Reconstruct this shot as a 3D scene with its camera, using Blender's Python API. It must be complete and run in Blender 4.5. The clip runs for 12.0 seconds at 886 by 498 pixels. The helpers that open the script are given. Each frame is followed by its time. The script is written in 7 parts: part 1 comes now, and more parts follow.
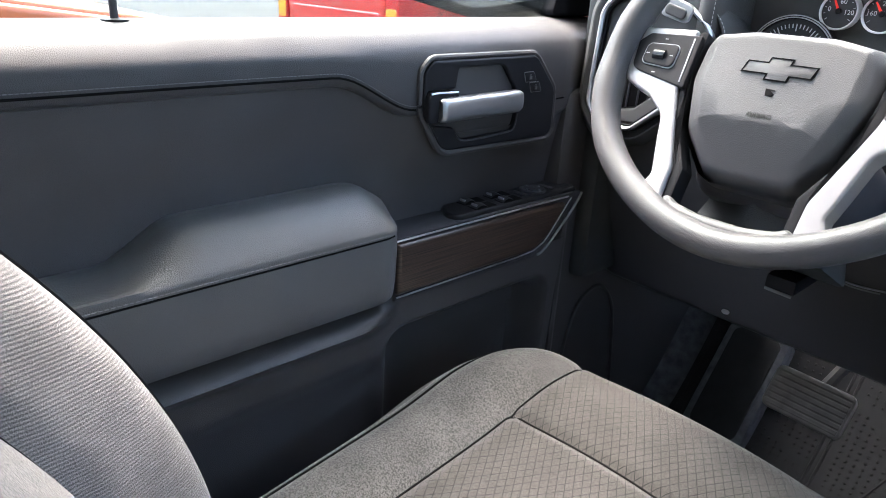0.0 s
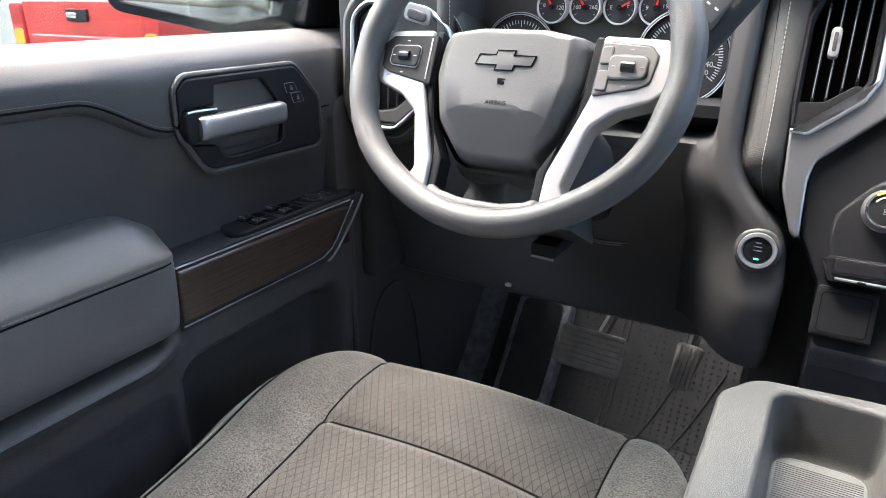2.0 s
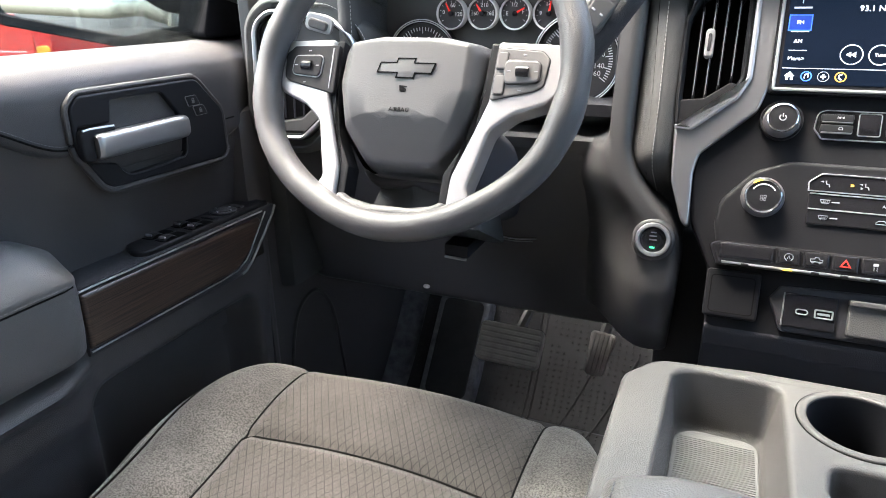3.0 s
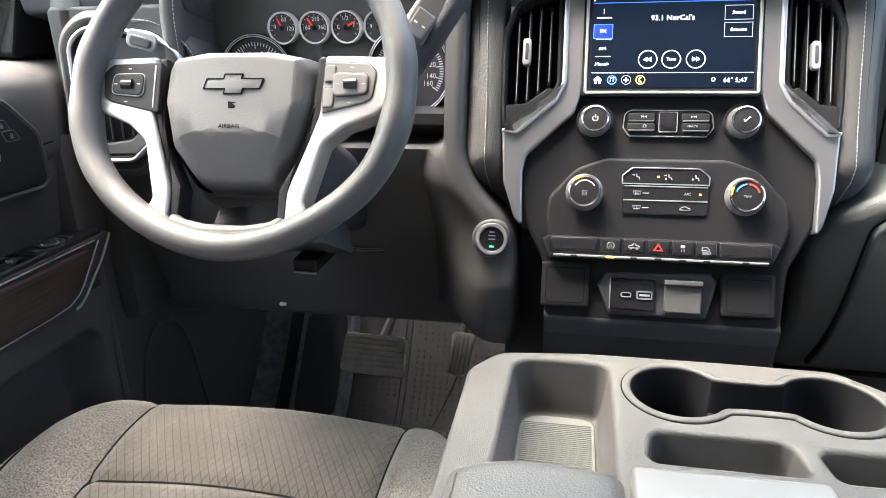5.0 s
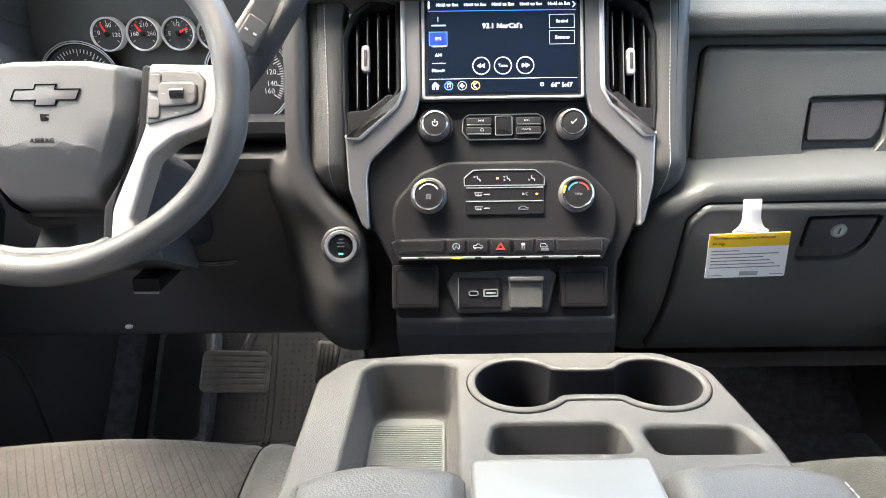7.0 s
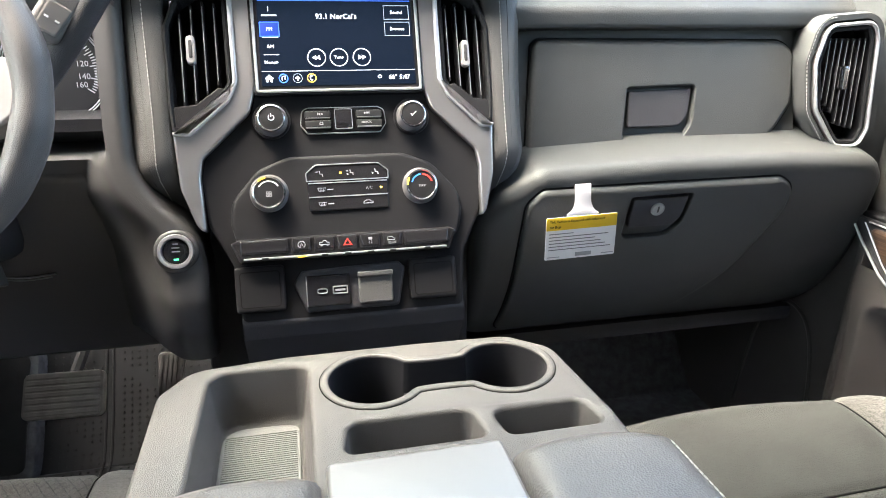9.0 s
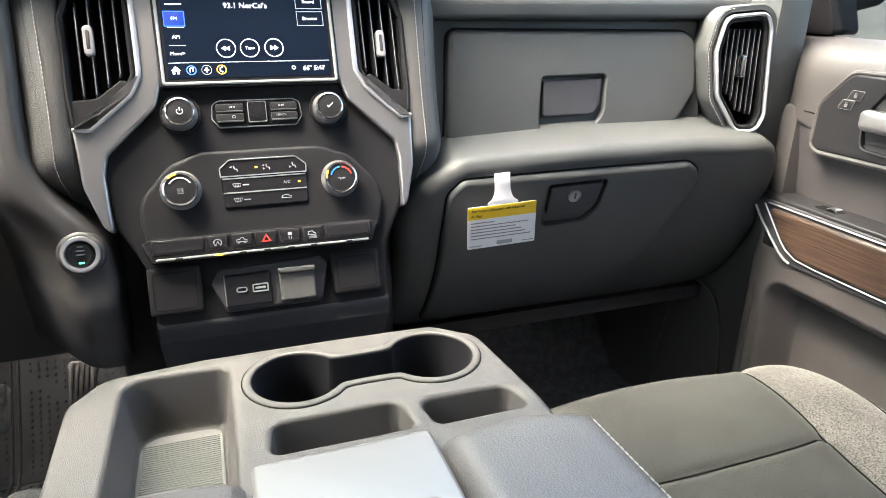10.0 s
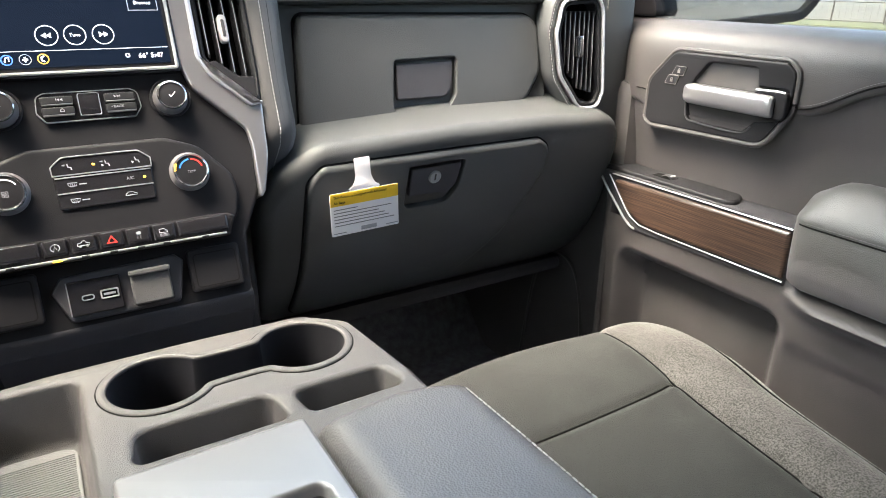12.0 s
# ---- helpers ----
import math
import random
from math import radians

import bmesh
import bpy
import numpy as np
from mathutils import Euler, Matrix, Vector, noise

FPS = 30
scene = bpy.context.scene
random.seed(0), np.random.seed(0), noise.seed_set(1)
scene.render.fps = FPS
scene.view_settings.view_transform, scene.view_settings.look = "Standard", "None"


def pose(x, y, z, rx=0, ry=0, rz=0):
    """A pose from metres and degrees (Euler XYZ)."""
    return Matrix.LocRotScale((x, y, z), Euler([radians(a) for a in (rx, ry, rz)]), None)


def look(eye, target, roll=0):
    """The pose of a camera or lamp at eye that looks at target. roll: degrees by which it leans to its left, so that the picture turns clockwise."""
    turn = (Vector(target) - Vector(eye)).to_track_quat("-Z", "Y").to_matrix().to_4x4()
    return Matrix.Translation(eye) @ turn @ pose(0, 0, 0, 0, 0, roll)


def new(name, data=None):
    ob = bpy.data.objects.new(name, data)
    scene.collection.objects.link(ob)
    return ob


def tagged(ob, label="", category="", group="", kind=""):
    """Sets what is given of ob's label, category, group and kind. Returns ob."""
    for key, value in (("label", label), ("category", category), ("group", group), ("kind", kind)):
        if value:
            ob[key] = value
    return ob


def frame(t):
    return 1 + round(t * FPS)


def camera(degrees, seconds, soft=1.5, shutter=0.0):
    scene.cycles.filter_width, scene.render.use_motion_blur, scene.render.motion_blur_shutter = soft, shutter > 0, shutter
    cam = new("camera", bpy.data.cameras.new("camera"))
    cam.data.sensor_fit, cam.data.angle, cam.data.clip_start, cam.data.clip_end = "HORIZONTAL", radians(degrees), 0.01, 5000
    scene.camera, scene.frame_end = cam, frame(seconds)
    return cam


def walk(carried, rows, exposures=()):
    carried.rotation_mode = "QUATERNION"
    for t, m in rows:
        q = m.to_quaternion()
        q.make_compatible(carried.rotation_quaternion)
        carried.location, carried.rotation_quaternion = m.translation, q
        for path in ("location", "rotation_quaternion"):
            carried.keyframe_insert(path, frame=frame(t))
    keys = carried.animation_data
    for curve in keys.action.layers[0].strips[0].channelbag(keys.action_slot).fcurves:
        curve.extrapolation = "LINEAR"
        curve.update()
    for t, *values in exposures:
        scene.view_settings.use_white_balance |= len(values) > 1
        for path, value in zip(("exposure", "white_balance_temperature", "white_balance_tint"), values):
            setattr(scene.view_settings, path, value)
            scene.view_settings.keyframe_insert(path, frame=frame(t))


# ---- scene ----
cam = camera(67.6, 12.0, soft=0.9)
PATH = [
    (0, (-0.191, -0.797, 0.864), (-1.549, 0.455, 0.098), 3.0),
    (0.5, (-0.18, -0.795, 0.859), (-1.434, 0.574, 0.115), 2.5),
    (1, (-0.17, -0.794, 0.859), (-1.321, 0.668, 0.127), 1.8),
    (1.5, (-0.162, -0.796, 0.861), (-1.207, 0.75, 0.14), 1.0),
    (2, (-0.153, -0.794, 0.86), (-1.085, 0.824, 0.145), 0.2),
    (2.5, (-0.144, -0.797, 0.864), (-0.97, 0.879, 0.152), -0.2),
    (3, (-0.135, -0.799, 0.866), (-0.866, 0.923, 0.158), -0.7),
    (5, (-0.1, -0.799, 0.866), (-0.474, 1.044, 0.185), -1.3),
    (5.5, (-0.095, -0.801, 0.867), (-0.377, 1.06, 0.189), -1.0),
    (6, (-0.083, -0.8, 0.869), (-0.283, 1.071, 0.191), -0.9),
    (6.5, (-0.072, -0.798, 0.868), (-0.185, 1.08, 0.191), -1.1),
    (7, (-0.063, -0.797, 0.869), (-0.08, 1.085, 0.192), -0.8),
    (9, (-0.053, -0.79, 0.871), (0.36, 1.035, 0.165), 0.4),
    (9.5, (-0.052, -0.789, 0.872), (0.473, 1.002, 0.153), 0.7),
    (10, (-0.049, -0.789, 0.87), (0.577, 0.966, 0.143), 0.8),
    (10.5, (-0.047, -0.791, 0.868), (0.667, 0.926, 0.13), 0.4),
    (11, (-0.046, -0.793, 0.865), (0.756, 0.883, 0.126), 0.5),
    (11.5, (-0.045, -0.795, 0.863), (0.847, 0.834, 0.121), 0.6),
    (12, (-0.045, -0.796, 0.86), (0.928, 0.785, 0.118), 0.7),
]
walk(cam, [(t, look(eye, target, roll)) for t, eye, target, roll in PATH], [(0.0, 5.00, 6230, 11), (3.0, 4.99, 6500, 10), (5.0, 5.14, 6720, 9), (9.5, 5.06, 6830, 9), (12.0, 4.85, 6880, 11)])

# ---- light ----
world = bpy.data.worlds.new("sky")
scene.world = world
world.use_nodes = True
wn = world.node_tree
sky = wn.nodes.new("ShaderNodeTexSky")
sky.sky_type = "NISHITA"
sky.sun_disc = False
sky.sun_elevation = radians(65)
sky.sun_rotation = radians(-75)
sky.air_density, sky.dust_density, sky.ozone_density = 0.8, 5.0, 0.6
wn.links.new(sky.outputs[0], wn.nodes["Background"].inputs[0])
wn.nodes["Background"].inputs[1].default_value = 0.15
sun = new("sun", bpy.data.lights.new("sun", "SUN"))
sun.data.energy, sun.data.angle, sun.data.color = 0.5, radians(40), (1.0, 0.95, 0.88)
sun.matrix_world = look((-4.0, 1.1, 9.0), (0, 0, 0))

# ---- materials ----


def material(name, col, rough=0.6, metal=0.0, grain=0.0, scale=900.0, vary=0.12, vscale=14.0, coat=0.0, spec=0.5, emit=0.000, emit_col=None):
    """A principled surface with fine relief (grain), and colour and gloss that vary at two scales."""
    m = bpy.data.materials.new(name)
    m.use_nodes = True
    nt = m.node_tree
    b = nt.nodes["Principled BSDF"]
    b.inputs["Roughness"].default_value = rough
    b.inputs["Metallic"].default_value = metal
    b.inputs["Coat Weight"].default_value = coat
    b.inputs["Specular IOR Level"].default_value = spec
    if emit:
        b.inputs["Emission Color"].default_value = (*(emit_col or col), 1)
        b.inputs["Emission Strength"].default_value = emit
    co = nt.nodes.new("ShaderNodeTexCoord")
    if vary:
        n1 = nt.nodes.new("ShaderNodeTexNoise")
        n1.inputs["Scale"].default_value, n1.inputs["Detail"].default_value = vscale, 6
        nt.links.new(co.outputs["Object"], n1.inputs["Vector"])
        r = nt.nodes.new("ShaderNodeMapRange")
        r.inputs["From Min"].default_value, r.inputs["From Max"].default_value = 0.3, 0.7
        r.inputs["To Min"].default_value, r.inputs["To Max"].default_value = 1 - vary, 1 + vary
        nt.links.new(n1.outputs[0], r.inputs[0])
        mul = nt.nodes.new("ShaderNodeVectorMath")
        mul.operation = "SCALE"
        mul.inputs[0].default_value = col
        nt.links.new(r.outputs[0], mul.inputs["Scale"])
        nt.links.new(mul.outputs[0], b.inputs["Base Color"])
        rr = nt.nodes.new("ShaderNodeMapRange")
        rr.inputs["From Min"].default_value, rr.inputs["From Max"].default_value = 0.3, 0.7
        rr.inputs["To Min"].default_value, rr.inputs["To Max"].default_value = max(rough - 0.4 * vary, 0.02), min(rough + 0.4 * vary, 1)
        nt.links.new(n1.outputs[0], rr.inputs[0])
        nt.links.new(rr.outputs[0], b.inputs["Roughness"])
    else:
        b.inputs["Base Color"].default_value = (*col, 1)
    if grain:
        n2 = nt.nodes.new("ShaderNodeTexVoronoi")
        n2.inputs["Scale"].default_value = scale
        nt.links.new(co.outputs["Object"], n2.inputs["Vector"])
        bp = nt.nodes.new("ShaderNodeBump")
        bp.inputs["Strength"].default_value, bp.inputs["Distance"].default_value = grain, 0.0009
        nt.links.new(n2.outputs["Distance"], bp.inputs["Height"])
        nt.links.new(bp.outputs[0], b.inputs["Normal"])
    return m


def maths(nt, op, a, b=None):
    n = nt.nodes.new("ShaderNodeMath")
    n.operation = op
    for k, v in enumerate((a, b)):
        if v is None:
            continue
        if isinstance(v, (int, float)):
            n.inputs[k].default_value = v
        else:
            nt.links.new(v, n.inputs[k])
    return n.outputs[0]


def ramp2(nt, fac, c0, c1):
    n = nt.nodes.new("ShaderNodeMix")
    n.data_type = "RGBA"
    nt.links.new(fac, n.inputs["Factor"])
    n.inputs[6].default_value, n.inputs[7].default_value = (*c0, 1), (*c1, 1)
    return n.outputs[2]


def cloth(name, col, dark, kind):
    """Woven seat cloth. kind: 'diamond' (stitched lattice), 'fleck' (heathered), 'rib' (fine cords)."""
    m = material(name, col, 0.92, vary=0, spec=0.25)
    nt = m.node_tree
    b = nt.nodes["Principled BSDF"]
    b.inputs["Sheen Weight"].default_value = 0.10 if kind == "plain" else 0.22
    b.inputs["Sheen Roughness"].default_value = 0.5
    co = nt.nodes.new("ShaderNodeTexCoord")
    sep = nt.nodes.new("ShaderNodeSeparateXYZ")
    nt.links.new(co.outputs["Object"], sep.inputs[0])
    x, y, z = sep.outputs
    fine = nt.nodes.new("ShaderNodeTexNoise")
    fine.inputs["Scale"].default_value, fine.inputs["Detail"].default_value = {"fleck": 520, "plain": 700}.get(kind, 1200), 3
    nt.links.new(co.outputs["Object"], fine.inputs["Vector"])
    wide = nt.nodes.new("ShaderNodeTexNoise")
    wide.inputs["Scale"].default_value, wide.inputs["Detail"].default_value = 22, 5
    nt.links.new(co.outputs["Object"], wide.inputs["Vector"])
    f = nt.nodes.new("ShaderNodeMapRange")
    f.inputs["From Min"].default_value, f.inputs["From Max"].default_value = 0.36, 0.64
    nt.links.new(fine.outputs[0], f.inputs[0])
    height = f.outputs[0]
    spread = 0.48 if kind == "fleck" else 0.35
    shade = ramp2(nt, height, tuple(c * (1 - spread) for c in col), tuple(c * (1 + spread) for c in col))
    if kind == "diamond":
        lines = None
        for sgn in (1, -1):
            s = maths(nt, "ADD", maths(nt, "MULTIPLY", x, 98.0), maths(nt, "MULTIPLY", y, 64.0 * sgn))
            w = maths(nt, "ABSOLUTE", maths(nt, "SUBTRACT", maths(nt, "FRACT", s), 0.5))
            ln = maths(nt, "LESS_THAN", w, 0.055)
            lines = ln if lines is None else maths(nt, "MAXIMUM", lines, ln)
        mix = nt.nodes.new("ShaderNodeMix")
        mix.data_type = "RGBA"
        nt.links.new(maths(nt, "MULTIPLY", lines, 0.9), mix.inputs["Factor"])
        nt.links.new(shade, mix.inputs[6])
        mix.inputs[7].default_value = (*dark, 1)
        shade = mix.outputs[2]
        height = maths(nt, "SUBTRACT", height, maths(nt, "MULTIPLY", lines, 2.0))
    if kind == "rib":
        w = maths(nt, "SINE", maths(nt, "MULTIPLY", maths(nt, "ADD", z, maths(nt, "MULTIPLY", y, 0.25)), 2400.0))
        w = maths(nt, "MULTIPLY", maths(nt, "ADD", w, 1.0), 0.5)
        mix = nt.nodes.new("ShaderNodeMix")
        mix.data_type = "RGBA"
        nt.links.new(maths(nt, "MULTIPLY", w, 0.7), mix.inputs["Factor"])
        nt.links.new(shade, mix.inputs[6])
        mix.inputs[7].default_value = (*dark, 1)
        shade = mix.outputs[2]
        height = maths(nt, "SUBTRACT", height, w)
    wr = nt.nodes.new("ShaderNodeMapRange")
    wr.inputs["From Min"].default_value, wr.inputs["From Max"].default_value = 0.3, 0.7
    wr.inputs["To Min"].default_value, wr.inputs["To Max"].default_value = 0.82, 1.15
    nt.links.new(wide.outputs[0], wr.inputs[0])
    sc = nt.nodes.new("ShaderNodeVectorMath")
    sc.operation = "SCALE"
    nt.links.new(shade, sc.inputs[0])
    nt.links.new(wr.outputs[0], sc.inputs["Scale"])
    nt.links.new(sc.outputs[0], b.inputs["Base Color"])
    bp = nt.nodes.new("ShaderNodeBump")
    bp.inputs["Strength"].default_value, bp.inputs["Distance"].default_value = 0.5, 0.0008
    nt.links.new(height, bp.inputs["Height"])
    nt.links.new(bp.outputs[0], b.inputs["Normal"])
    return m


def wood():
    m = material("wood_trim", (0.10, 0.055, 0.03), 0.35, vary=0, coat=0.3)
    nt = m.node_tree
    b = nt.nodes["Principled BSDF"]
    co = nt.nodes.new("ShaderNodeTexCoord")
    mp = nt.nodes.new("ShaderNodeMapping")
    mp.inputs["Scale"].default_value = (40, 9, 900)
    nt.links.new(co.outputs["Object"], mp.inputs[0])
    n = nt.nodes.new("ShaderNodeTexNoise")
    n.inputs["Scale"].default_value, n.inputs["Detail"].default_value, n.inputs["Distortion"].default_value = 1.0, 8, 0.4
    nt.links.new(mp.outputs[0], n.inputs["Vector"])
    r = nt.nodes.new("ShaderNodeMapRange")
    r.inputs["From Min"].default_value, r.inputs["From Max"].default_value = 0.38, 0.62
    nt.links.new(n.outputs[0], r.inputs[0])
    nt.links.new(ramp2(nt, r.outputs[0], (0.008, 0.006, 0.005), (0.060, 0.038, 0.026)), b.inputs["Base Color"])
    bp = nt.nodes.new("ShaderNodeBump")
    bp.inputs["Strength"].default_value, bp.inputs["Distance"].default_value = 0.25, 0.0004
    nt.links.new(r.outputs[0], bp.inputs["Height"])
    nt.links.new(bp.outputs[0], b.inputs["Normal"])
    return m


def clear_glass(name, tint=(0.93, 0.97, 0.95)):
    m = bpy.data.materials.new(name)
    m.use_nodes = True
    nt = m.node_tree
    nt.nodes.remove(nt.nodes["Principled BSDF"])
    tr = nt.nodes.new("ShaderNodeBsdfTransparent")
    tr.inputs[0].default_value = (*tint, 1)
    gl = nt.nodes.new("ShaderNodeBsdfGlossy")
    gl.inputs["Roughness"].default_value = 0.02
    fr = nt.nodes.new("ShaderNodeFresnel")
    fr.inputs[0].default_value = 1.45
    mx = nt.nodes.new("ShaderNodeMixShader")
    nt.links.new(maths(nt, "MULTIPLY", fr.outputs[0], 0.6), mx.inputs[0])
    nt.links.new(tr.outputs[0], mx.inputs[1])
    nt.links.new(gl.outputs[0], mx.inputs[2])
    nt.links.new(mx.outputs[0], nt.nodes["Material Output"].inputs[0])
    return m


M_SOFT = material("soft_black_plastic", (0.034, 0.035, 0.039), 0.40, spec=0.42, grain=0.5, scale=1300, vary=0.10)
M_DASH = material("dash_grained_plastic", (0.044, 0.048, 0.048), 0.38, grain=0.38, scale=1000, vary=0.10)
M_DOOR = material("door_grained_vinyl", (0.053, 0.051, 0.050), 0.40, grain=0.32, scale=1050, vary=0.12)
M_HARD = material("hard_black_plastic", (0.012, 0.0125, 0.014), 0.46, spec=0.20, grain=0.18, scale=1600, vary=0.06)
M_DARK = material("dark_recess_plastic", (0.044, 0.044, 0.045), 0.6, vary=0.08)
M_GLOSS = material("gloss_black_plastic", (0.012, 0.012, 0.013), 0.14, vary=0.05, coat=0.4)
M_SILVER = material("satin_silver_paint", (0.43, 0.43, 0.425), 0.33, metal=0.45, vary=0.03)
M_KNOB = material("satin_knob_silver", (0.260, 0.260, 0.260), 0.30, metal=0.7, vary=0.04)
M_POD = material("pale_grey_switch_plastic", (0.17, 0.167, 0.16), 0.38, metal=0.2, vary=0.05)
M_PEDAL = material("worn_grey_rubber", (0.38, 0.365, 0.345), 0.55, spec=0.3, grain=0.3, scale=700, vary=0.2, vscale=50)
M_TRIM = material("satin_trim_silver", (0.43, 0.435, 0.43), 0.29, metal=0.9, vary=0.04)
M_PADVINYL = material("stitched_pad_vinyl", (0.060, 0.062, 0.061), 0.38, grain=0.34, scale=850, vary=0.10)
M_INKGREY = material("grey_ink", (0.22, 0.22, 0.23), 0.6, vary=0.1)
M_DIMSILVER = material("satin_grey_paint", (0.338, 0.351, 0.351), 0.36, metal=0.5, vary=0.06)
M_SATIN = material("brushed_satin_metal", (0.634, 0.647, 0.659), 0.35, metal=0.9, vary=0.04)
M_CHROME = material("chrome", (0.80, 0.80, 0.80), 0.12, metal=1.0, vary=0.03)
M_KNEE = material("smooth_knee_panel_plastic", (0.050, 0.051, 0.052), 0.33, spec=0.60, grain=0.2, scale=1300, vary=0.015)
M_LEATHER = material("grey_grained_vinyl", (0.098, 0.098, 0.094), 0.37, grain=0.32, scale=800, vary=0.10)
M_LIDPAD = material("pale_grey_grained_vinyl", (0.105, 0.102, 0.097), 0.38, spec=0.5, grain=0.4, scale=560, vary=0.08)
M_CONSOLE = material("console_grained_plastic", (0.078, 0.076, 0.072), 0.33, grain=0.45, scale=1300, vary=0.08)
M_LID = material("smooth_grey_console_lid", (0.21, 0.207, 0.20), 0.34, metal=0.3, vary=0.01)
M_WHEEL = material("grained_wheel_leather", (0.070, 0.069, 0.068), 0.33, spec=0.70, grain=0.3, scale=1150, vary=0.015)
M_AIRBAG = material("airbag_cover_vinyl", (0.090, 0.089, 0.087), 0.34, spec=0.6, grain=0.3, scale=1300, vary=0.015)
M_STITCH = material("grey_thread", (0.390, 0.390, 0.377), 0.8, vary=0.2, vscale=200)
M_DULLSTITCH = material("dull_grey_thread", (0.17, 0.17, 0.17), 0.8, vary=0.2, vscale=200)
M_SEAM = material("black_seam_thread", (0.010, 0.010, 0.010), 0.9, vary=0.1, spec=0.05)
M_PIPING = material("grey_seat_vinyl", (0.135, 0.135, 0.131), 0.5, grain=0.4, scale=700, vary=0.08)
M_CLOTH = cloth("diamond_seat_cloth", (0.062, 0.057, 0.052), (0.012, 0.013, 0.012), "diamond")
M_CLOTH_P = cloth("plain_seat_cloth", (0.029, 0.031, 0.029), (0.03, 0.04, 0.04), "plain")
M_FLECK = cloth("heathered_bolster_cloth", (0.088, 0.085, 0.080), (0.020, 0.020, 0.020), "fleck")
M_RIB = cloth("ribbed_backrest_cloth", (0.185, 0.172, 0.158), (0.06, 0.056, 0.052), "rib")
M_WOOD = wood()
M_RUBBER = material("black_rubber", (0.022, 0.023, 0.026), 0.60, spec=0.25, vary=0.2, vscale=40, grain=0.2)
M_CARPET = material("black_carpet", (0.13, 0.136, 0.152), 0.95, spec=0.1, grain=0.9, scale=450, vary=0.3, vscale=60)
M_HEADLINER = material("grey_headliner_cloth", (0.36, 0.35, 0.335), 0.95, grain=0.5, scale=700, vary=0.05)
M_WHITE = material("white_print", (0.80, 0.80, 0.80), 0.5, vary=0.03)
M_PRINT = material("grey_print", (0.30, 0.31, 0.325), 0.5, vary=0)
M_RINGSHINE = material("white_for_chrome_shine", (0.80, 0.80, 0.80), 0.36, vary=0.02)
# serves black print, and the painted shade inside vents and switch wells
M_INKSHADE = material("black_ink_and_recess_shade", (0.010, 0.010, 0.010), 0.9, vary=0, spec=0.05)
M_YELLOW = material("yellow_print", (0.85, 0.55, 0.03), 0.5, vary=0.04)
M_RED = material("red_print", (0.75, 0.04, 0.03), 0.45, vary=0.05)
M_BLUE = material("blue_print", (0.04, 0.25, 0.75), 0.45, vary=0.05)
M_AMBER = material("amber_lamp", (0.9, 0.5, 0.05), 0.4, vary=0, emit=0.128, emit_col=(1.0, 0.55, 0.05))
M_GREEN = material("green_lamp", (0.1, 0.8, 0.3), 0.4, vary=0, emit=0.096, emit_col=(0.05, 0.9, 0.35))
M_DISPLAY = material("screen_panel", (0.003, 0.004, 0.007), 0.10, vary=0, spec=0.25, emit=0.0026, emit_col=(0.12, 0.25, 0.50))
M_GLOWTEXT = material("screen_text", (0.8, 0.85, 0.9), 0.3, vary=0, emit=0.096, emit_col=(0.80, 0.88, 1.0))
M_GLOWBLUE = material("screen_blue", (0.05, 0.15, 0.8), 0.3, vary=0, emit=0.056, emit_col=(0.06, 0.20, 1.0))
M_GLOWTILE = material("screen_tile_blue", (0.01, 0.03, 0.2), 0.3, vary=0, emit=0.012, emit_col=(0.04, 0.14, 0.9))
M_GLOWDIM = material("screen_dim", (0.3, 0.32, 0.36), 0.3, vary=0, emit=0.030, emit_col=(0.70, 0.80, 1.0))
M_GLOWORANGE = material("screen_orange", (0.8, 0.4, 0.05), 0.3, vary=0, emit=0.056, emit_col=(1.0, 0.5, 0.1))
M_NEEDLE = material("red_needle", (0.8, 0.03, 0.02), 0.4, vary=0, emit=0.016, emit_col=(1.0, 0.05, 0.03))
M_GLASS = clear_glass("window_glass", (0.66, 0.70, 0.68))
M_BLACK = material("matt_black_outer_plastic", (0.005, 0.005, 0.006), 0.6, vary=0.1, spec=0.15)
M_MIRROR = material("mirror_glass", (0.86, 0.88, 0.88), 0.01, metal=1.0, vary=0)
# tint added to dim the too bright view through the side windows
M_SIDEGLASS = clear_glass("view_dimming_glass", (0.48, 0.51, 0.49))
M_TINTED = clear_glass("unseen_dark_glass", (0.16, 0.17, 0.17))

# ---- shape tools ----
I4 = Matrix.Identity(4)


def frame_at(origin, u, v):
    """A local frame: u and v span a plate's plane, its third axis stands up from it."""
    u, v = Vector(u).normalized(), Vector(v)
    w = u.cross(v).normalized()
    v = w.cross(u)
    m = Matrix((u, v, w)).transposed().to_4x4()
    m.translation = origin
    return m


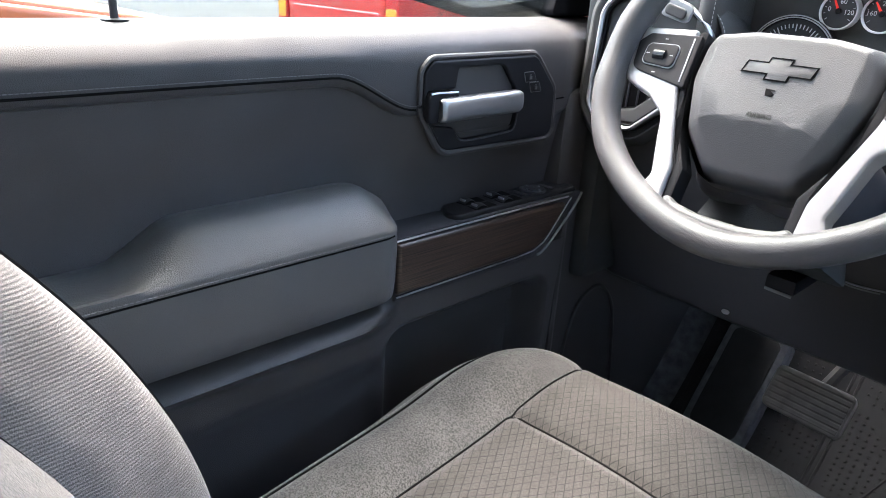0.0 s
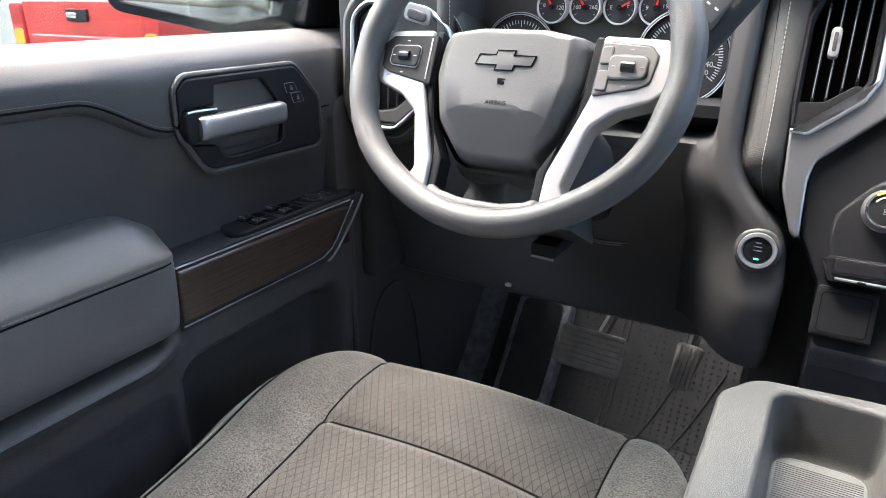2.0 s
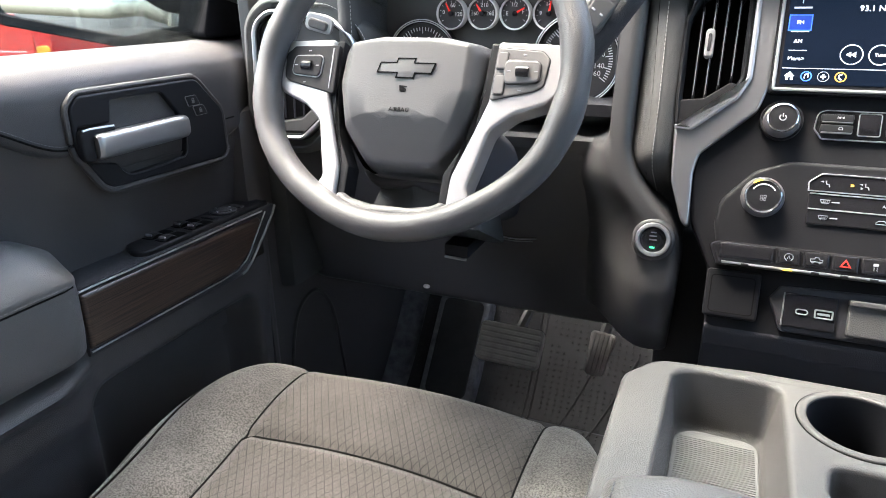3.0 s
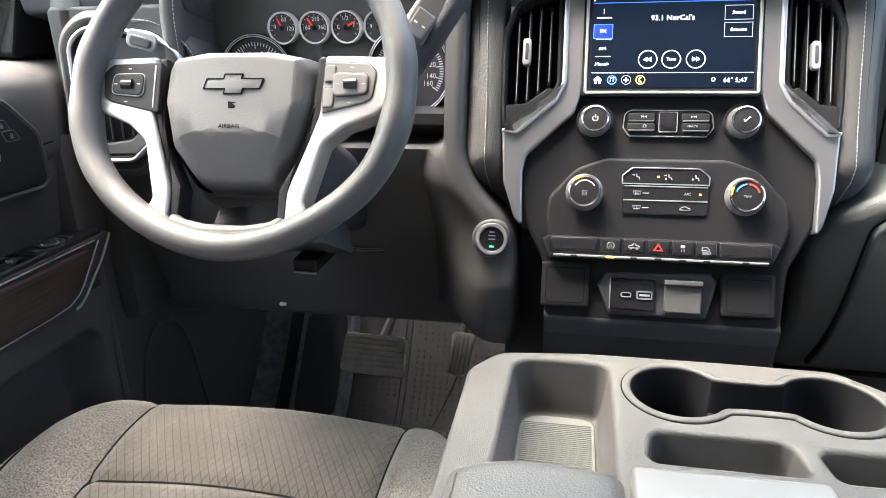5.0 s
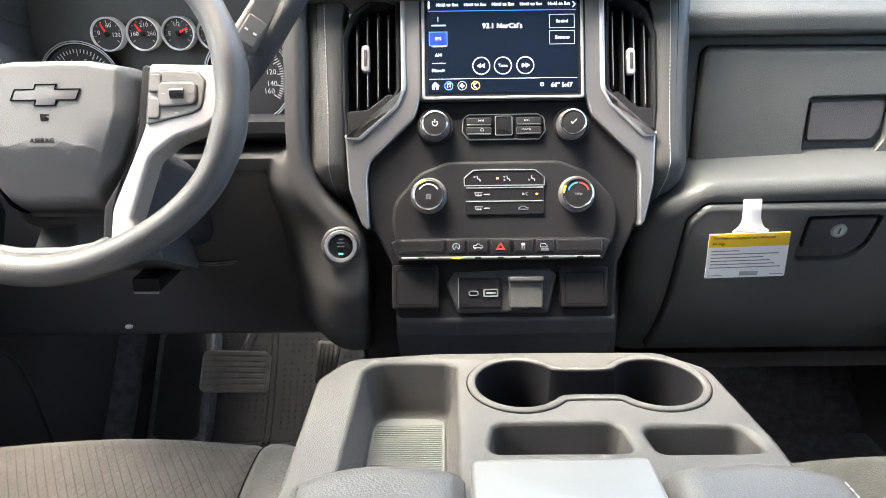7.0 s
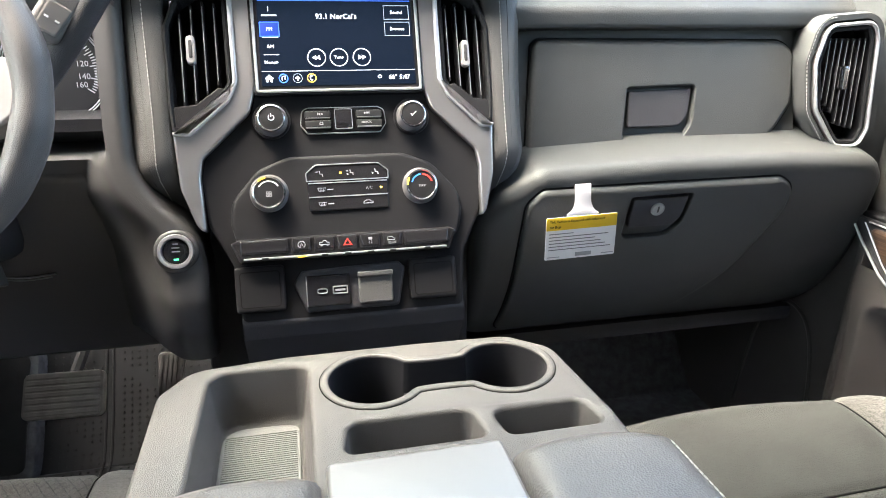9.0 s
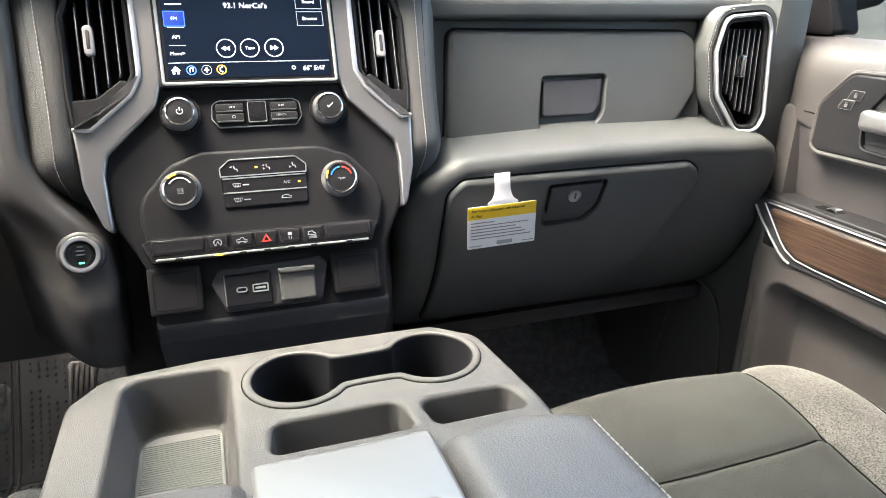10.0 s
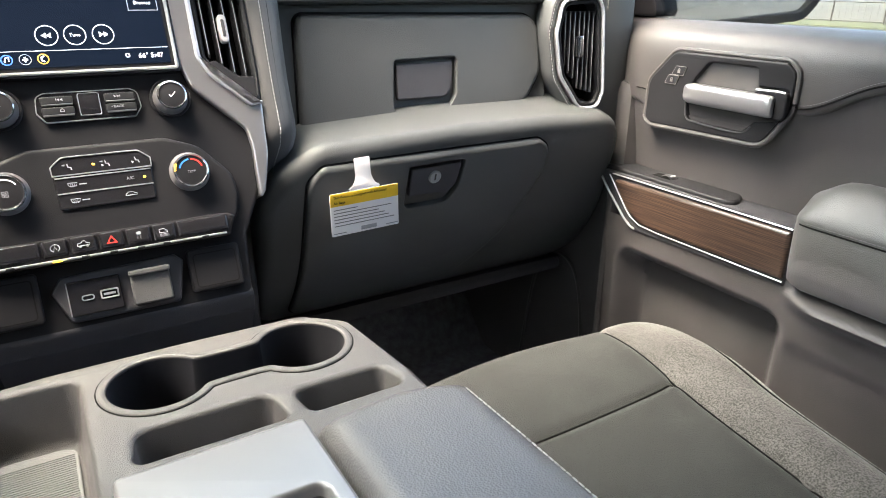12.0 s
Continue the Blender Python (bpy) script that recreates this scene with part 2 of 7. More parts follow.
def fillet(pts, r, n=5):
    """A polygon with rounded corners; a corner may bring its own radius as third number."""
    out, count = [], len(pts)
    for i, p in enumerate(pts):
        rr = p[2] if len(p) > 2 else r
        a, b, c = Vector(pts[i - 1][:2]), Vector(p[:2]), Vector(pts[(i + 1) % count][:2])
        d1, d2 = a - b, c - b
        l1, l2 = d1.length, d2.length
        d1.normalize(), d2.normalize()
        ang = d1.angle(d2)
        if rr <= 0 or ang > 3.09:
            out.append(b)
            continue
        t = min(rr / math.tan(ang / 2), 0.49 * l1, 0.49 * l2)
        rr = t * math.tan(ang / 2)
        cen = b + (d1 + d2).normalized() * (rr / math.sin(ang / 2))
        p1, p2 = b + d1 * t - cen, b + d2 * t - cen
        a1 = math.atan2(p1.y, p1.x)
        da = (math.atan2(p2.y, p2.x) - a1 + math.pi) % (2 * math.pi) - math.pi
        for k in range(n + 1):
            q = a1 + da * k / n
            out.append(cen + Vector((math.cos(q), math.sin(q))) * rr)
    return out


def ccw(pts):
    area = sum(pts[i - 1][0] * p[1] - p[0] * pts[i - 1][1] for i, p in enumerate(pts))
    pts = [Vector(p[:2]) for p in pts]
    return pts if area > 0 else pts[::-1]


def inset(pts, d):
    """The polygon (counter-clockwise) moved inwards by d."""
    out, count = [], len(pts)
    for i, p in enumerate(pts):
        e1, e2 = (p - pts[i - 1]), (pts[(i + 1) % count] - p)
        if e1.length < 1e-7 or e2.length < 1e-7:
            e1 = e2 = e1 if e1.length > e2.length else e2
        n1, n2 = Vector((-e1.y, e1.x)).normalized(), Vector((-e2.y, e2.x)).normalized()
        k = n1 + n2
        k = k / max(k.length_squared / 2, 0.35)
        out.append(p + k * d)
    if d == 0:
        return out
    # runs of edges that turned inside out are drawn together into one corner
    flip = [(out[(i + 1) % count] - out[i]).dot(pts[(i + 1) % count] - pts[i]) < 0 for i in range(count)]
    if not any(flip) or all(flip):
        return out
    i = flip.index(False) + 1
    end = i + count
    while i < end:
        if not flip[i % count]:
            i += 1
            continue
        j = i
        while flip[j % count]:
            j += 1
        a0, a1, b0, b1 = out[(i - 1) % count], out[i % count], out[j % count], out[(j + 1) % count]
        u, v = pts[i % count] - pts[(i - 1) % count], pts[(j + 1) % count] - pts[j % count]
        den = u.x * v.y - u.y * v.x
        mid = (a1 + b0) / 2
        if abs(den) > 0.05 * u.length * v.length:
            s = ((b0.x - a1.x) * v.y - (b0.y - a1.y) * v.x) / den
            hitp = a1 + u * s
            if (hitp - mid).length < 2.5 * abs(d):
                mid = hitp
        for k in range(i, j + 1):
            out[k % count] = mid.copy()
        i = j
    return out


def circle(r, n=32, cx=0.0, cy=0.0, ry=None):
    return [Vector((cx + r * math.cos(2 * math.pi * k / n), cy + (ry or r) * math.sin(2 * math.pi * k / n))) for k in range(n)]


def box2(x0, y0, x1, y1, r=0.0, n=4):
    return fillet([(x0, y0), (x1, y0), (x1, y1), (x0, y1)], r, n)


def ring_of(bm, m, pts, w):
    return [bm.verts.new(m @ Vector((p[0], p[1], w))) for p in pts]


def bridge(bm, a, b):
    n = len(a)
    for i in range(n):
        j = (i + 1) % n
        bm.faces.new((a[i], a[j], b[j], b[i]))


def plate(outline, m, t, bev=0.002, back=0.0, steps=2, bm=None, crown=0.0):
    """A slab with this outline from back to t along the frame's third axis, with rounded front edges; crown: how far its middle swells."""
    bm = bm or bmesh.new()
    pts = ccw(outline)
    rings = [ring_of(bm, m, pts, back), ring_of(bm, m, pts, t - bev)]
    for k in range(1, steps + 1):
        q = k / steps * math.pi / 2
        rings.append(ring_of(bm, m, inset(pts, bev * (1 - math.cos(q))), t - bev + bev * math.sin(q)))
    if crown:
        size = min(max(p.x for p in pts) - min(p.x for p in pts), max(p.y for p in pts) - min(p.y for p in pts))
        for k in (0.12, 0.25, 0.38):
            rings.append(ring_of(bm, m, inset(pts, bev + size * k * 0.9), t + crown * (1 - (1 - k / 0.4) ** 2)))
    elif bev > 0.0011:
        rings.append(ring_of(bm, m, inset(pts, bev * 1.15 + 0.0002), t))
    for a, b in zip(rings, rings[1:]):
        bridge(bm, a, b)
    bm.faces.new(rings[0][::-1])
    bm.faces.new(rings[-1])
    return bm


def rim(outline, width, m, t, bev=0.001, back=0.0, bm=None, inner=None):
    """A frame of this outline and width."""
    bm = bm or bmesh.new()
    a = ccw(outline)
    b = inset(a, width) if inner is None else inner
    loops = [ring_of(bm, m, a, back), ring_of(bm, m, a, t - bev), ring_of(bm, m, inset(a, bev), t), ring_of(bm, m, inset(b, -bev), t), ring_of(bm, m, b, t - bev), ring_of(bm, m, b, back)]
    for p, q in zip(loops, loops[1:] + loops[:1]):
        bridge(bm, p, q)
    return bm


def holed(outer, holes, m, t, bev=0.003, back=-0.02):
    """A slab with pockets. holes: (outline, depth, draft, floor radius)."""
    from mathutils.geometry import tessellate_polygon
    bm = bmesh.new()
    o = ccw(outer)
    tops = [inset(o, bev)]
    low, mid, top = ring_of(bm, m, o, back), ring_of(bm, m, o, t - bev), ring_of(bm, m, tops[0], t)
    half = ring_of(bm, m, inset(o, bev * 0.3), t - bev * 0.3)
    bridge(bm, low, mid), bridge(bm, mid, half), bridge(bm, half, top)
    bm.faces.new(low[::-1])
    verts = list(top)
    for outline, depth, draft, rad, *more in holes:
        hb = more[0] if more else bev
        h = ccw(outline)[::-1]
        hi = inset(h, hb)
        r0 = ring_of(bm, m, hi, t)
        r1 = ring_of(bm, m, inset(h, hb * 0.3), t - hb * 0.3)
        r2 = ring_of(bm, m, h, t - hb)
        r3 = ring_of(bm, m, inset(h, -draft), t - depth + rad)
        r4 = ring_of(bm, m, inset(h, -draft - rad * 0.3), t - depth + rad * 0.3)
        r5 = ring_of(bm, m, inset(h, -draft - rad), t - depth)
        for a, b in ((r0, r1), (r1, r2), (r2, r3), (r3, r4), (r4, r5)):
            bridge(bm, a, b)
        bm.faces.new(r5)
        tops.append(hi)
        verts += r0
    for tri in tessellate_polygon([[Vector((p.x, p.y, 0)) for p in q] for q in tops]):
        try:
            bm.faces.new([verts[k] for k in tri])
        except ValueError:
            pass
    return bm


def lathe(profile, m, n=36, bm=None):
    """A turned body: (radius, height) pairs round the frame's third axis."""
    bm = bm or bmesh.new()
    rings = []
    for r, h in profile:
        rings.append([bm.verts.new(m @ Vector((max(r, 1e-5) * math.cos(2 * math.pi * k / n), max(r, 1e-5) * math.sin(2 * math.pi * k / n), h))) for k in range(n)])
    for a, b in zip(rings, rings[1:]):
        bridge(bm, a, b)
    bm.faces.new(rings[0][::-1])
    bm.faces.new(rings[-1])
    return bm


def tube(path, radius, n=8, closed=False, bm=None, flat=1.0, up=(0, 0, 1)):
    """A rod along a path; radius: a number, or one for each point; flat: its thickness towards up, as a share."""
    bm = bm or bmesh.new()
    path = [Vector(p) for p in path]
    count = len(path)
    up = Vector(up)
    rings = []
    for i, p in enumerate(path):
        a = path[i - 1] if (i or closed) else p
        b = path[(i + 1) % count] if (i < count - 1 or closed) else p
        d = (b - a).normalized()
        s = d.cross(up)
        s = s.normalized() if s.length > 1e-4 else d.orthogonal().normalized()
        u = s.cross(d)
        r = radius[i] if isinstance(radius, (list, tuple)) else radius
        rings.append([bm.verts.new(p + s * r * math.cos(2 * math.pi * k / n) + u * r * flat * math.sin(2 * math.pi * k / n)) for k in range(n)])
    for a, b in zip(rings, rings[1:] + (rings[:1] if closed else [])):
        bridge(bm, a, b)
    if not closed:
        bm.faces.new(rings[0][::-1])
        bm.faces.new(rings[-1])
    return bm


def block(lo, hi, bev=0.004, bm=None):
    """A box between two corners with rounded edges."""
    bm = bm or bmesh.new()
    made = bmesh.ops.create_cube(bm, size=1.0)["verts"]
    lo, hi = Vector(lo), Vector(hi)
    for v in made:
        v.co = Vector([(lo[k] + hi[k]) / 2 + v.co[k] * (hi[k] - lo[k]) for k in range(3)])
    if bev:
        edges = list({e for v in made for e in v.link_edges})
        bmesh.ops.bevel(bm, geom=edges, offset=bev, segments=2, affect="EDGES", profile=0.6)
    return bm


def sheet(fn, us, vs, bm=None):
    """A curved sheet fn(u, v) over lists of u and v."""
    bm = bm or bmesh.new()
    grid = [[bm.verts.new(fn(u, v)) for v in vs] for u in us]
    for a, b in zip(grid, grid[1:]):
        for k in range(len(vs) - 1):
            bm.faces.new((a[k], a[k + 1], b[k + 1], b[k]))
    return bm


def prism(profile, x0, x1, bm=None, bev=0.0):
    """A closed (y, z) profile drawn out along x."""
    m = frame_at((x0, 0, 0), (0, 1, 0), (0, 0, 1))
    return plate(profile, m, x1 - x0, bev or 0.001, bm=bm)


def span(a, b, n):
    return [a + (b - a) * k / (n - 1) for k in range(n)]


def smooth_path(pts, n=8):
    """A Catmull-Rom line through points."""
    pts = [Vector(p) for p in pts]
    out = []
    for i in range(len(pts) - 1):
        p0, p1, p2, p3 = pts[max(i - 1, 0)], pts[i], pts[i + 1], pts[min(i + 2, len(pts) - 1)]
        for k in range(n):
            t = k / n
            out.append(0.5 * (2 * p1 + (p2 - p0) * t + (2 * p0 - 5 * p1 + 4 * p2 - p3) * t * t + (3 * p1 - p0 - 3 * p2 + p3) * t ** 3))
    return out + [pts[-1]]


def thing(name, at, label, category, group="", kind=""):
    ob = new(name)
    ob.location = at
    ob.empty_display_size = 0.05
    return tagged(ob, label, category, group, kind)


def part(name, bm, mat, parent=None, label="", sharp=38, mirror=False, flatten=False):
    """Links a bmesh as one mesh object under a thing or a part; flatten keeps large faces flat beside rounded edges."""
    if mirror:
        for v in bm.verts:
            v.co.x = -v.co.x
    bmesh.ops.remove_doubles(bm, verts=bm.verts, dist=1e-6)
    bmesh.ops.recalc_face_normals(bm, faces=bm.faces)
    me = bpy.data.meshes.new(name)
    bm.to_mesh(me)
    bm.free()
    me.materials.append(mat)
    me.polygons.foreach_set("use_smooth", [True] * len(me.polygons))
    me.set_sharp_from_angle(angle=radians(sharp))
    if flatten:
        acc = [Vector() for _ in me.vertices]
        for f in me.polygons:
            for v in f.vertices:
                acc[v] += f.normal * f.area
        me.normals_split_custom_set_from_vertices([n.normalized() if n.length > 0 else (0, 0, 1) for n in acc])
    ob = new(name, me)
    if parent is not None:
        ob.parent = parent
        if parent.type == "EMPTY":
            ob.matrix_parent_inverse = Matrix.Translation(-parent.location)
    return tagged(ob, label) if label else ob


def letters(name, body, size, m, mat, parent, align="CENTER", lift=0.0003, mirror=False):
    """Flat lettering of this height in a frame."""
    cu = bpy.data.curves.new(name, "FONT")
    cu.body, cu.size, cu.align_x, cu.align_y, cu.extrude = body, size, align, "CENTER", 0.00015
    cu.resolution_u = 2
    tmp = bpy.data.objects.new(name, cu)
    me = bpy.data.meshes.new_from_object(tmp)
    bpy.data.objects.remove(tmp)
    bm = bmesh.new()
    bm.from_mesh(me)
    bpy.data.meshes.remove(me)
    for v in bm.verts:
        v.co = m @ Vector((v.co.x, v.co.y, v.co.z + lift))
    return part(name, bm, mat, parent)


def thread(path, mat, parent, gap=0.006, length=0.0042, r=0.0006, mirror=False, name="stitching"):
    """A row of stitches along a path."""
    bm = bmesh.new()
    pts = [Vector(p) for p in path]
    dist = 0.0
    for a, b in zip(pts, pts[1:]):
        seg = (b - a).length
        if seg < 1e-6:
            continue
        d = (b - a) / seg
        while dist < seg:
            tube([a + d * dist, a + d * (dist + length / 2), a + d * min(dist + length, seg + length)], [r * 0.7, r, r * 0.7], n=5, bm=bm)
            dist += gap
        dist -= seg
    return part(name, bm, mat, parent, mirror=mirror)

# ---- cab shell ----


def shell(name, bm, mat, label, category):
    return tagged(part(name, bm, mat), label, category, kind="structure")


def hump(x, y):
    return 0.055 + 0.10 * math.exp(-(x / 0.16) ** 4)


floor = shell("floor", sheet(lambda y, x: Vector((x, y, hump(x, y))), span(-1.8, 0.34, 12), span(-0.84, 0.84, 49)), M_CARPET, "black carpeted cab floor with a low centre tunnel", "floor")
shell("toe_board", sheet(lambda s, x: Vector((x, 0.34 + 0.32 * s, hump(x, 0) + 0.46 * s ** 1.2)), span(0, 1, 8), span(-0.84, 0.84, 33)), M_CARPET, "black carpeted toe board rising under the dashboard", "floor")
shell("wall_front", block((-0.86, 0.66, 0.0), (0.86, 0.72, 0.93), 0.01), M_SOFT, "black firewall behind the dashboard", "wall")
shell("ceiling", block((-0.66, -1.72, 1.33), (0.66, -0.12, 1.37), 0.015), M_HEADLINER, "light grey cloth headliner over the cab", "ceiling")
shell("wall_back", holed(box2(-0.86, 0.0, 0.86, 1.36, 0.05), [(box2(-0.55, 0.93, 0.55, 1.27, 0.06), 0.06, 0.0, 0.0)], frame_at((0, -1.74, 0), (-1, 0, 0), (0, 0, 1)), 0.0, 0.006, -0.05), M_SOFT, "dark rear wall of the cab", "wall")
for sx, n in ((-1, "left"), (1, "right")):
    shell("wall_" + n, block((sx * 0.85 - 0.03, -1.74, 0.0), (sx * 0.85 + 0.03, -0.90, 0.81), 0.01), M_DOOR, "dark vinyl rear side panel of the cab", "wall")
    shell("pillar_front_" + n, tube([(sx * 0.835, 0.64, 0.84), (sx * 0.80, 0.45, 0.96), (sx * 0.74, 0.12, 1.20), (sx * 0.67, -0.12, 1.345)], 0.045, 12), M_SOFT, "slanted windscreen pillar with dark trim", "pillar")
    shell("pillar_middle_" + n, block((sx * 0.83 - 0.05, -0.90, 0.03), (sx * 0.83 + 0.05, -0.735, 1.35), 0.02), M_DARK, "dark trimmed door pillar behind the front seat", "pillar")
    shell("pillar_rear_" + n, block((sx * 0.80 - 0.06, -1.74, 0.80), (sx * 0.80 + 0.06, -1.55, 1.35), 0.02), M_HEADLINER, "light grey rear roof pillar", "pillar")
    shell("roof_rail_" + n, block((sx * 0.72 - 0.07, -1.72, 1.31), (sx * 0.72 + 0.07, -0.10, 1.37), 0.02), M_HEADLINER, "light grey headliner edge above the windows", "roof rail")


for sx, n in ((-1, "left"), (1, "right")):
    kick = shell("kick_panel_" + n, block((sx * 0.82 - 0.045, -0.035, 0.0), (sx * 0.82 + 0.045, 0.68, 0.72), 0.02), M_DOOR, "black grained kick panel in the footwell", "panel")
    line = smooth_path([(sx * 0.7742, 0.21, 0.06), (sx * 0.7742, 0.19, 0.20), (sx * 0.7742, 0.165, 0.32), (sx * 0.7742, 0.12, 0.375), (sx * 0.7742, 0.065, 0.365), (sx * 0.7742, 0.035, 0.30), (sx * 0.7742, 0.020, 0.18), (sx * 0.7742, 0.018, 0.06)], 8)
    part("raised_line", tube(line, 0.0035, 8), M_DOOR, kick)
    shell("sill_" + n, block((sx * 0.85 - 0.06, -1.74, 0.0), (sx * 0.85 + 0.06, 0.10, 0.10), 0.02), M_HARD, "black door sill plate", "sill")


def pane(name, corners, label):
    a, b, c, d = [Vector(p) for p in corners]
    bm = bmesh.new()
    nrm = (b - a).cross(d - a).normalized() * 0.004
    lo = [bm.verts.new(p) for p in (a, b, c, d)]
    hi = [bm.verts.new(p + nrm) for p in (a, b, c, d)]
    bm.faces.new(lo[::-1]), bm.faces.new(hi), bridge(bm, lo, hi)
    ob = shell(name, bm, M_GLASS, label, "window")
    ob.visible_shadow = False
    return ob


pane("window_1", [(-0.70, 0.66, 0.92), (0.70, 0.66, 0.92), (0.60, -0.12, 1.34), (-0.60, -0.12, 1.34)], "clear laminated windscreen glass")
pane("window_2", [(-0.868, -0.735, 0.80), (-0.868, 0.30, 0.80), (-0.76, -0.02, 1.33), (-0.76, -0.735, 1.33)], "clear front side window, closed").data.materials[0] = M_SIDEGLASS
pane("window_3", [(0.868, -0.735, 0.80), (0.868, 0.30, 0.80), (0.76, -0.02, 1.33), (0.76, -0.735, 1.33)], "clear front side window, closed").data.materials[0] = M_SIDEGLASS
# out-of-view rear panes, darkened to hold back light from behind
pane("window_4", [(-0.56, -1.765, 0.92), (0.56, -1.765, 0.92), (0.56, -1.765, 1.28), (-0.56, -1.765, 1.28)], "unseen dark rear window, added to cut the light from behind").data.materials[0] = M_TINTED
for sx, n in ((-1, "window_5"), (1, "window_6")):
    pane(n, [(sx * 0.868, -1.60, 0.80), (sx * 0.868, -0.86, 0.80), (sx * 0.76, -0.86, 1.33), (sx * 0.76, -1.60, 1.33)], "unseen dark rear side window, closed, added to cut the light from behind").data.materials[0] = M_TINTED

# ---- doors ----


def clampf(t):
    return max(0.0, min(1.0, t))


def ease(a, b, t):
    t = clampf((t - a) / (b - a))
    return t * t * (3 - 2 * t)


def door_frame(x):
    return frame_at((x, 0, 0), (0, -1, 0), (0, 0, 1))


def yz(pts, dx=0.0):
    """Door outlines are given as (y, z); the plate's own axis runs backwards."""
    return [(-p[0], *p[1:]) for p in pts]


def build_door(left):
    d = thing("door_1" if left else "door_2", ((-0.80 if left else 0.80), -0.36, 0.10),
              "black vinyl front door panel, closed, with wood-grain trim and padded armrest", "car door", "front doors", "structure")
    mir = left

    def low_edge(y):
        return 0.752 - 0.042 * ease(-0.42, -0.31, y) - 0.030 * ease(-0.31, -0.25, y) + 0.012 * ease(-0.08, -0.03, y)

    def around(y, z, y0, y1, z0, z1, soft):
        """1 inside a rectangle, falling to 0 over soft beyond its rounded edges."""
        dy, dz = max(y0 - y, 0.0, y - y1), max(z0 - z, 0.0, z - z1)
        return 1 - ease(0.0, soft, math.hypot(dy, dz))

    def pad(y, k):
        zl = low_edge(y)
        line = [(0.868, 0.806), (0.850, 0.814), (0.825, 0.812), (0.800, 0.806), (0.786, 0.798), (0.778, 0.786), (0.775, zl + 0.014 + (0.772 - zl) * 0.75), (0.775, zl + 0.014 + (0.772 - zl) * 0.5), (0.775, zl + 0.014 + (0.772 - zl) * 0.25), (0.775, zl + 0.014), (0.7755, zl + 0.007), (0.779, zl + 0.002), (0.786, zl - 0.001), (0.812, zl - 0.002)]
        x, z = line[int(k)]
        # the pad swells towards the handle and thins out behind it
        if k >= 4:
            x += 0.004 * ease(-0.34, -0.52, y) * (1 if k < 12 else 0)
        if y > -0.05:
            x += 0.022 * ease(-0.05, 0.03, y)
        return Vector((x, y, z))

    part("upper_pad", sheet(pad, span(-0.73, 0.10, 84), range(14)), M_DOOR, d, "grained black vinyl upper door pad", 60, mir)

    # insert: hollow beside the armrest, swelling out round the handle to meet its surround
    def mid(y, z):
        zl = low_edge(y)
        x = 0.786 + 0.017 * clampf((zl - z) / 0.11)
        x -= 0.013 * around(y, z, -0.29, -0.08, 0.690, 0.80, 0.055) * (1 if z > 0.60 else 0)
        x += 0.010 * math.exp(-((y + 0.40) / 0.10) ** 2 - ((z - 0.665) / 0.045) ** 2)
        return Vector((x, y, z if z < 0.66 else min(z, zl + 0.006)))

    part("middle_panel", sheet(mid, span(-0.73, 0.02, 66), span(0.40, 0.77, 46)), M_DOOR, d, "dark hollow vinyl door insert below the pad", 60, mir)

    # lower panel: a ledge under the armrest, and a hollow map pocket under the wood trim
    def low(y, z):
        f = 1 - ease(-0.42, -0.335, y)
        x = 0.757 + 0.012 * clampf((0.47 - z) / 0.35)
        x -= 0.030 * f * math.exp(-((z - 0.488) / 0.020) ** 2)
        x += 0.026 * ease(0.484, 0.497, z) * f
        x += 0.048 * around(y, z, -0.33, -0.090, 0.16, 0.420, 0.040) * ease(-0.42, -0.31, y)
        x += 0.010 * around(y, z, -0.70, -0.39, 0.16, 0.390, 0.040)
        x -= 0.012 * math.exp(-((y + 0.20) / 0.12) ** 4) * ease(0.40, 0.34, z)
        return Vector((x, y, z))

    part("lower_panel", sheet(low, span(-0.73, -0.46, 16) + span(-0.45, -0.30, 26) + span(-0.295, -0.11, 14) + span(-0.105, -0.030, 38), span(0.08, 0.40, 26) + span(0.405, 0.505, 34)), M_DOOR, d, "grained black lower door panel with a hollow map pocket and a ledge", 60, mir)
    part("door_end", block((0.757, -0.034, 0.08), (0.86, -0.020, 0.560), 0.006), M_DOOR, d, mirror=mir)
    # armrest
    arm = [(0.806, 0.640), (0.790, 0.643), (0.774, 0.641), (0.762, 0.634), (0.750, 0.622), (0.741, 0.610), (0.735, 0.600), (0.7335, 0.594), (0.7350, 0.589), (0.7335, 0.583), (0.734, 0.560), (0.736, 0.530), (0.740, 0.507), (0.750, 0.500), (0.806, 0.500)]

    def armrest(y, k):
        x, z = arm[int(k) % len(arm)]
        back = ease(-0.585, -0.665, y)
        f = clampf((-0.352 - y) / 0.034)
        rr = math.sqrt(max(0.0, 1 - (1 - f) ** 2))
        if z > 0.598:
            z -= 0.036 * back * clampf((x - 0.735) / 0.02)
            # the top falls towards its front end
            z -= 0.018 * (1 - ease(-0.352, -0.40, y)) * clampf((z - 0.598) / 0.03)
        return Vector((0.806 + (x - 0.806) * (0.62 + 0.38 * rr), y, 0.555 + (z - 0.555) * (0.88 + 0.12 * rr)))

    ys = [-0.352, -0.3525, -0.354, -0.357, -0.362, -0.369, -0.378] + span(-0.39, -0.73, 26)
    bm = sheet(armrest, ys, range(len(arm) + 1))
    bm.verts.ensure_lookup_table()
    bm.faces.new([bm.verts[k] for k in range(len(arm))])
    a = part("armrest", bm, M_LEATHER, d, "padded grey-black vinyl armrest with a stitched edge", 50, mir)
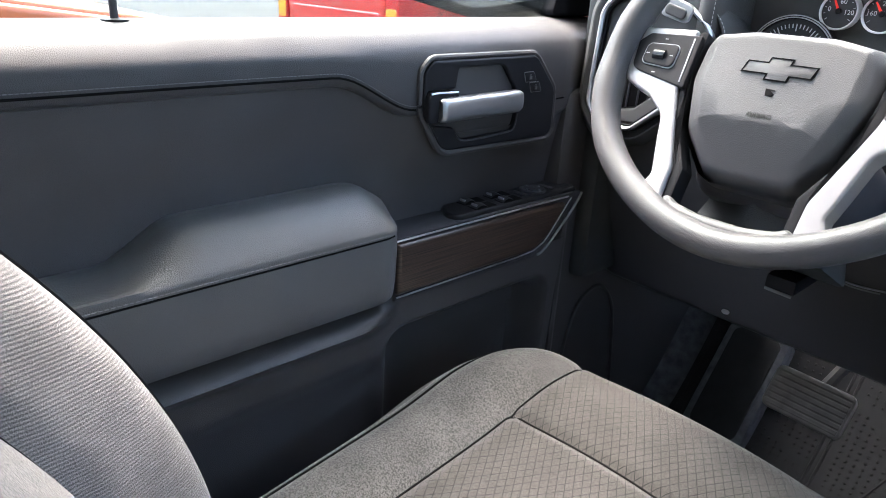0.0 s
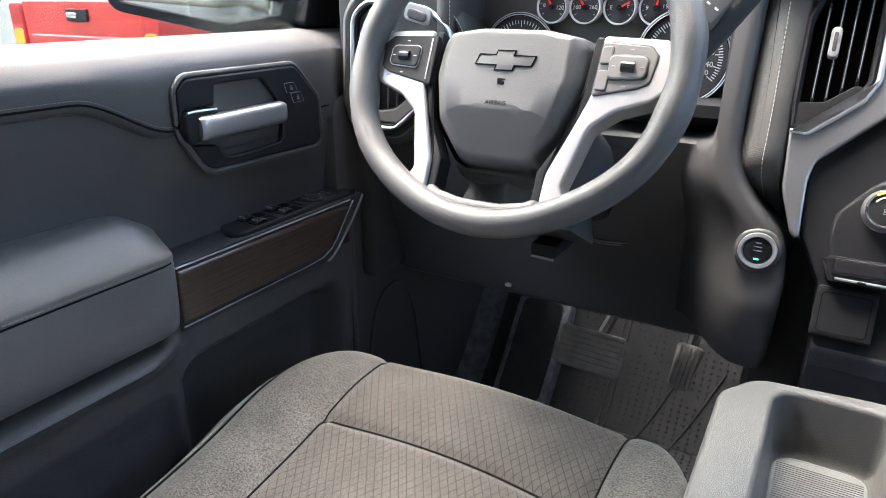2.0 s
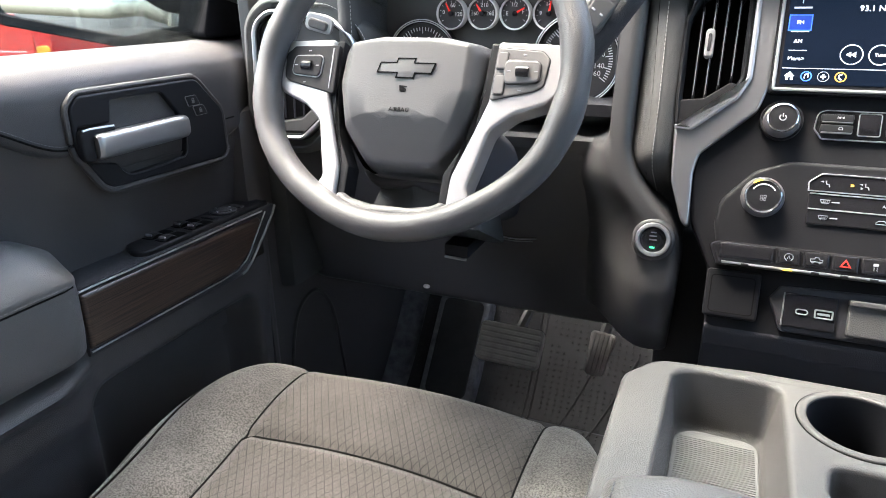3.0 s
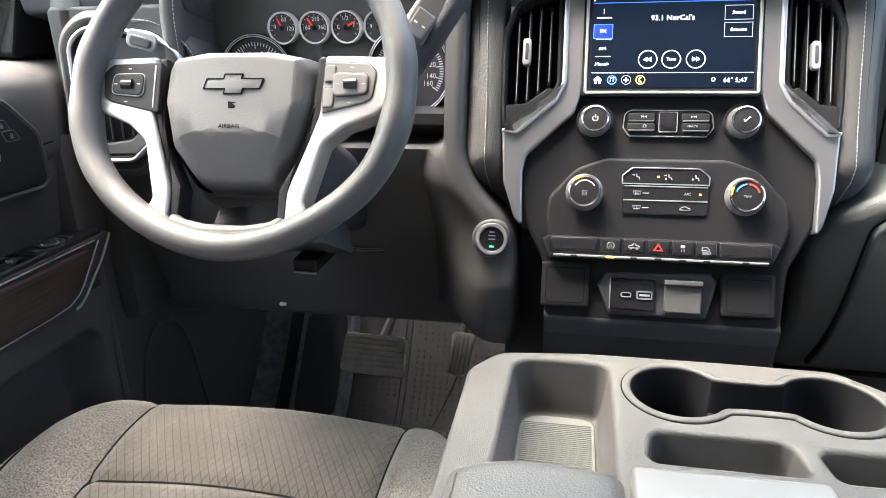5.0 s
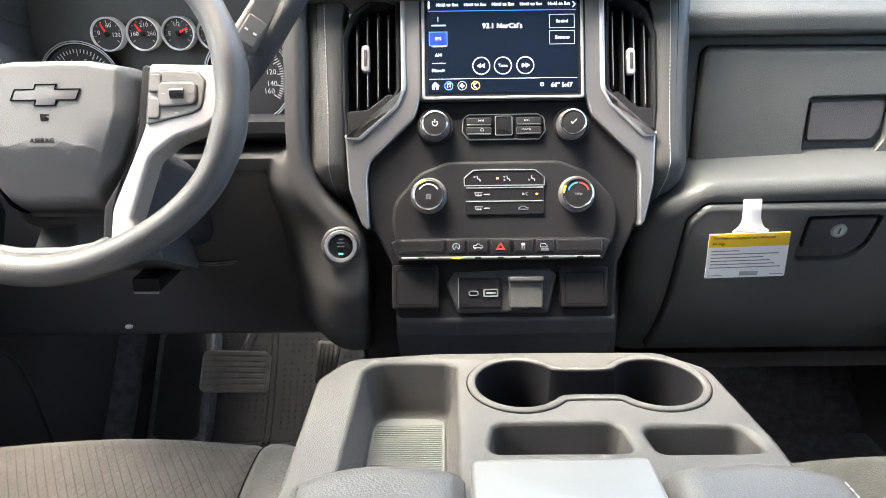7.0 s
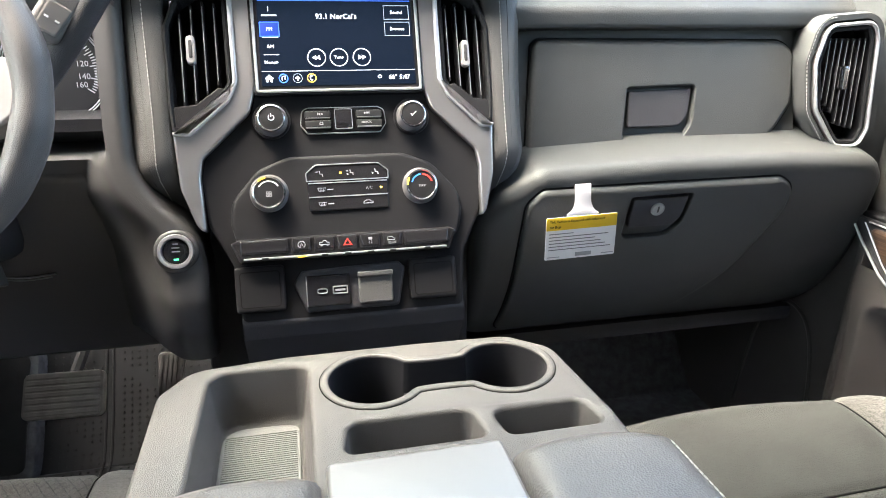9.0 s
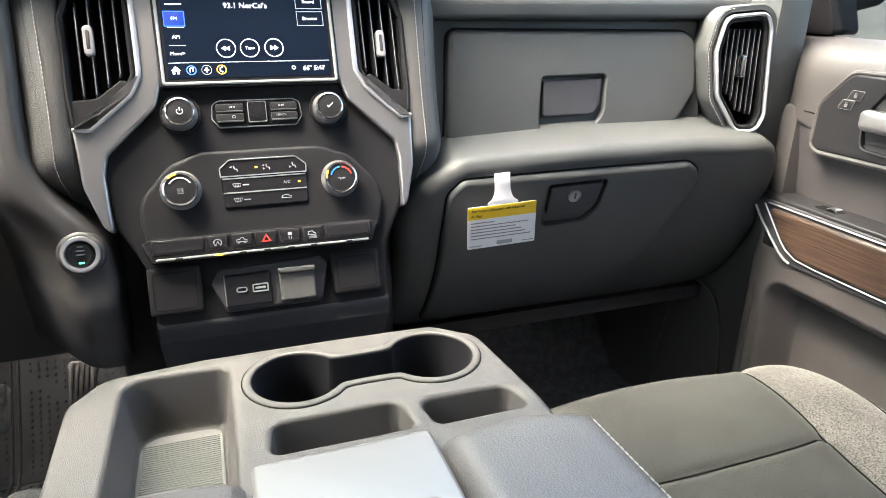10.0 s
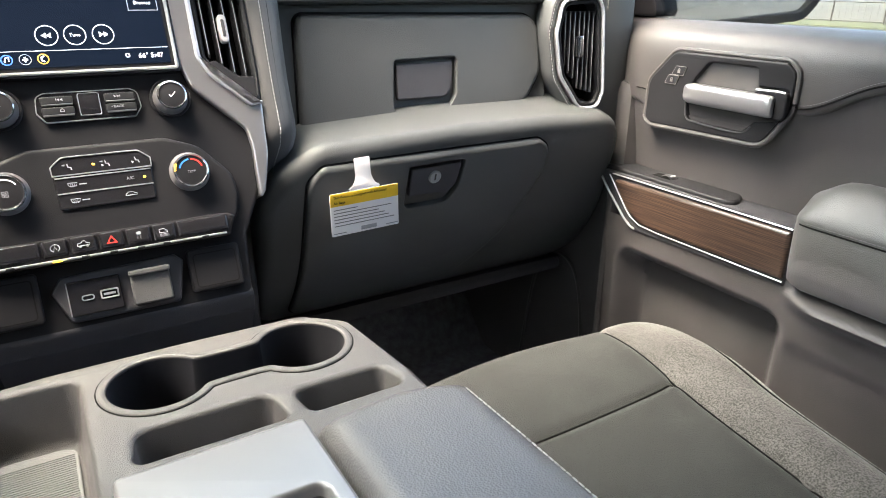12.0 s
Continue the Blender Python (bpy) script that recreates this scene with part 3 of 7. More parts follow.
    thread([armrest(y, 7) + Vector((-0.0003, 0, -0.0008)) for y in span(-0.376, -0.71, 24)], M_DULLSTITCH, a, 0.0050, 0.0038, 0.0006, mir)
    part("seam", tube([armrest(y, 8) for y in span(-0.366, -0.71, 26)], 0.0012, 6), M_SEAM, a, mirror=mir)
    # stitched seam along the upper pad
    line = [Vector((0.7752 + 0.004 * ease(-0.34, -0.52, y), y, low_edge(y) + 0.009)) for y in span(-0.725, -0.312, 50)]
    part("seam", tube(line, 0.0013, 6), M_SEAM, d, mirror=mir)
    thread([p + Vector((-0.0006, 0, 0.0042)) for p in line], M_DULLSTITCH, d, 0.0040, 0.0032, 0.0005, mir)
    part("seam", tube([(0.7765, -0.075, 0.711), (0.775, -0.055, 0.713), (0.776, -0.045, 0.713), (0.780, -0.03, 0.713)], 0.0011, 6), M_SEAM, d, mirror=mir)
    # wood trim: a carrier with a slanted front end, a wooden face rounded over its top, bright edging
    m = door_frame(0.775)
    body = fillet(yz([(-0.354, 0.577), (0.000, 0.577, 0.006), (-0.008, 0.562, 0.01), (-0.090, 0.490, 0.03), (-0.354, 0.494)]), 0.002)
    t = part("trim_body", plate(body, m, 0.022, 0.003, -0.03), M_SOFT, d, "black plastic trim carrier", mirror=mir)
    wood_line = fillet(yz([(-0.354, 0.572), (-0.032, 0.568, 0.008), (-0.074, 0.521, 0.03), (-0.106, 0.503, 0.03), (-0.354, 0.503)]), 0.004)
    part("wood_panel", plate(inset(ccw(wood_line), 0.0012), m, 0.0270, 0.0055, 0.016, 4), M_WOOD, t, "dark brown wood-grain trim panel", 50, mir)
    part("chrome_edge", tube([(0.7505, y, z) for y, z in ((-0.030, 0.5705), (-0.036, 0.5640), (-0.072, 0.5225), (-0.084, 0.5120), (-0.104, 0.5035), (-0.140, 0.5015), (-0.353, 0.5015))], 0.0011, 6), M_SATIN, t, "thin bright edging", mirror=mir)
    part("chrome_strip", tube([(0.7520, y, z) for y, z in ((-0.004, 0.5740), (-0.010, 0.5640), (-0.030, 0.5420), (-0.070, 0.5050), (-0.084, 0.4960), (-0.094, 0.4935))], 0.0019, 6), M_DIMSILVER, t, "satin grey strip at the slanted end", mirror=mir)
    part("chrome_edge", tube([(0.7515, y, 0.5742 - 0.004 * (y + 0.354)) for y in (-0.353, -0.20, -0.12, -0.036)], 0.0012, 6), M_SATIN, t, "thin bright upper edging", mirror=mir)
    # switch panel on top of the trim
    sw = part("switch_panel", plate(fillet([(0.757, -0.266, 0.020), (0.806, -0.240, 0.020), (0.806, -0.012), (0.757, -0.012)], 0.004), I4, 0.5835, 0.004, 0.565, 3), M_HARD, d, "black window switch panel", 50, mir)
    part("panel_tail", plate(fillet([(0.758, -0.352), (0.806, -0.352), (0.806, -0.255), (0.758, -0.255)], 0.003), I4, 0.5745, 0.002, 0.560), M_SOFT, d, mirror=mir)
    for y in ((-0.196, -0.146) if left else (-0.118,)):
        for dx in ((0.0, 0.0225) if left else (0.010,)):
            # no real hollow: a flat black patch paints the well's shade
            well = part("switch_well_shade", plate(box2(0.7605 + dx, y - 0.020, 0.7795 + dx, y + 0.019, 0.003), I4, 0.5838, 0.0003, 0.580), M_INKSHADE, sw, "flat black patch for the shade of the finger well", mirror=mir)
            s = part("window_switch", sheet(lambda u, v: Vector((0.7625 + dx + 0.015 * u, y - 0.018 + 0.024 * v, 0.5836 + 0.0055 * math.sin(math.pi * min(1.0, v * 1.15)) ** 0.7 * (1 - 0.3 * abs(2 * u - 1) ** 4))), span(0, 1, 6), span(0, 0.87, 8)), M_SOFT, well, "small black window switch", 60, mir)
            # pale rod across the switch paints the glint on its edge
            part("switch_mark_and_glint", tube([(0.7655 + dx, y - 0.0150, 0.5876), (0.7700 + dx, y - 0.0162, 0.5876), (0.7745 + dx, y - 0.0150, 0.5876)], 0.0017, 6), M_PRINT, s, mirror=mir)
    if left:
        k = part("mirror_switch", lathe([(0.019, 0.0), (0.019, 0.003), (0.0175, 0.004), (0.012, 0.0030), (0.011, 0.0045), (0.004, 0.005)], pose(0.779, -0.086, 0.5830), 28), M_SOFT, sw, "round black mirror adjuster", mirror=mir)
        for q in range(4):
            part("switch_mark_and_glint", block((0.7775 + 0.013 * math.cos(q * 1.571), -0.0875 + 0.013 * math.sin(q * 1.571), 0.5862), (0.7805 + 0.013 * math.cos(q * 1.571), -0.0845 + 0.013 * math.sin(q * 1.571), 0.5880), 0.0004), M_PRINT, k, mirror=mir)
        for dy in (-0.030, 0.028):
            part("mirror_button", plate(box2(0.768, -0.086 + dy - 0.005, 0.790, -0.086 + dy + 0.005, 0.002), I4, 0.5855, 0.001, 0.580), M_SOFT, sw, mirror=mir)
    # inner handle
    bz = fillet(yz([(-0.306, 0.716, 0.03), (-0.305, 0.762, 0.012), (-0.292, 0.774, 0.012), (-0.116, 0.774, 0.022), (-0.073, 0.728, 0.024), (-0.072, 0.670, 0.012), (-0.084, 0.664, 0.010), (-0.274, 0.667, 0.026)]), 0.012)
    well = fillet(yz([(-0.252, 0.764, 0.004), (-0.176, 0.764, 0.012), (-0.154, 0.736, 0.010), (-0.146, 0.706, 0.010), (-0.152, 0.680, 0.008), (-0.240, 0.677, 0.012), (-0.258, 0.694, 0.006), (-0.292, 0.700, 0.008), (-0.302, 0.722, 0.008), (-0.300, 0.741, 0.004), (-0.256, 0.740, 0.003)]), 0.004)
    plate_back = fillet(yz([(-0.238, 0.757, 0.003), (-0.188, 0.757, 0.014), (-0.164, 0.726, 0.006), (-0.164, 0.700), (-0.238, 0.700)]), 0.004)
    DF = door_frame(0.775)
    h = part("handle_bezel", holed(bz, [(well, 0.042, 0.003, 0.003)], DF, 0.0065, 0.0026, -0.04), M_HARD, d, "black plastic door handle surround", 40, mir, flatten=True)
    # the door's vinyl rolled up round the surround
    edge = inset(ccw(bz), -0.0030)
    part("bezel_edge", tube([DF @ Vector((p.x, p.y, 0.0030 if p.y < 0.71 else 0.0018)) for p in edge], [0.0042 if p.y < 0.71 else 0.0034 for p in edge], 8, closed=True), M_DOOR, h, "rolled vinyl lip round the surround", mirror=mir)
    part("well_lip", tube([DF @ Vector((-p[0], p[1], 0.0066)) for p in smooth_path([(-0.146, 0.712, 0), (-0.150, 0.684, 0), (-0.170, 0.6785, 0), (-0.238, 0.6765, 0), (-0.256, 0.688, 0)], 6)], 0.0012, 6), M_SOFT, h, mirror=mir)
    part("back_plate", plate(plate_back, DF, -0.024, 0.003, -0.040, 3), M_HARD, h, "dark plate behind the lever", mirror=mir)
    part("well_tray", plate(fillet(yz([(-0.246, 0.702), (-0.170, 0.702), (-0.176, 0.684, 0.008), (-0.238, 0.682, 0.008)]), 0.003), DF, -0.006, 0.002, -0.03), M_HARD, h, mirror=mir)
    part("tray_edge", tube([DF @ Vector((-y, z, -0.0052)) for y, z in ((-0.172, 0.697), (-0.178, 0.6855), (-0.188, 0.6835), (-0.232, 0.6820), (-0.240, 0.6870))], 0.0009, 5), M_DIMSILVER, h, mirror=mir)

    # lever: a thick blade, rounded at its free end and square where it meets its foot
    def blade(u, k):
        q = 2 * math.pi * k
        y = -0.146 - 0.142 * u
        e = clampf(u / 0.10)
        s_end = math.sqrt(max(0.0, 1 - (1 - e) ** 2)) if u < 0.10 else 1.0
        s_end *= 1 - 0.25 * ease(0.97, 1.0, u)
        cz, sz = math.cos(q), math.sin(q)
        zz = 0.0142 * math.copysign(abs(sz) ** 0.62, sz)
        xx = 0.0100 * math.copysign(abs(cz) ** 0.75, cz)
        return Vector((0.7625 + xx * s_end, y, 0.7185 + 0.0012 * (1 - u) + zz * (0.45 + 0.55 * s_end)))

    bm = sheet(blade, [0.0, 0.004, 0.012, 0.025, 0.045, 0.07, 0.10] + span(0.16, 0.94, 10) + [0.97, 0.985, 1.0], span(0, 1, 25))
    bm.verts.ensure_lookup_table()
    bm.faces.new([bm.verts[k] for k in range(24)]), bm.faces.new([bm.verts[-1 - k] for k in range(24)])
    part("handle_lever", bm, M_TRIM, h, "satin silver door lever", 55, mir)
    part("lever_foot", plate(fillet(yz([(-0.304, 0.703, 0.008), (-0.304, 0.734, 0.006), (-0.299, 0.7395, 0.004), (-0.257, 0.7385, 0.003), (-0.257, 0.730), (-0.286, 0.728), (-0.288, 0.703)]), 0.002), DF, 0.0140, 0.003, -0.02, 3), M_HARD, h, "black lever foot", 50, mir)
    # bright rod stands for the highlight along the foot's top
    part("foot_glint", tube([DF @ Vector((-y, z, 0.0125)) for y, z in ((-0.300, 0.7375), (-0.290, 0.7385), (-0.259, 0.7375))], 0.0016, 6), M_TRIM, h, mirror=mir)
    for k, (y, z) in enumerate(((-0.1275, 0.7470), (-0.1160, 0.7335))):
        o = fillet([(-y - 0.0125, z - 0.0062), (-y + 0.0080, z - 0.0062), (-y + 0.0125, z + 0.0062), (-y - 0.0060, z + 0.0062)], 0.0015)
        b = part("lock_button", plate(o, DF, 0.0080, 0.0008, 0.004), M_HARD, h, "small black lock button", mirror=mir)
        part("button_edge", rim(inset(ccw(o), -0.0004), 0.0009, DF, 0.0078, 0.0002, 0.004), M_POD, b, mirror=mir)
        part("lock_mark", block((0.7660, y - 0.0026, z - 0.0030), (0.7667, y + 0.0018, z + 0.0008), 0), M_POD, b, mirror=mir)
        part("lock_mark", rim(circle(0.0020, 10, -y + 0.0004, z + 0.0014), 0.0007, DF, 0.0087, 0.0001, 0.007), M_POD, b, mirror=mir)
    if left:
        part("lock_pin", lathe([(0.0035, -0.02), (0.0035, 0.022), (0.0045, 0.024), (0.0045, 0.034), (0.003, 0.036)], pose(0.838, -0.605, 0.812), 14), M_DARK, d, "thin black lock pin", mirror=True)
        part("pin_collar", lathe([(0.012, -0.004), (0.012, 0.002), (0.006, 0.003)], pose(0.838, -0.605, 0.812), 20), M_HARD, d, mirror=True)
    # window channel and outer skin
    part("window_seal", tube([(0.869, -0.73, 0.803), (0.869, 0.0, 0.805), (0.869, 0.12, 0.806)], 0.005, 6), M_RUBBER, d, "black rubber window seal", mirror=mir)
    part("outer_skin", block((0.872, -0.735, 0.02), (0.93, 0.35, 0.800), 0.02), material("silver_car_paint", (0.45, 0.46, 0.47), 0.25, metal=0.6, vary=0.03, coat=0.6) if left else bpy.data.materials["silver_car_paint"], d, "silver painted outer door skin", mirror=mir)
    part("mirror_corner", plate(fillet(yz([(-0.005, 0.815), (0.16, 0.815), (0.14, 0.905), (0.05, 0.96)]), 0.008), door_frame(0.866), 0.02, 0.004, -0.03), M_BLACK, d, "black plastic mirror corner trim", mirror=mir)
    return d


build_door(True)
build_door(False)


def build_mirror(left):
    sx = -1 if left else 1
    d = thing("side_mirror", (sx * 0.95, 0.10, 0.84), "large black side mirror with reflecting glass, outside the door", "side mirror", "side mirrors")
    mc = Vector((sx * 1.15, 0.095, 0.912))
    nrm = Vector((-sx * 0.30, -0.95, -0.025 if sx > 0 else 0.16)).normalized()
    u = Vector((0, 0, 1)).cross(nrm).normalized()
    m = frame_at(mc, u, nrm.cross(u))
    if left:
        out = fillet([(-0.19, -0.066), (0.045, -0.108), (0.175, -0.084), (0.185, 0.13), (-0.19, 0.13)], 0.03)
    else:
        out = fillet([(-0.175, -0.108), (-0.07, -0.122), (0.175, -0.098), (0.205, -0.060), (0.205, 0.13), (-0.18, 0.13)], 0.03)
    part("housing", plate(inset(ccw(out), -0.012), m, 0.0, 0.01, -0.11), M_BLACK, d, "black plastic mirror housing")
    part("bezel", rim(inset(ccw(out), -0.014), 0.018, m, 0.008, 0.002, -0.004), M_BLACK, d, "black mirror rim")
    part("reflector", plate(out, m, 0.002, 0.0008, -0.002), M_MIRROR, d, "mirror glass")
    part("mirror_arm", tube([(sx * 0.88, 0.10, 0.85), (sx * 0.97, 0.15, 0.87), mc - nrm * 0.05 + Vector((0, 0, -0.03))], 0.035, 10), M_BLACK, d)


build_mirror(True)
build_mirror(False)

# ---- dashboard ----
dash = thing("dashboard", (0.0, 0.25, 0.45), "black grained dashboard with stitched pads and two glove boxes", "dashboard")


def xz(x, y, z, lean=0.0):
    """A frame that faces the seats: its axes run right and up, and lean back by some degrees."""
    a = radians(lean)
    return frame_at((x, y, z), (1, 0, 0), (0, math.sin(a), math.cos(a)))


F0 = xz(0, 0, 0)   # plates in it face -y: third axis is -y

# top pad, full width, with an overhanging rounded front lip
top_prof = fillet([(0.70, 0.90), (0.70, 0.925), (0.30, 0.945), (0.055, 0.935, 0.03), (0.022, 0.905, 0.02), (0.030, 0.872, 0.012), (0.10, 0.855), (0.20, 0.86)], 0.01)
pass_prof = fillet([(0.70, 0.90), (0.70, 0.925), (0.30, 0.945), (0.18, 0.940, 0.06), (0.092, 0.905, 0.05), (0.052, 0.860, 0.020), (0.050, 0.838, 0.006), (0.075, 0.832), (0.20, 0.84)], 0.01, 7)
part("top_pad", prism(pass_prof, 0.225, 0.84), M_DASH, dash, "grained black upper dash pad", 50)
part("top_pad", prism([(p[0] + 0.0, p[1] + 0.012) for p in top_prof], -0.245, 0.225), M_DASH, dash, "grained black upper dash pad", 50)
hood = fillet([(0.70, 0.93), (0.30, 0.985), (0.075, 0.985, 0.03), (0.055, 0.968, 0.01), (0.075, 0.950, 0.01), (0.25, 0.945)], 0.01)
part("cluster_hood", prism(hood, -0.66, -0.235), M_DASH, dash, "grained black hood over the gauges", 50)
part("top_pad", prism(top_prof, -0.84, -0.60), M_DASH, dash, "grained black upper dash pad", 50)
# upper glove box area
UG = xz(0, 0.026, 0.684, 14)
part("upper_carrier", plate(fillet([(0.196, -0.06), (0.65, -0.06), (0.66, 0.20), (0.196, 0.20)], 0.01), UG, -0.004, 0.003, -0.12), M_DASH, dash)
ugl = fillet([(0.242, -0.007, 0.006), (0.603, 0.0, 0.05), (0.643, 0.051, 0.03), (0.648, 0.140, 0.03), (0.255, 0.144, 0.014)], 0.01, 7)
hole = fillet([(0.380, 0.010, 0.008), (0.464, 0.009, 0.020), (0.480, 0.030, 0.020), (0.487, 0.079, 0.004), (0.389, 0.077, 0.004)], 0.006)
g = part("upper_glove_door", holed(ugl, [(inset(ccw(hole), -0.002), 0.016, 0.001, 0.002, 0.0026)], UG, 0.0055, 0.0085, -0.02), M_DASH, dash, "black upper glove box door, closed", 40, flatten=True)
part("door_gap", rim(inset(ccw(ugl), -0.0026), 0.0040, UG, -0.0034, 0.0003, -0.010), M_SEAM, dash, "dark gap around the door")
flap = fillet([(0.387, 0.026, 0.004), (0.466, 0.026, 0.014), (0.478, 0.040, 0.014), (0.484, 0.0765, 0.003), (0.391, 0.0745, 0.003)], 0.004)
# flap takes a darker plastic than its door for the recess shade
part("glove_handle", plate(flap, UG, 0.0020, 0.002, -0.014), M_SOFT, g, "recessed black pull handle")


def tuck(bm):
    """Rolls the lower part of a panel back under the dash."""
    for z in span(0.385, 0.535, 10):
        bmesh.ops.bisect_plane(bm, geom=bm.verts[:] + bm.edges[:] + bm.faces[:], plane_co=(0, 0, z), plane_no=(0, 0, 1), dist=1e-5)
    for v in bm.verts:
        v.co.y += 2.2 * max(0.0, 0.54 - v.co.z) ** 2
    return bm


# lower bin with its ledge, leaning away towards the floor
LB = xz(0, 0, 0.66, -17) @ Matrix.Translation((0, -0.66, 0))
ledge = fillet([(0.166, 0.370, 0.05), (0.162, 0.610, 0.03), (0.192, 0.652, 0.04), (0.244, 0.682, 0.05), (0.43, 0.689), (0.60, 0.688), (0.765, 0.680, 0.06), (0.79, 0.370, 0.06)], 0.03, 8)
part("lower_carrier", tuck(plate(ledge, LB, 0.040, 0.020, -0.25, 5)), M_DASH, dash, "black lower dash body with a rounded ledge", 50, flatten=True)
lgl = fillet([(0.222, 0.395, 0.02), (0.226, 0.640, 0.022), (0.244, 0.6605, 0.014), (0.420, 0.6625), (0.584, 0.6625, 0.026), (0.610, 0.646, 0.026), (0.610, 0.608, 0.05), (0.560, 0.500, 0.06), (0.49, 0.397, 0.03)], 0.02, 6)
lhole = fillet([(0.368, 0.582, 0.008), (0.434, 0.583, 0.018), (0.450, 0.604, 0.018), (0.453, 0.646, 0.003), (0.368, 0.644, 0.003)], 0.006)
g2 = part("lower_glove_door", tuck(holed(lgl, [(inset(ccw(lhole), -0.002), 0.010, 0.001, 0.002, 0.0024)], LB @ Matrix.Translation((0, 0, 0.040)), 0.008, 0.0065, -0.004)), M_DASH, dash, "black lower glove box door with a lock, closed", 40, flatten=True)
part("door_gap", tuck(rim(inset(ccw(lgl), -0.0026), 0.0036, LB @ Matrix.Translation((0, 0, 0.0394)), 0.0012, 0.0003, -0.004)), M_SEAM, dash, "dark gap around the door")
flap = fillet([(0.372, 0.597, 0.004), (0.436, 0.597, 0.012), (0.447, 0.610, 0.012), (0.450, 0.6435, 0.003), (0.371, 0.6415, 0.003)], 0.004)
# pocket shade again put into a darker flap colour
gh = part("glove_handle", plate(flap, LB @ Matrix.Translation((0, 0, 0.0405)), 0.0066, 0.002, -0.006), M_SOFT, g2, "recessed black pull handle")
part("key_lock", lathe([(0.0095, 0.0), (0.0095, 0.003), (0.0078, 0.0042), (0.0070, 0.0030), (0.004, 0.0030)], LB @ Matrix.Translation((0.408, 0.626, 0.0465)), 24), M_DIMSILVER, gh, "round metal key lock")
part("key_slot", plate(box2(0.4070, 0.6220, 0.4092, 0.6310), LB, 0.0502, 0.0002, 0.046), M_DARK, gh)
part("under_panel", block((0.19, 0.10, 0.345), (0.78, 0.64, 0.375), 0.012), M_SOFT, dash, "black panel under the glove box")


def rounded_vent():
    """An end vent: chrome ring, dark slats and a chrome tab."""
    a = radians(14)
    m = frame_at((0.692, 0.006, 0.763), (math.cos(a), -math.sin(a) * 0.8, 0), (0, 0.08, 1))
    ring = fillet([(0.78 * p[0], *p[1:]) for p in [(-0.058, 0.030, 0.03), (-0.044, 0.080, 0.02), (0.040, 0.086, 0.02), (0.052, 0.062, 0.03), (0.060, -0.060, 0.02), (0.046, -0.086, 0.018), (0.000, -0.086, 0.02), (-0.046, -0.034, 0.03)]], 0.016, 6)
    v = part("end_vent", rim(inset(ccw(ring), -0.013), 0.013, m, 0.001, 0.010, -0.10), M_DASH, dash, "oval end air vent pod", 50)
    part("vent_ring", rim(ring, 0.0052, m, 0.0075, 0.0024, -0.02), M_SATIN, v, "satin silver vent ring")
    inner = inset(ccw(ring), 0.0052)
    part("vent_liner", rim(inner, 0.006, m, 0.003, 0.002, -0.03), M_HARD, v)
    # near-black plate carries the shade of the duct in its colour
    part("vent_shade_back", plate(inset(ccw(ring), 0.008), m, -0.028, 0.001, -0.034), M_INKSHADE, v)
    for k in range(7):
        x = -0.0235 + k * 0.0082
        zl, zh = (-0.052 - 0.3 * x if x > 0 else -0.045 - 1.05 * x), 0.062
        part("vent_slat", plate(box2(x - 0.0011, max(zl, -0.066), x + 0.0011, zh, 0.0005), m, -0.003, 0.0006, -0.022), M_SOFT, v)
        # thin silver strip paints the highlight on the slat's edge
        part("slat_glint", plate(box2(x - 0.0004, max(zl, -0.066) + 0.003, x + 0.0004, zh - 0.003, 0.0002), m, -0.0026, 0.0002, -0.006), M_DIMSILVER, v)
    tab = part("vent_tab", plate(box2(-0.0045, -0.006, 0.0045, 0.026, 0.004), m, 0.007, 0.002, -0.006), M_CHROME, v, "chrome vent tab")
    part("tab_slot", plate(box2(-0.0016, -0.001, 0.0016, 0.020, 0.0015), m, 0.0078, 0.0003, 0.004), M_DARK, tab)
    line = [m @ Vector((p.x, p.y, 0.0012)) for p in inset(ccw(ring), -0.008)]
    keep = [p for p in line if (p - m.translation).dot(m.to_3x3() @ Vector((1, 0, 0))) < -0.004]
    keep.sort(key=lambda p: -p.z)
    thread(keep, M_STITCH, v, 0.0052, 0.0036, 0.0006)


rounded_vent()


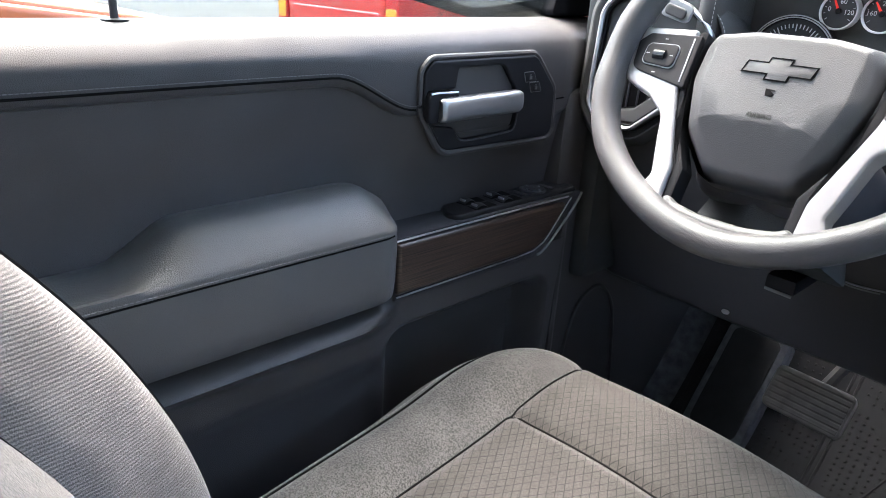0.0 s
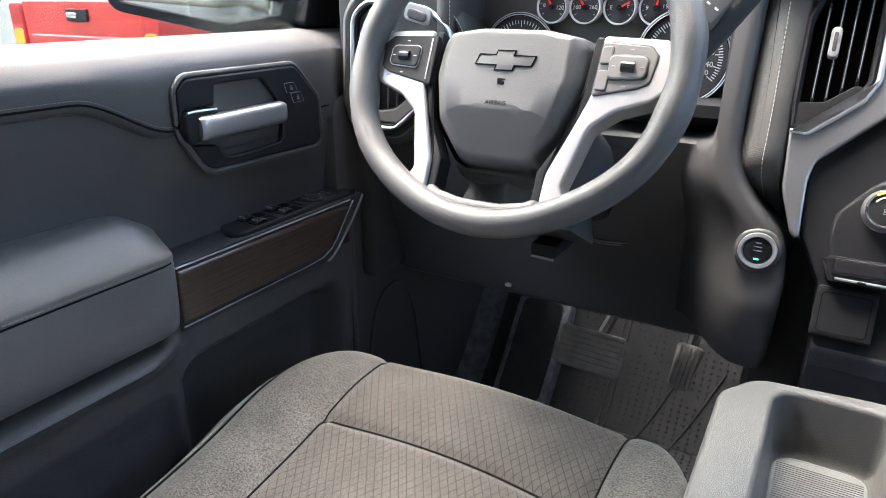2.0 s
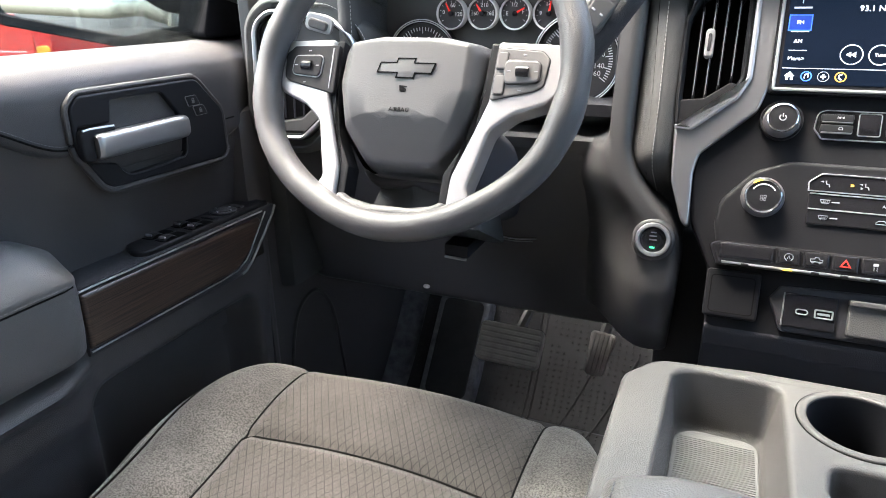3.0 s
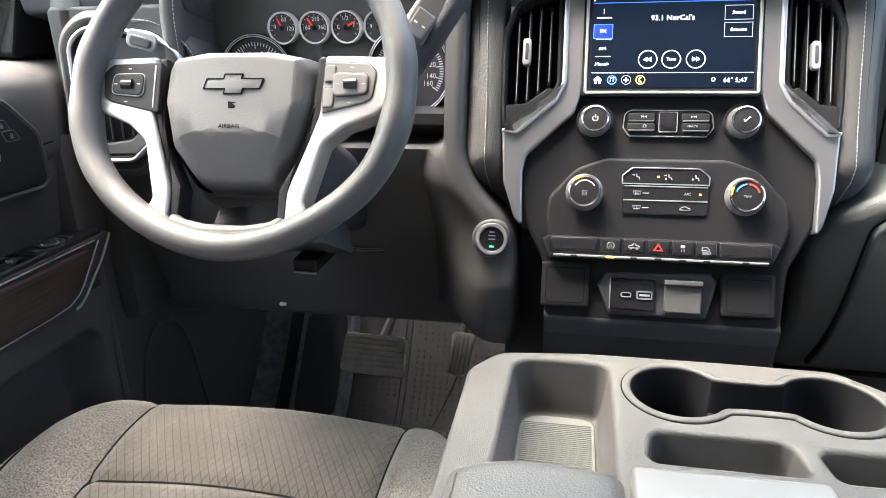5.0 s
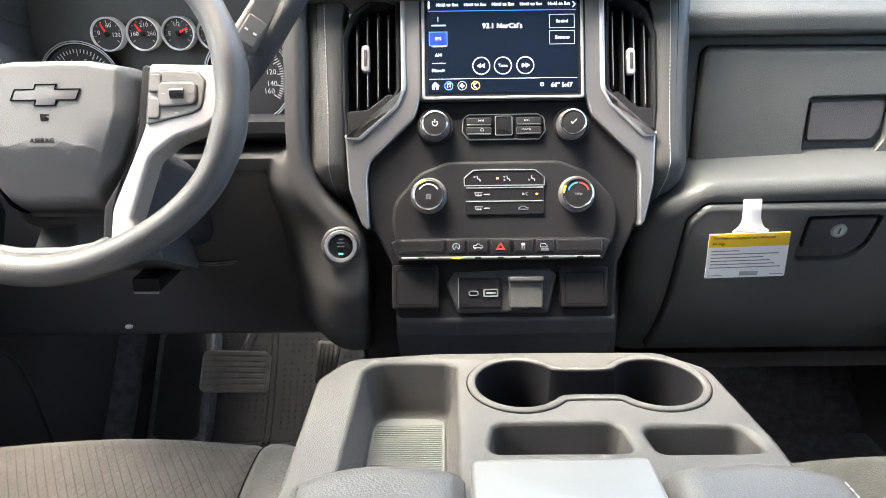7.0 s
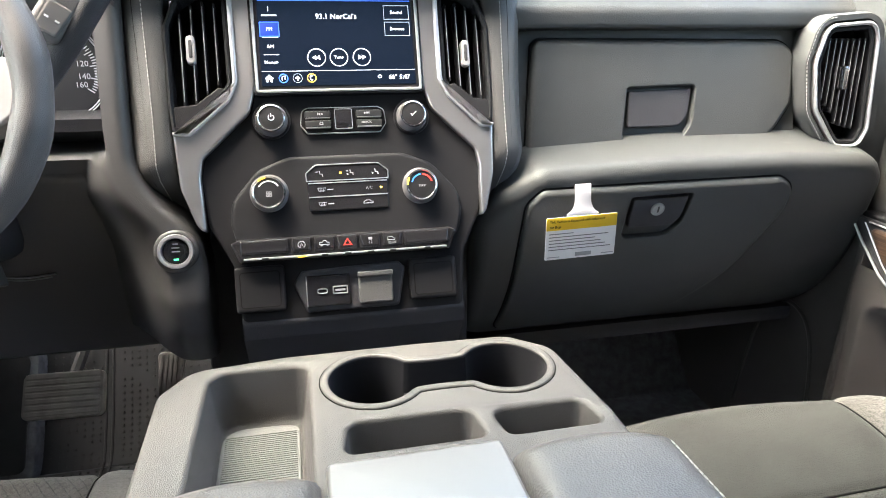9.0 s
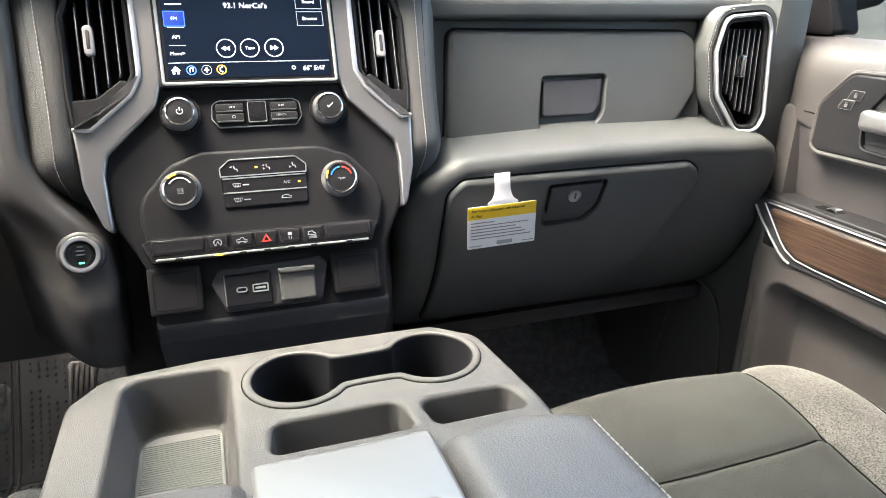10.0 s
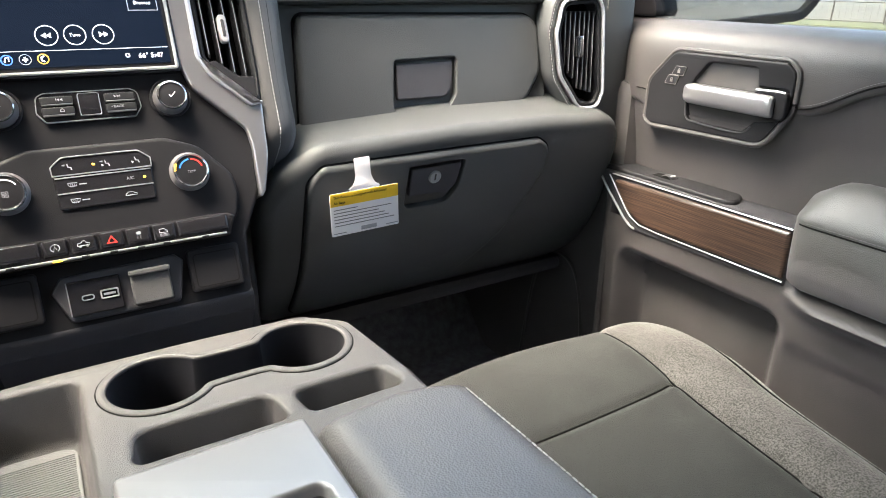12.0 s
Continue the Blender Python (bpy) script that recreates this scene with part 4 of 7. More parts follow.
def light_pod():
    """The driver's end pod: a padded, stitched hood round a bright ring, with a smooth dark dish and the lamp switch in it."""
    a = radians(8)
    m = frame_at((-0.684, 0.004, 0.766), (math.cos(a), math.sin(a), 0), (0, 0.08, 1))
    ring = fillet([(-0.076, 0.070, 0.04), (-0.050, 0.090, 0.03), (0.040, 0.082, 0.05), (0.082, 0.050, 0.04), (0.082, 0.000, 0.03), (0.050, -0.040, 0.03), (-0.004, -0.088, 0.02), (-0.056, -0.088, 0.02), (-0.077, -0.058, 0.03)], 0.02, 7)
    v = part("end_pod", rim(inset(ccw(ring), -0.022), 0.022, m, -0.002, 0.012, -0.10), M_PADVINYL, dash, "padded stitched pod at the driver's end of the dash", 50)
    part("pod_ring", rim(ring, 0.0056, m, 0.0060, 0.0024, -0.02), M_SATIN, v, "satin silver ring")
    part("ring_gap", rim(inset(ccw(ring), 0.0056), 0.003, m, 0.0, 0.001, -0.02), M_HARD, v)
    part("dish", plate(inset(ccw(ring), 0.008), m, -0.006, 0.004, -0.020, 3), M_PADVINYL, v, "smooth dark dish inside the ring", 50)
    vent = fillet([(-0.058, 0.030, 0.02), (0.020, 0.024, 0.02), (0.044, 0.000, 0.02), (0.010, -0.050, 0.02), (-0.052, -0.066, 0.02)], 0.015, 6)
    # flat black plate painted as the shaded depth of the vent
    part("vent_shade_plate", plate(vent, m, -0.0045, 0.0008, -0.010), M_INKSHADE, v, "flat black plate for the shade in the vent opening")
    for n in range(6):
        x = -0.048 + 0.0145 * n
        part("vent_slat", plate(box2(x - 0.0012, -0.058 + 0.012 * max(0, n - 3), x + 0.0012, 0.022 - 0.004 * max(0, n - 3), 0.0005), m, -0.0020, 0.0006, -0.008), M_SOFT, v)
    part("lower_lip", plate(fillet([(-0.056, -0.078, 0.008), (-0.002, -0.078, 0.01), (0.050, -0.030, 0.01), (0.038, -0.020, 0.01), (-0.008, -0.058, 0.01), (-0.054, -0.064, 0.008)], 0.004), m, -0.001, 0.003, -0.010, 3), M_LEATHER, v, "grey lower lip of the pod", 50)
    line = [m @ Vector((p.x, p.y, -0.0012)) for p in inset(ccw(ring), -0.013) if p.x > -0.03 and p.y > -0.03]
    line.sort(key=lambda p: math.atan2(p.z - m.translation.z, p.x - m.translation.x))
    thread(line, M_STITCH, v, 0.0052, 0.0036, 0.0006)


light_pod()
part("end_cap", block((0.735, -0.005, 0.62), (0.80, 0.30, 0.90), 0.02), M_DASH, dash)
part("end_cap", block((-0.80, 0.020, 0.42), (-0.745, 0.30, 0.90), 0.02), M_DASH, dash)


# stitched side pads of the centre stack
def side_pad(mirror):
    def fn(k, z):
        # rounded pad leaning back with the stack
        xs = [(0.1830, 0.02), (0.1850, -0.006), (0.1885, -0.011), (0.2040, -0.0115), (0.218, -0.007), (0.229, 0.006), (0.234, 0.04), (0.234, 0.16)]
        x, dy = xs[int(k)]
        y = 0.002 + (z - 0.74) * 0.404 + dy
        x += 0.010 * ease(0.72, 0.90, z) * (x - 0.18) / 0.05 - 0.014 * ease(0.70, 0.60, z)
        y += (0.062 if mirror else 0.050) * ease(0.700, 0.625, z)
        if not mirror:
            x -= 0.0045
        return Vector((x, y, z))

    p = part("stitched_pad", sheet(fn, range(8), span(0.600 if mirror else 0.630, 0.93, 30)), M_PADVINYL, dash, "black stitched pad beside the centre stack", 60, mirror)
    thread([fn(3, z) + Vector((0, -0.001, 0)) for z in span(0.645, 0.90, 16)], M_STITCH, p, 0.0052, 0.0036, 0.0006, mirror)
    part("seam", tube([fn(4, z) + Vector((-0.006, -0.0012, 0)) for z in span(0.64, 0.90, 16)], 0.0007, 5), M_SEAM, p, mirror=mirror)


side_pad(False)
side_pad(True)

# driver's side: cluster surround, knee panel, start button pod
part("knee_panel", plate(fillet([(-0.78, -0.315, 0.03), (-0.19, -0.315, 0.05), (-0.190, -0.15, 0.04), (-0.235, -0.015, 0.02), (-0.60, 0.0, 0.03), (-0.78, 0.0)], 0.02, 6), xz(0, 0.020, 0.700, -20), 0.012, 0.014, -0.2, 6), M_KNEE, dash, "black knee panel under the steering column", 50)
KR = xz(0, -0.040, 0.60, 17) @ Matrix.Translation((0, -0.60, 0))


def ridge_edge(z):
    """The line where the knee panel's ridge ends beside the centre stack."""
    pts = ((0.40, -0.168), (0.527, -0.162), (0.574, -0.160), (0.607, -0.163), (0.632, -0.178), (0.650, -0.199), (0.670, -0.216), (0.700, -0.228), (0.75, -0.230), (1.0, -0.230))
    for (za, xa), (zb, xb) in zip(pts, pts[1:]):
        if z <= zb:
            return xa + (xb - xa) * ease(0.0, 1.0, (z - za) / (zb - za)) if abs(xb - xa) < 0.008 else xa + (xb - xa) * (z - za) / (zb - za)
    return pts[-1][1]


def knee_side(o, z):
    """The knee panel swelling softly to a rounded ridge that carries the start button; o: distance from the ridge's edge."""
    near = -0.052 + 0.306 * (max(z, 0.50) - 0.60) + 1.25 * max(0.0, 0.55 - z) ** 1.3
    far = 0.012 + (0.70 - z) * 0.364 if z < 0.70 else 0.012 + 0.10 * ease(0.70, 0.712, z)
    w = 0.036 + 0.100 * ease(0.74, 0.60, z)
    r = 0.014
    y = near + (min(far, 0.11) - near) * ease(0.026, w, o)
    y += r - math.sqrt(max(0.0, r * r - (r - min(o, r)) ** 2))
    edge = sum(ridge_edge(z + k * 0.008) for k in (-1, 0, 1)) / 3
    return Vector((edge - max(o, 0.0), y + (0.09 if o < 0 else 0.0), z))


part("knee_side", sheet(knee_side, [-1, 0, 0.0006, 0.002, 0.004, 0.007, 0.010, 0.014] + span(0.018, 0.15, 34) + [0.18, 0.21], span(0.448, 0.97, 86)), M_KNEE, dash, "black knee panel swelling to a rounded ridge beside the start button", 70)
pod = part("start_pod", lathe([(0.0250, -0.02), (0.0245, 0.0105), (0.0225, 0.0135), (0.0200, 0.0140), (0.018, 0.010)], KR @ Matrix.Translation((-0.1915, 0.602, 0.0)), 36), M_KNEE, dash, "rounded pod around the start button", 50)
part("cluster_floor", prism([(0.030, 0.742), (0.030, 0.728), (0.12, 0.690), (0.14, 0.70), (0.12, 0.745)], -0.665, -0.240), M_SOFT, dash, "black ledge under the gauges")
part("cluster_cheek", block((-0.262, 0.03, 0.70), (-0.232, 0.14, 0.97), 0.008), M_SOFT, dash)
part("cluster_cheek", block((-0.67, 0.03, 0.70), (-0.640, 0.14, 0.97), 0.008), M_SOFT, dash)
part("left_carrier", plate(fillet([(-0.80, 0.68), (-0.63, 0.68), (-0.62, 0.88), (-0.80, 0.88)], 0.01), F0, -0.02, 0.004, -0.20), M_DASH, dash)
st = thing("start_button", (-0.1915, -0.052, 0.602), "round engine start button with a chrome ring and green lamp", "button")
SM = KR @ Matrix.Translation((-0.1915, 0.602, 0.012))
part("ring", lathe([(0.0195, -0.004), (0.0195, 0.004), (0.0185, 0.0055), (0.0155, 0.0055), (0.0145, 0.0035), (0.0145, -0.004)], SM, 40), M_SATIN, st, "chrome ring")
part("cap", lathe([(0.0142, -0.004), (0.0142, 0.0022), (0.012, 0.0030), (0.008, 0.0026)], SM, 32), M_GLOSS, st, "gloss black push cap")
part("lamp", plate(box2(-0.0028, -0.0100, 0.0028, -0.0080, 0.0008), SM, 0.0034, 0.0002, 0.002), M_GREEN, st, "lit green lamp")
for k, w in enumerate((0.006, 0.0085, 0.0085)):
    part("print_bar", plate(box2(-w / 2 + 0.0, 0.0075 - k * 0.0042, w / 2, 0.0090 - k * 0.0042, 0.0004), SM, 0.0034, 0.0002, 0.002), M_INKGREY, st)

# headlamp switch pod behind the wheel
lp = thing("light_switch", (-0.60, -0.02, 0.84), "grey headlamp switch in the end pod of the dash", "switch")
LM = frame_at((-0.645, -0.010, 0.834), (0.95, 0.1, -0.28), (0.25, 0.12, 1)) @ Matrix.Scale(0.72, 4)
part("plate", plate(fillet([(-0.028, -0.012), (0.026, -0.010), (0.026, 0.020), (-0.028, 0.020)], 0.010), LM, 0.0, 0.002, -0.006), M_DIMSILVER, lp, "satin grey switch plate")
part("knob", plate(box2(-0.020, -0.007, 0.018, 0.011, 0.007), LM, 0.006, 0.003, -0.004), M_PADVINYL, lp, "dark grey rotary switch")
part("print_bar", plate(box2(-0.006, 0.001, 0.006, 0.005, 0.001), LM, 0.0036, 0.0002, 0.002), M_INKSHADE, lp)

def left_pad(k, z):
    xs = [(-0.640, 0.05), (-0.636, 0.006), (-0.630, -0.006), (-0.620, -0.010), (-0.610, -0.006), (-0.604, 0.008), (-0.602, 0.06), (-0.602, 0.10)]
    x, dy = xs[int(k)]
    return Vector((x + 0.02 * ease(0.86, 0.97, z), 0.022 + dy + 0.10 * ease(0.76, 0.68, z), z))


lpad = part("stitched_pad", sheet(left_pad, range(8), span(0.66, 0.97, 30)), M_PADVINYL, dash, "black stitched pad beside the gauges", 60)
thread([left_pad(4, z) + Vector((0, -0.001, 0)) for z in span(0.72, 0.96, 18)], M_STITCH, lpad, 0.0052, 0.0036, 0.0006)
# small parts under the column
lt = thing("release_latch", (-0.425, -0.045, 0.55), "small dark release lever under the steering column", "latch")
part("lever", block((-0.452, -0.050, 0.548), (-0.418, 0.06, 0.566), 0.004), M_HARD, lt)
# silver rod stands for the light caught on the lever's lip
part("lip", tube([(-0.450, -0.051, 0.5485), (-0.420, -0.051, 0.5475)], 0.0018, 6), M_DIMSILVER, lt)
# two thin bright rods on the knee panel
part("bright_line", tube(smooth_path([(-0.432, 0.060, 0.549), (-0.395, 0.062, 0.543), (-0.356, 0.060, 0.547)], 5), 0.0012, 6), M_SATIN, dash)
part("bright_line", tube(smooth_path([(-0.430, 0.062, 0.545), (-0.395, 0.064, 0.539), (-0.362, 0.062, 0.542)], 5), 0.0010, 6), M_DIMSILVER, dash)
wl = thing("fastener", (-0.549, 0.112, 0.422), "small white fastener cap under the knee panel", "cap")
part("cap", lathe([(0.0062, -0.012), (0.0058, 0.0), (0.0036, 0.0016), (0.001, 0.002)], xz(-0.549, 0.104, 0.424, -20) @ Matrix.Scale(0.55, 4, (0, 1, 0)), 18), M_WHITE, wl)

# ---- instrument cluster ----
cl = thing("instrument_cluster", (-0.428, 0.10, 0.75), "instrument cluster with four small chrome-ringed gauges and two large dials", "gauge cluster")
part("face", plate(box2(-0.650, 0.742, -0.250, 0.96, 0.01), F0, -0.104, 0.002, -0.13), M_LEATHER, cl, "dark grey cluster face")


def gauge(x, z, r, y, name, label, needle, marks, size, ticks, a0=215, a1=-35):
    m = xz(x, y, z)
    gg = part(name, lathe([(r * 0.98, -0.012), (r * 0.98, 0.0), (r * 0.9, 0.0005)], m, 48), M_DARK, cl, label)
    # small rings: white colour stands in for the chrome's bright reflections
    part("ring", lathe([(r, -0.01), (r, 0.003), (r * 0.97, 0.004), (r * 0.90, 0.003), (r * 0.88, -0.002)], m, 48), M_RINGSHINE if r < 0.03 else M_HARD, gg, "bright ring" if r < 0.03 else "")
    bm = bmesh.new()
    for k in range(ticks):
        q = radians(a0 + (a1 - a0) * k / (ticks - 1))
        lng = 0.16 if k % 5 == 0 else 0.09
        tm = m @ pose(math.cos(q) * r * 0.80, math.sin(q) * r * 0.80, 0, 0, 0, math.degrees(q))
        plate(box2(-r * lng, -r * 0.011, 0, r * 0.011), tm, 0.0011, 0.0001, 0.0, bm=bm)
    part("tick_marks", bm, M_WHITE, gg)
    if r > 0.03:
        for k in (0.94, 0.985):
            part("silver_arc", tube([m @ Vector((r * k * math.cos(q / 32 * math.pi), r * k * math.sin(q / 32 * math.pi), 0.0045)) for q in range(64)], 0.0008, 6, closed=True), M_SATIN, gg, "thin silver dial ring")
    for q, body in marks:
        letters("figure", body, size, m @ Matrix.Translation((math.cos(radians(q)) * r * 0.52, math.sin(radians(q)) * r * 0.52, 0.001)), M_WHITE, gg)
    if needle is not None:
        q = radians(needle)
        tm = m @ pose(0, 0, 0, 0, 0, needle)
        part("needle", plate([(-0.1 * r, -0.075 * r), (0.70 * r, -0.035 * r), (0.70 * r, 0.035 * r), (-0.1 * r, 0.075 * r)], tm, 0.0035, 0.0003, 0.002), M_NEEDLE, gg, "red needle")
        part("hub", lathe([(r * 0.16, 0.0), (r * 0.16, 0.004), (r * 0.1, 0.005)], m, 20), M_HARD, gg)
    return gg


for k, (ndl, mk) in enumerate(((118, ((170, "0"), (75, "60"), (-5, "120"))), (125, ((180, "160"), (75, "210"), (0, "260"))), (28, ((180, "E"), (95, "1/2"), (10, "F"))), (80, ((180, "9"), (95, "14"), (10, "19"))))):
    gauge(-0.4965 + 0.0455 * k, 0.8465, 0.0212, 0.092, "small_gauge", "small black gauge with chrome ring and red needle", ndl, mk, 0.0075, 11)
gauge(-0.538, 0.786, 0.054, 0.088, "large_dial", "large black tachometer dial", None, ((110, "4"), (70, "5"), (150, "2"), (30, "6")), 0.010, 41)
gauge(-0.320, 0.790, 0.058, 0.088, "large_dial", "large black speedometer dial", None, ((45, "100"), (14, "120"), (-14, "140"), (-34, "160")), 0.0095, 61)

# ---- centre stack ----
stack = thing("center_stack", (0.0035, 0.05, 0.50), "black centre stack with silver side trims, knobs and switch rows", "center stack")
A22 = radians(22)
CS = frame_at((0.0035, -0.002, 0.74), (1, 0, 0), (0, math.sin(A22), math.cos(A22)))


def both(pts):
    """An outline given by its right half, from bottom to top."""
    return pts + [(-p[0], *p[1:]) for p in pts[::-1]]


main = fillet(both([(0.128, -0.235, 0.01), (0.134, -0.165, 0.01), (0.158, -0.118, 0.02), (0.164, -0.062, 0.02), (0.160, -0.040, 0.02), (0.102, 0.020, 0.01), (0.098, 0.175)]), 0.01)
part("face_panel", plate(main, CS, 0.0, 0.004, -0.10), M_HARD, stack, "matt black stack face", 45)
hv = fillet(both([(0.126, -0.150, 0.02), (0.1335, -0.118, 0.02), (0.131, -0.092, 0.03), (0.100, -0.057, 0.03), (0.066, -0.044, 0.03)]), 0.02, 7)
part("climate_panel", plate(hv, CS, 0.0065, 0.0045, -0.002, 4), M_HARD, stack, "black climate control panel", 50)


def side_trim(mirror):
    wide = 0.004 if mirror else -0.004

    def q(pts):
        return [((-(p[0] + wide * clampf((p[0] - 0.150) / 0.03)) if mirror else p[0] + wide * clampf((p[0] - 0.150) / 0.03)), *p[1:]) for p in pts]
    up = fillet(q([(0.0965, 0.175), (0.0965, 0.036, 0.020), (0.105, 0.007, 0.020), (0.157, -0.043, 0.014), (0.1605, -0.064, 0.02), (0.158, -0.128, 0.003), (0.167, -0.117, 0.012), (0.180, -0.075, 0.03), (0.184, -0.014, 0.002), (0.169, -0.015, 0.006), (0.129, 0.021, 0.014), (0.1195, 0.040, 0.014), (0.1205, 0.175)]), 0.004, 6)
    st = part("silver_trim", plate(up, CS, 0.009, 0.003, -0.02, 4), M_TRIM, stack, "satin silver trim from the screen down the side", 50)
    lip = fillet(q([(0.1155, 0.175), (0.1150, 0.041, 0.016), (0.1255, 0.019, 0.016), (0.167, -0.0185, 0.007), (0.184, -0.0165, 0.002), (0.184, -0.0125, 0.001), (0.170, -0.0135, 0.006), (0.1300, 0.0225, 0.014), (0.1205, 0.0415, 0.014), (0.1215, 0.175)]), 0.002, 6)
    part("bright_lip", plate(lip, CS, 0.0125, 0.0022, 0.0, 3), M_SATIN, st, "bright raised lip around the vent", 50)
    # vent
    vo = fillet(q([(0.184, -0.012, 0.003), (0.1865, 0.020, 0.01), (0.1875, 0.105, 0.02), (0.176, 0.136, 0.02), (0.158, 0.150, 0.015), (0.1215, 0.158, 0.004), (0.1205, 0.041, 0.012), (0.130, 0.022, 0.015), (0.169, -0.013, 0.006)]), 0.006, 6)
    v = part("center_vent", rim(vo, 0.0060, CS, 0.0095, 0.003, -0.03), M_HARD, stack, "dark air vent beside the screen", 45)
    # duct shade is put into this plate's black colour
    part("vent_shade_back", plate(inset(ccw(vo), 0.005), CS, -0.016, 0.001, -0.024), M_INKSHADE, v)
    wedge = fillet(q([(0.181, -0.010, 0.002), (0.1815, 0.016, 0.003), (0.160, 0.018, 0.004), (0.136, 0.037, 0.004), (0.1275, 0.034, 0.002), (0.133, 0.024, 0.004), (0.169, -0.009, 0.004)]), 0.003)
    part("vent_lip", plate(wedge, CS, 0.0080, 0.0015, -0.014), M_HARD, v, "dark lower vent lip")
    for k, x in enumerate((0.1340, 0.1465, 0.1590, 0.1715)):
        lo_z = max(0.046 - (x - 0.128) * 0.86, 0.018)
        hi_z = (0.134, 0.136, 0.132, 0.122)[k]
        x = -(x + 0.002) if mirror else x - 0.002
        part("vent_slat", plate(box2(x - 0.0013, lo_z, x + 0.0013, hi_z, 0.0005), CS, 0.0035, 0.0008, -0.014), M_HARD, v)
        # highlight line of the slat, drawn as a pale strip
        part("slat_glint", plate(box2(x - 0.0005, lo_z + 0.004, x + 0.0005, hi_z - 0.006, 0.0003), CS, 0.0039, 0.0002, 0.002), M_DIMSILVER, v)
    x = -0.1630 if mirror else 0.1525
    dz = 0.0 if mirror else -0.007
    tab = part("vent_tab", plate(box2(x - 0.0050, 0.064 + dz, x + 0.0050, 0.096 + dz, 0.0045), CS, 0.0085, 0.002, 0.0), M_SILVER, v, "bright silver vent tab")
    part("tab_slot", plate(box2(x - 0.0018, 0.070 + dz, x + 0.0018, 0.090 + dz, 0.0015), CS, 0.0093, 0.0003, 0.005), M_DARK, tab)


side_trim(False)
side_trim(True)


def knob(x, y, r, mat_cap, label, kind):
    m = CS @ Matrix.Translation((x, y, 0.0))
    big = kind in ("fan", "temp")
    k = part("knob", lathe([(r * 1.34, -0.002), (r * 1.34, 0.0042), (r * 1.30, 0.0062), (r * 1.22, 0.0062), (r * 1.16, 0.0035), (r * 0.9, 0.0035)], m, 44), M_HARD, stack, label)
    part("grip", lathe([(r * 1.17, 0.0), (r * 1.15, 0.0062), (r * 1.10, 0.0072), (r * 1.00, 0.0140), (r * 0.97, 0.0172), (r * 0.84, 0.0172)], m, 44), M_KNOB, k, "satin silver knob grip")
    part("knob_ring", lathe([(r * 0.97, 0.0165), (r * 0.95, 0.0190), (r * 0.87, 0.0196), (r * 0.82, 0.0186), (r * 0.80, 0.0165)], m, 44), M_CHROME, k, "chrome ring")
    part("knob_face", lathe([(r * 0.82, 0.012), (r * 0.82, 0.0186), (r * 0.5, 0.0192)], m, 36), M_HARD, k)
    f = m @ Matrix.Translation((0, 0, 0.0194))

    def arc(a0, a1, rr, wd, mat, nm):
        pts = [(rr * math.cos(radians(a)), rr * math.sin(radians(a))) for a in span(a0, a1, 12)] + [((rr - wd) * math.cos(radians(a)), (rr - wd) * math.sin(radians(a))) for a in span(a1, a0, 12)]
        part(nm, plate(pts, f, 0.0004, 0.0001), mat, k)
    if kind == "power":
        arc(130, 410, r * 0.22, r * 0.05, M_WHITE, "power_mark")
        part("power_mark", plate(box2(-r * 0.03, r * 0.05, r * 0.03, r * 0.28), f, 0.0004, 0.0001), M_WHITE, k)
    elif kind == "tune":
        part("check_mark", plate([(-r * 0.22, 0.0), (-r * 0.1, -r * 0.18), (r * 0.25, r * 0.16), (r * 0.2, r * 0.2), (-r * 0.1, -r * 0.1), (-r * 0.17, r * 0.04)], f, 0.0004, 0.0001), M_WHITE, k)
    elif kind == "fan":
        arc(30, 150, r * 0.68, r * 0.07, M_WHITE, "fan_scale")
        arc(100, 130, r * 0.93, r * 0.10, M_AMBER, "lit_scale")
        for dx in (-0.12, 0.12):
            for dy in (-0.12, 0.12):
                part("fan_mark", rim(box2(r * (dx * 0.7 - 0.07), r * (dy * 0.7 - 0.07 - 0.12), r * (dx * 0.7 + 0.07), r * (dy * 0.7 + 0.07 - 0.12), r * 0.03), r * 0.025, f, 0.0004, 0.0001), M_PRINT, k)
    else:
        arc(95, 165, r * 0.68, r * 0.09, M_BLUE, "cool_scale")
        arc(15, 85, r * 0.68, r * 0.09, M_RED, "warm_scale")
        arc(150, 178, r * 0.93, r * 0.10, M_AMBER, "lit_scale")
        letters("print", "TEMP", r * 0.19, f @ Matrix.Translation((0, -r * 0.08, 0)), M_PRINT, k)
    return k


knob(-0.081, -0.0015, 0.0158, M_HARD, "power knob with a bright ring", "power")
knob(0.081, -0.0015, 0.0158, M_HARD, "tuning knob with a bright ring", "tune")
knob(-0.0892, -0.0850, 0.0190, M_HARD, "round fan speed knob", "fan")
knob(0.0850, -0.0850, 0.0190, M_HARD, "round temperature knob with blue and red scale", "temp")

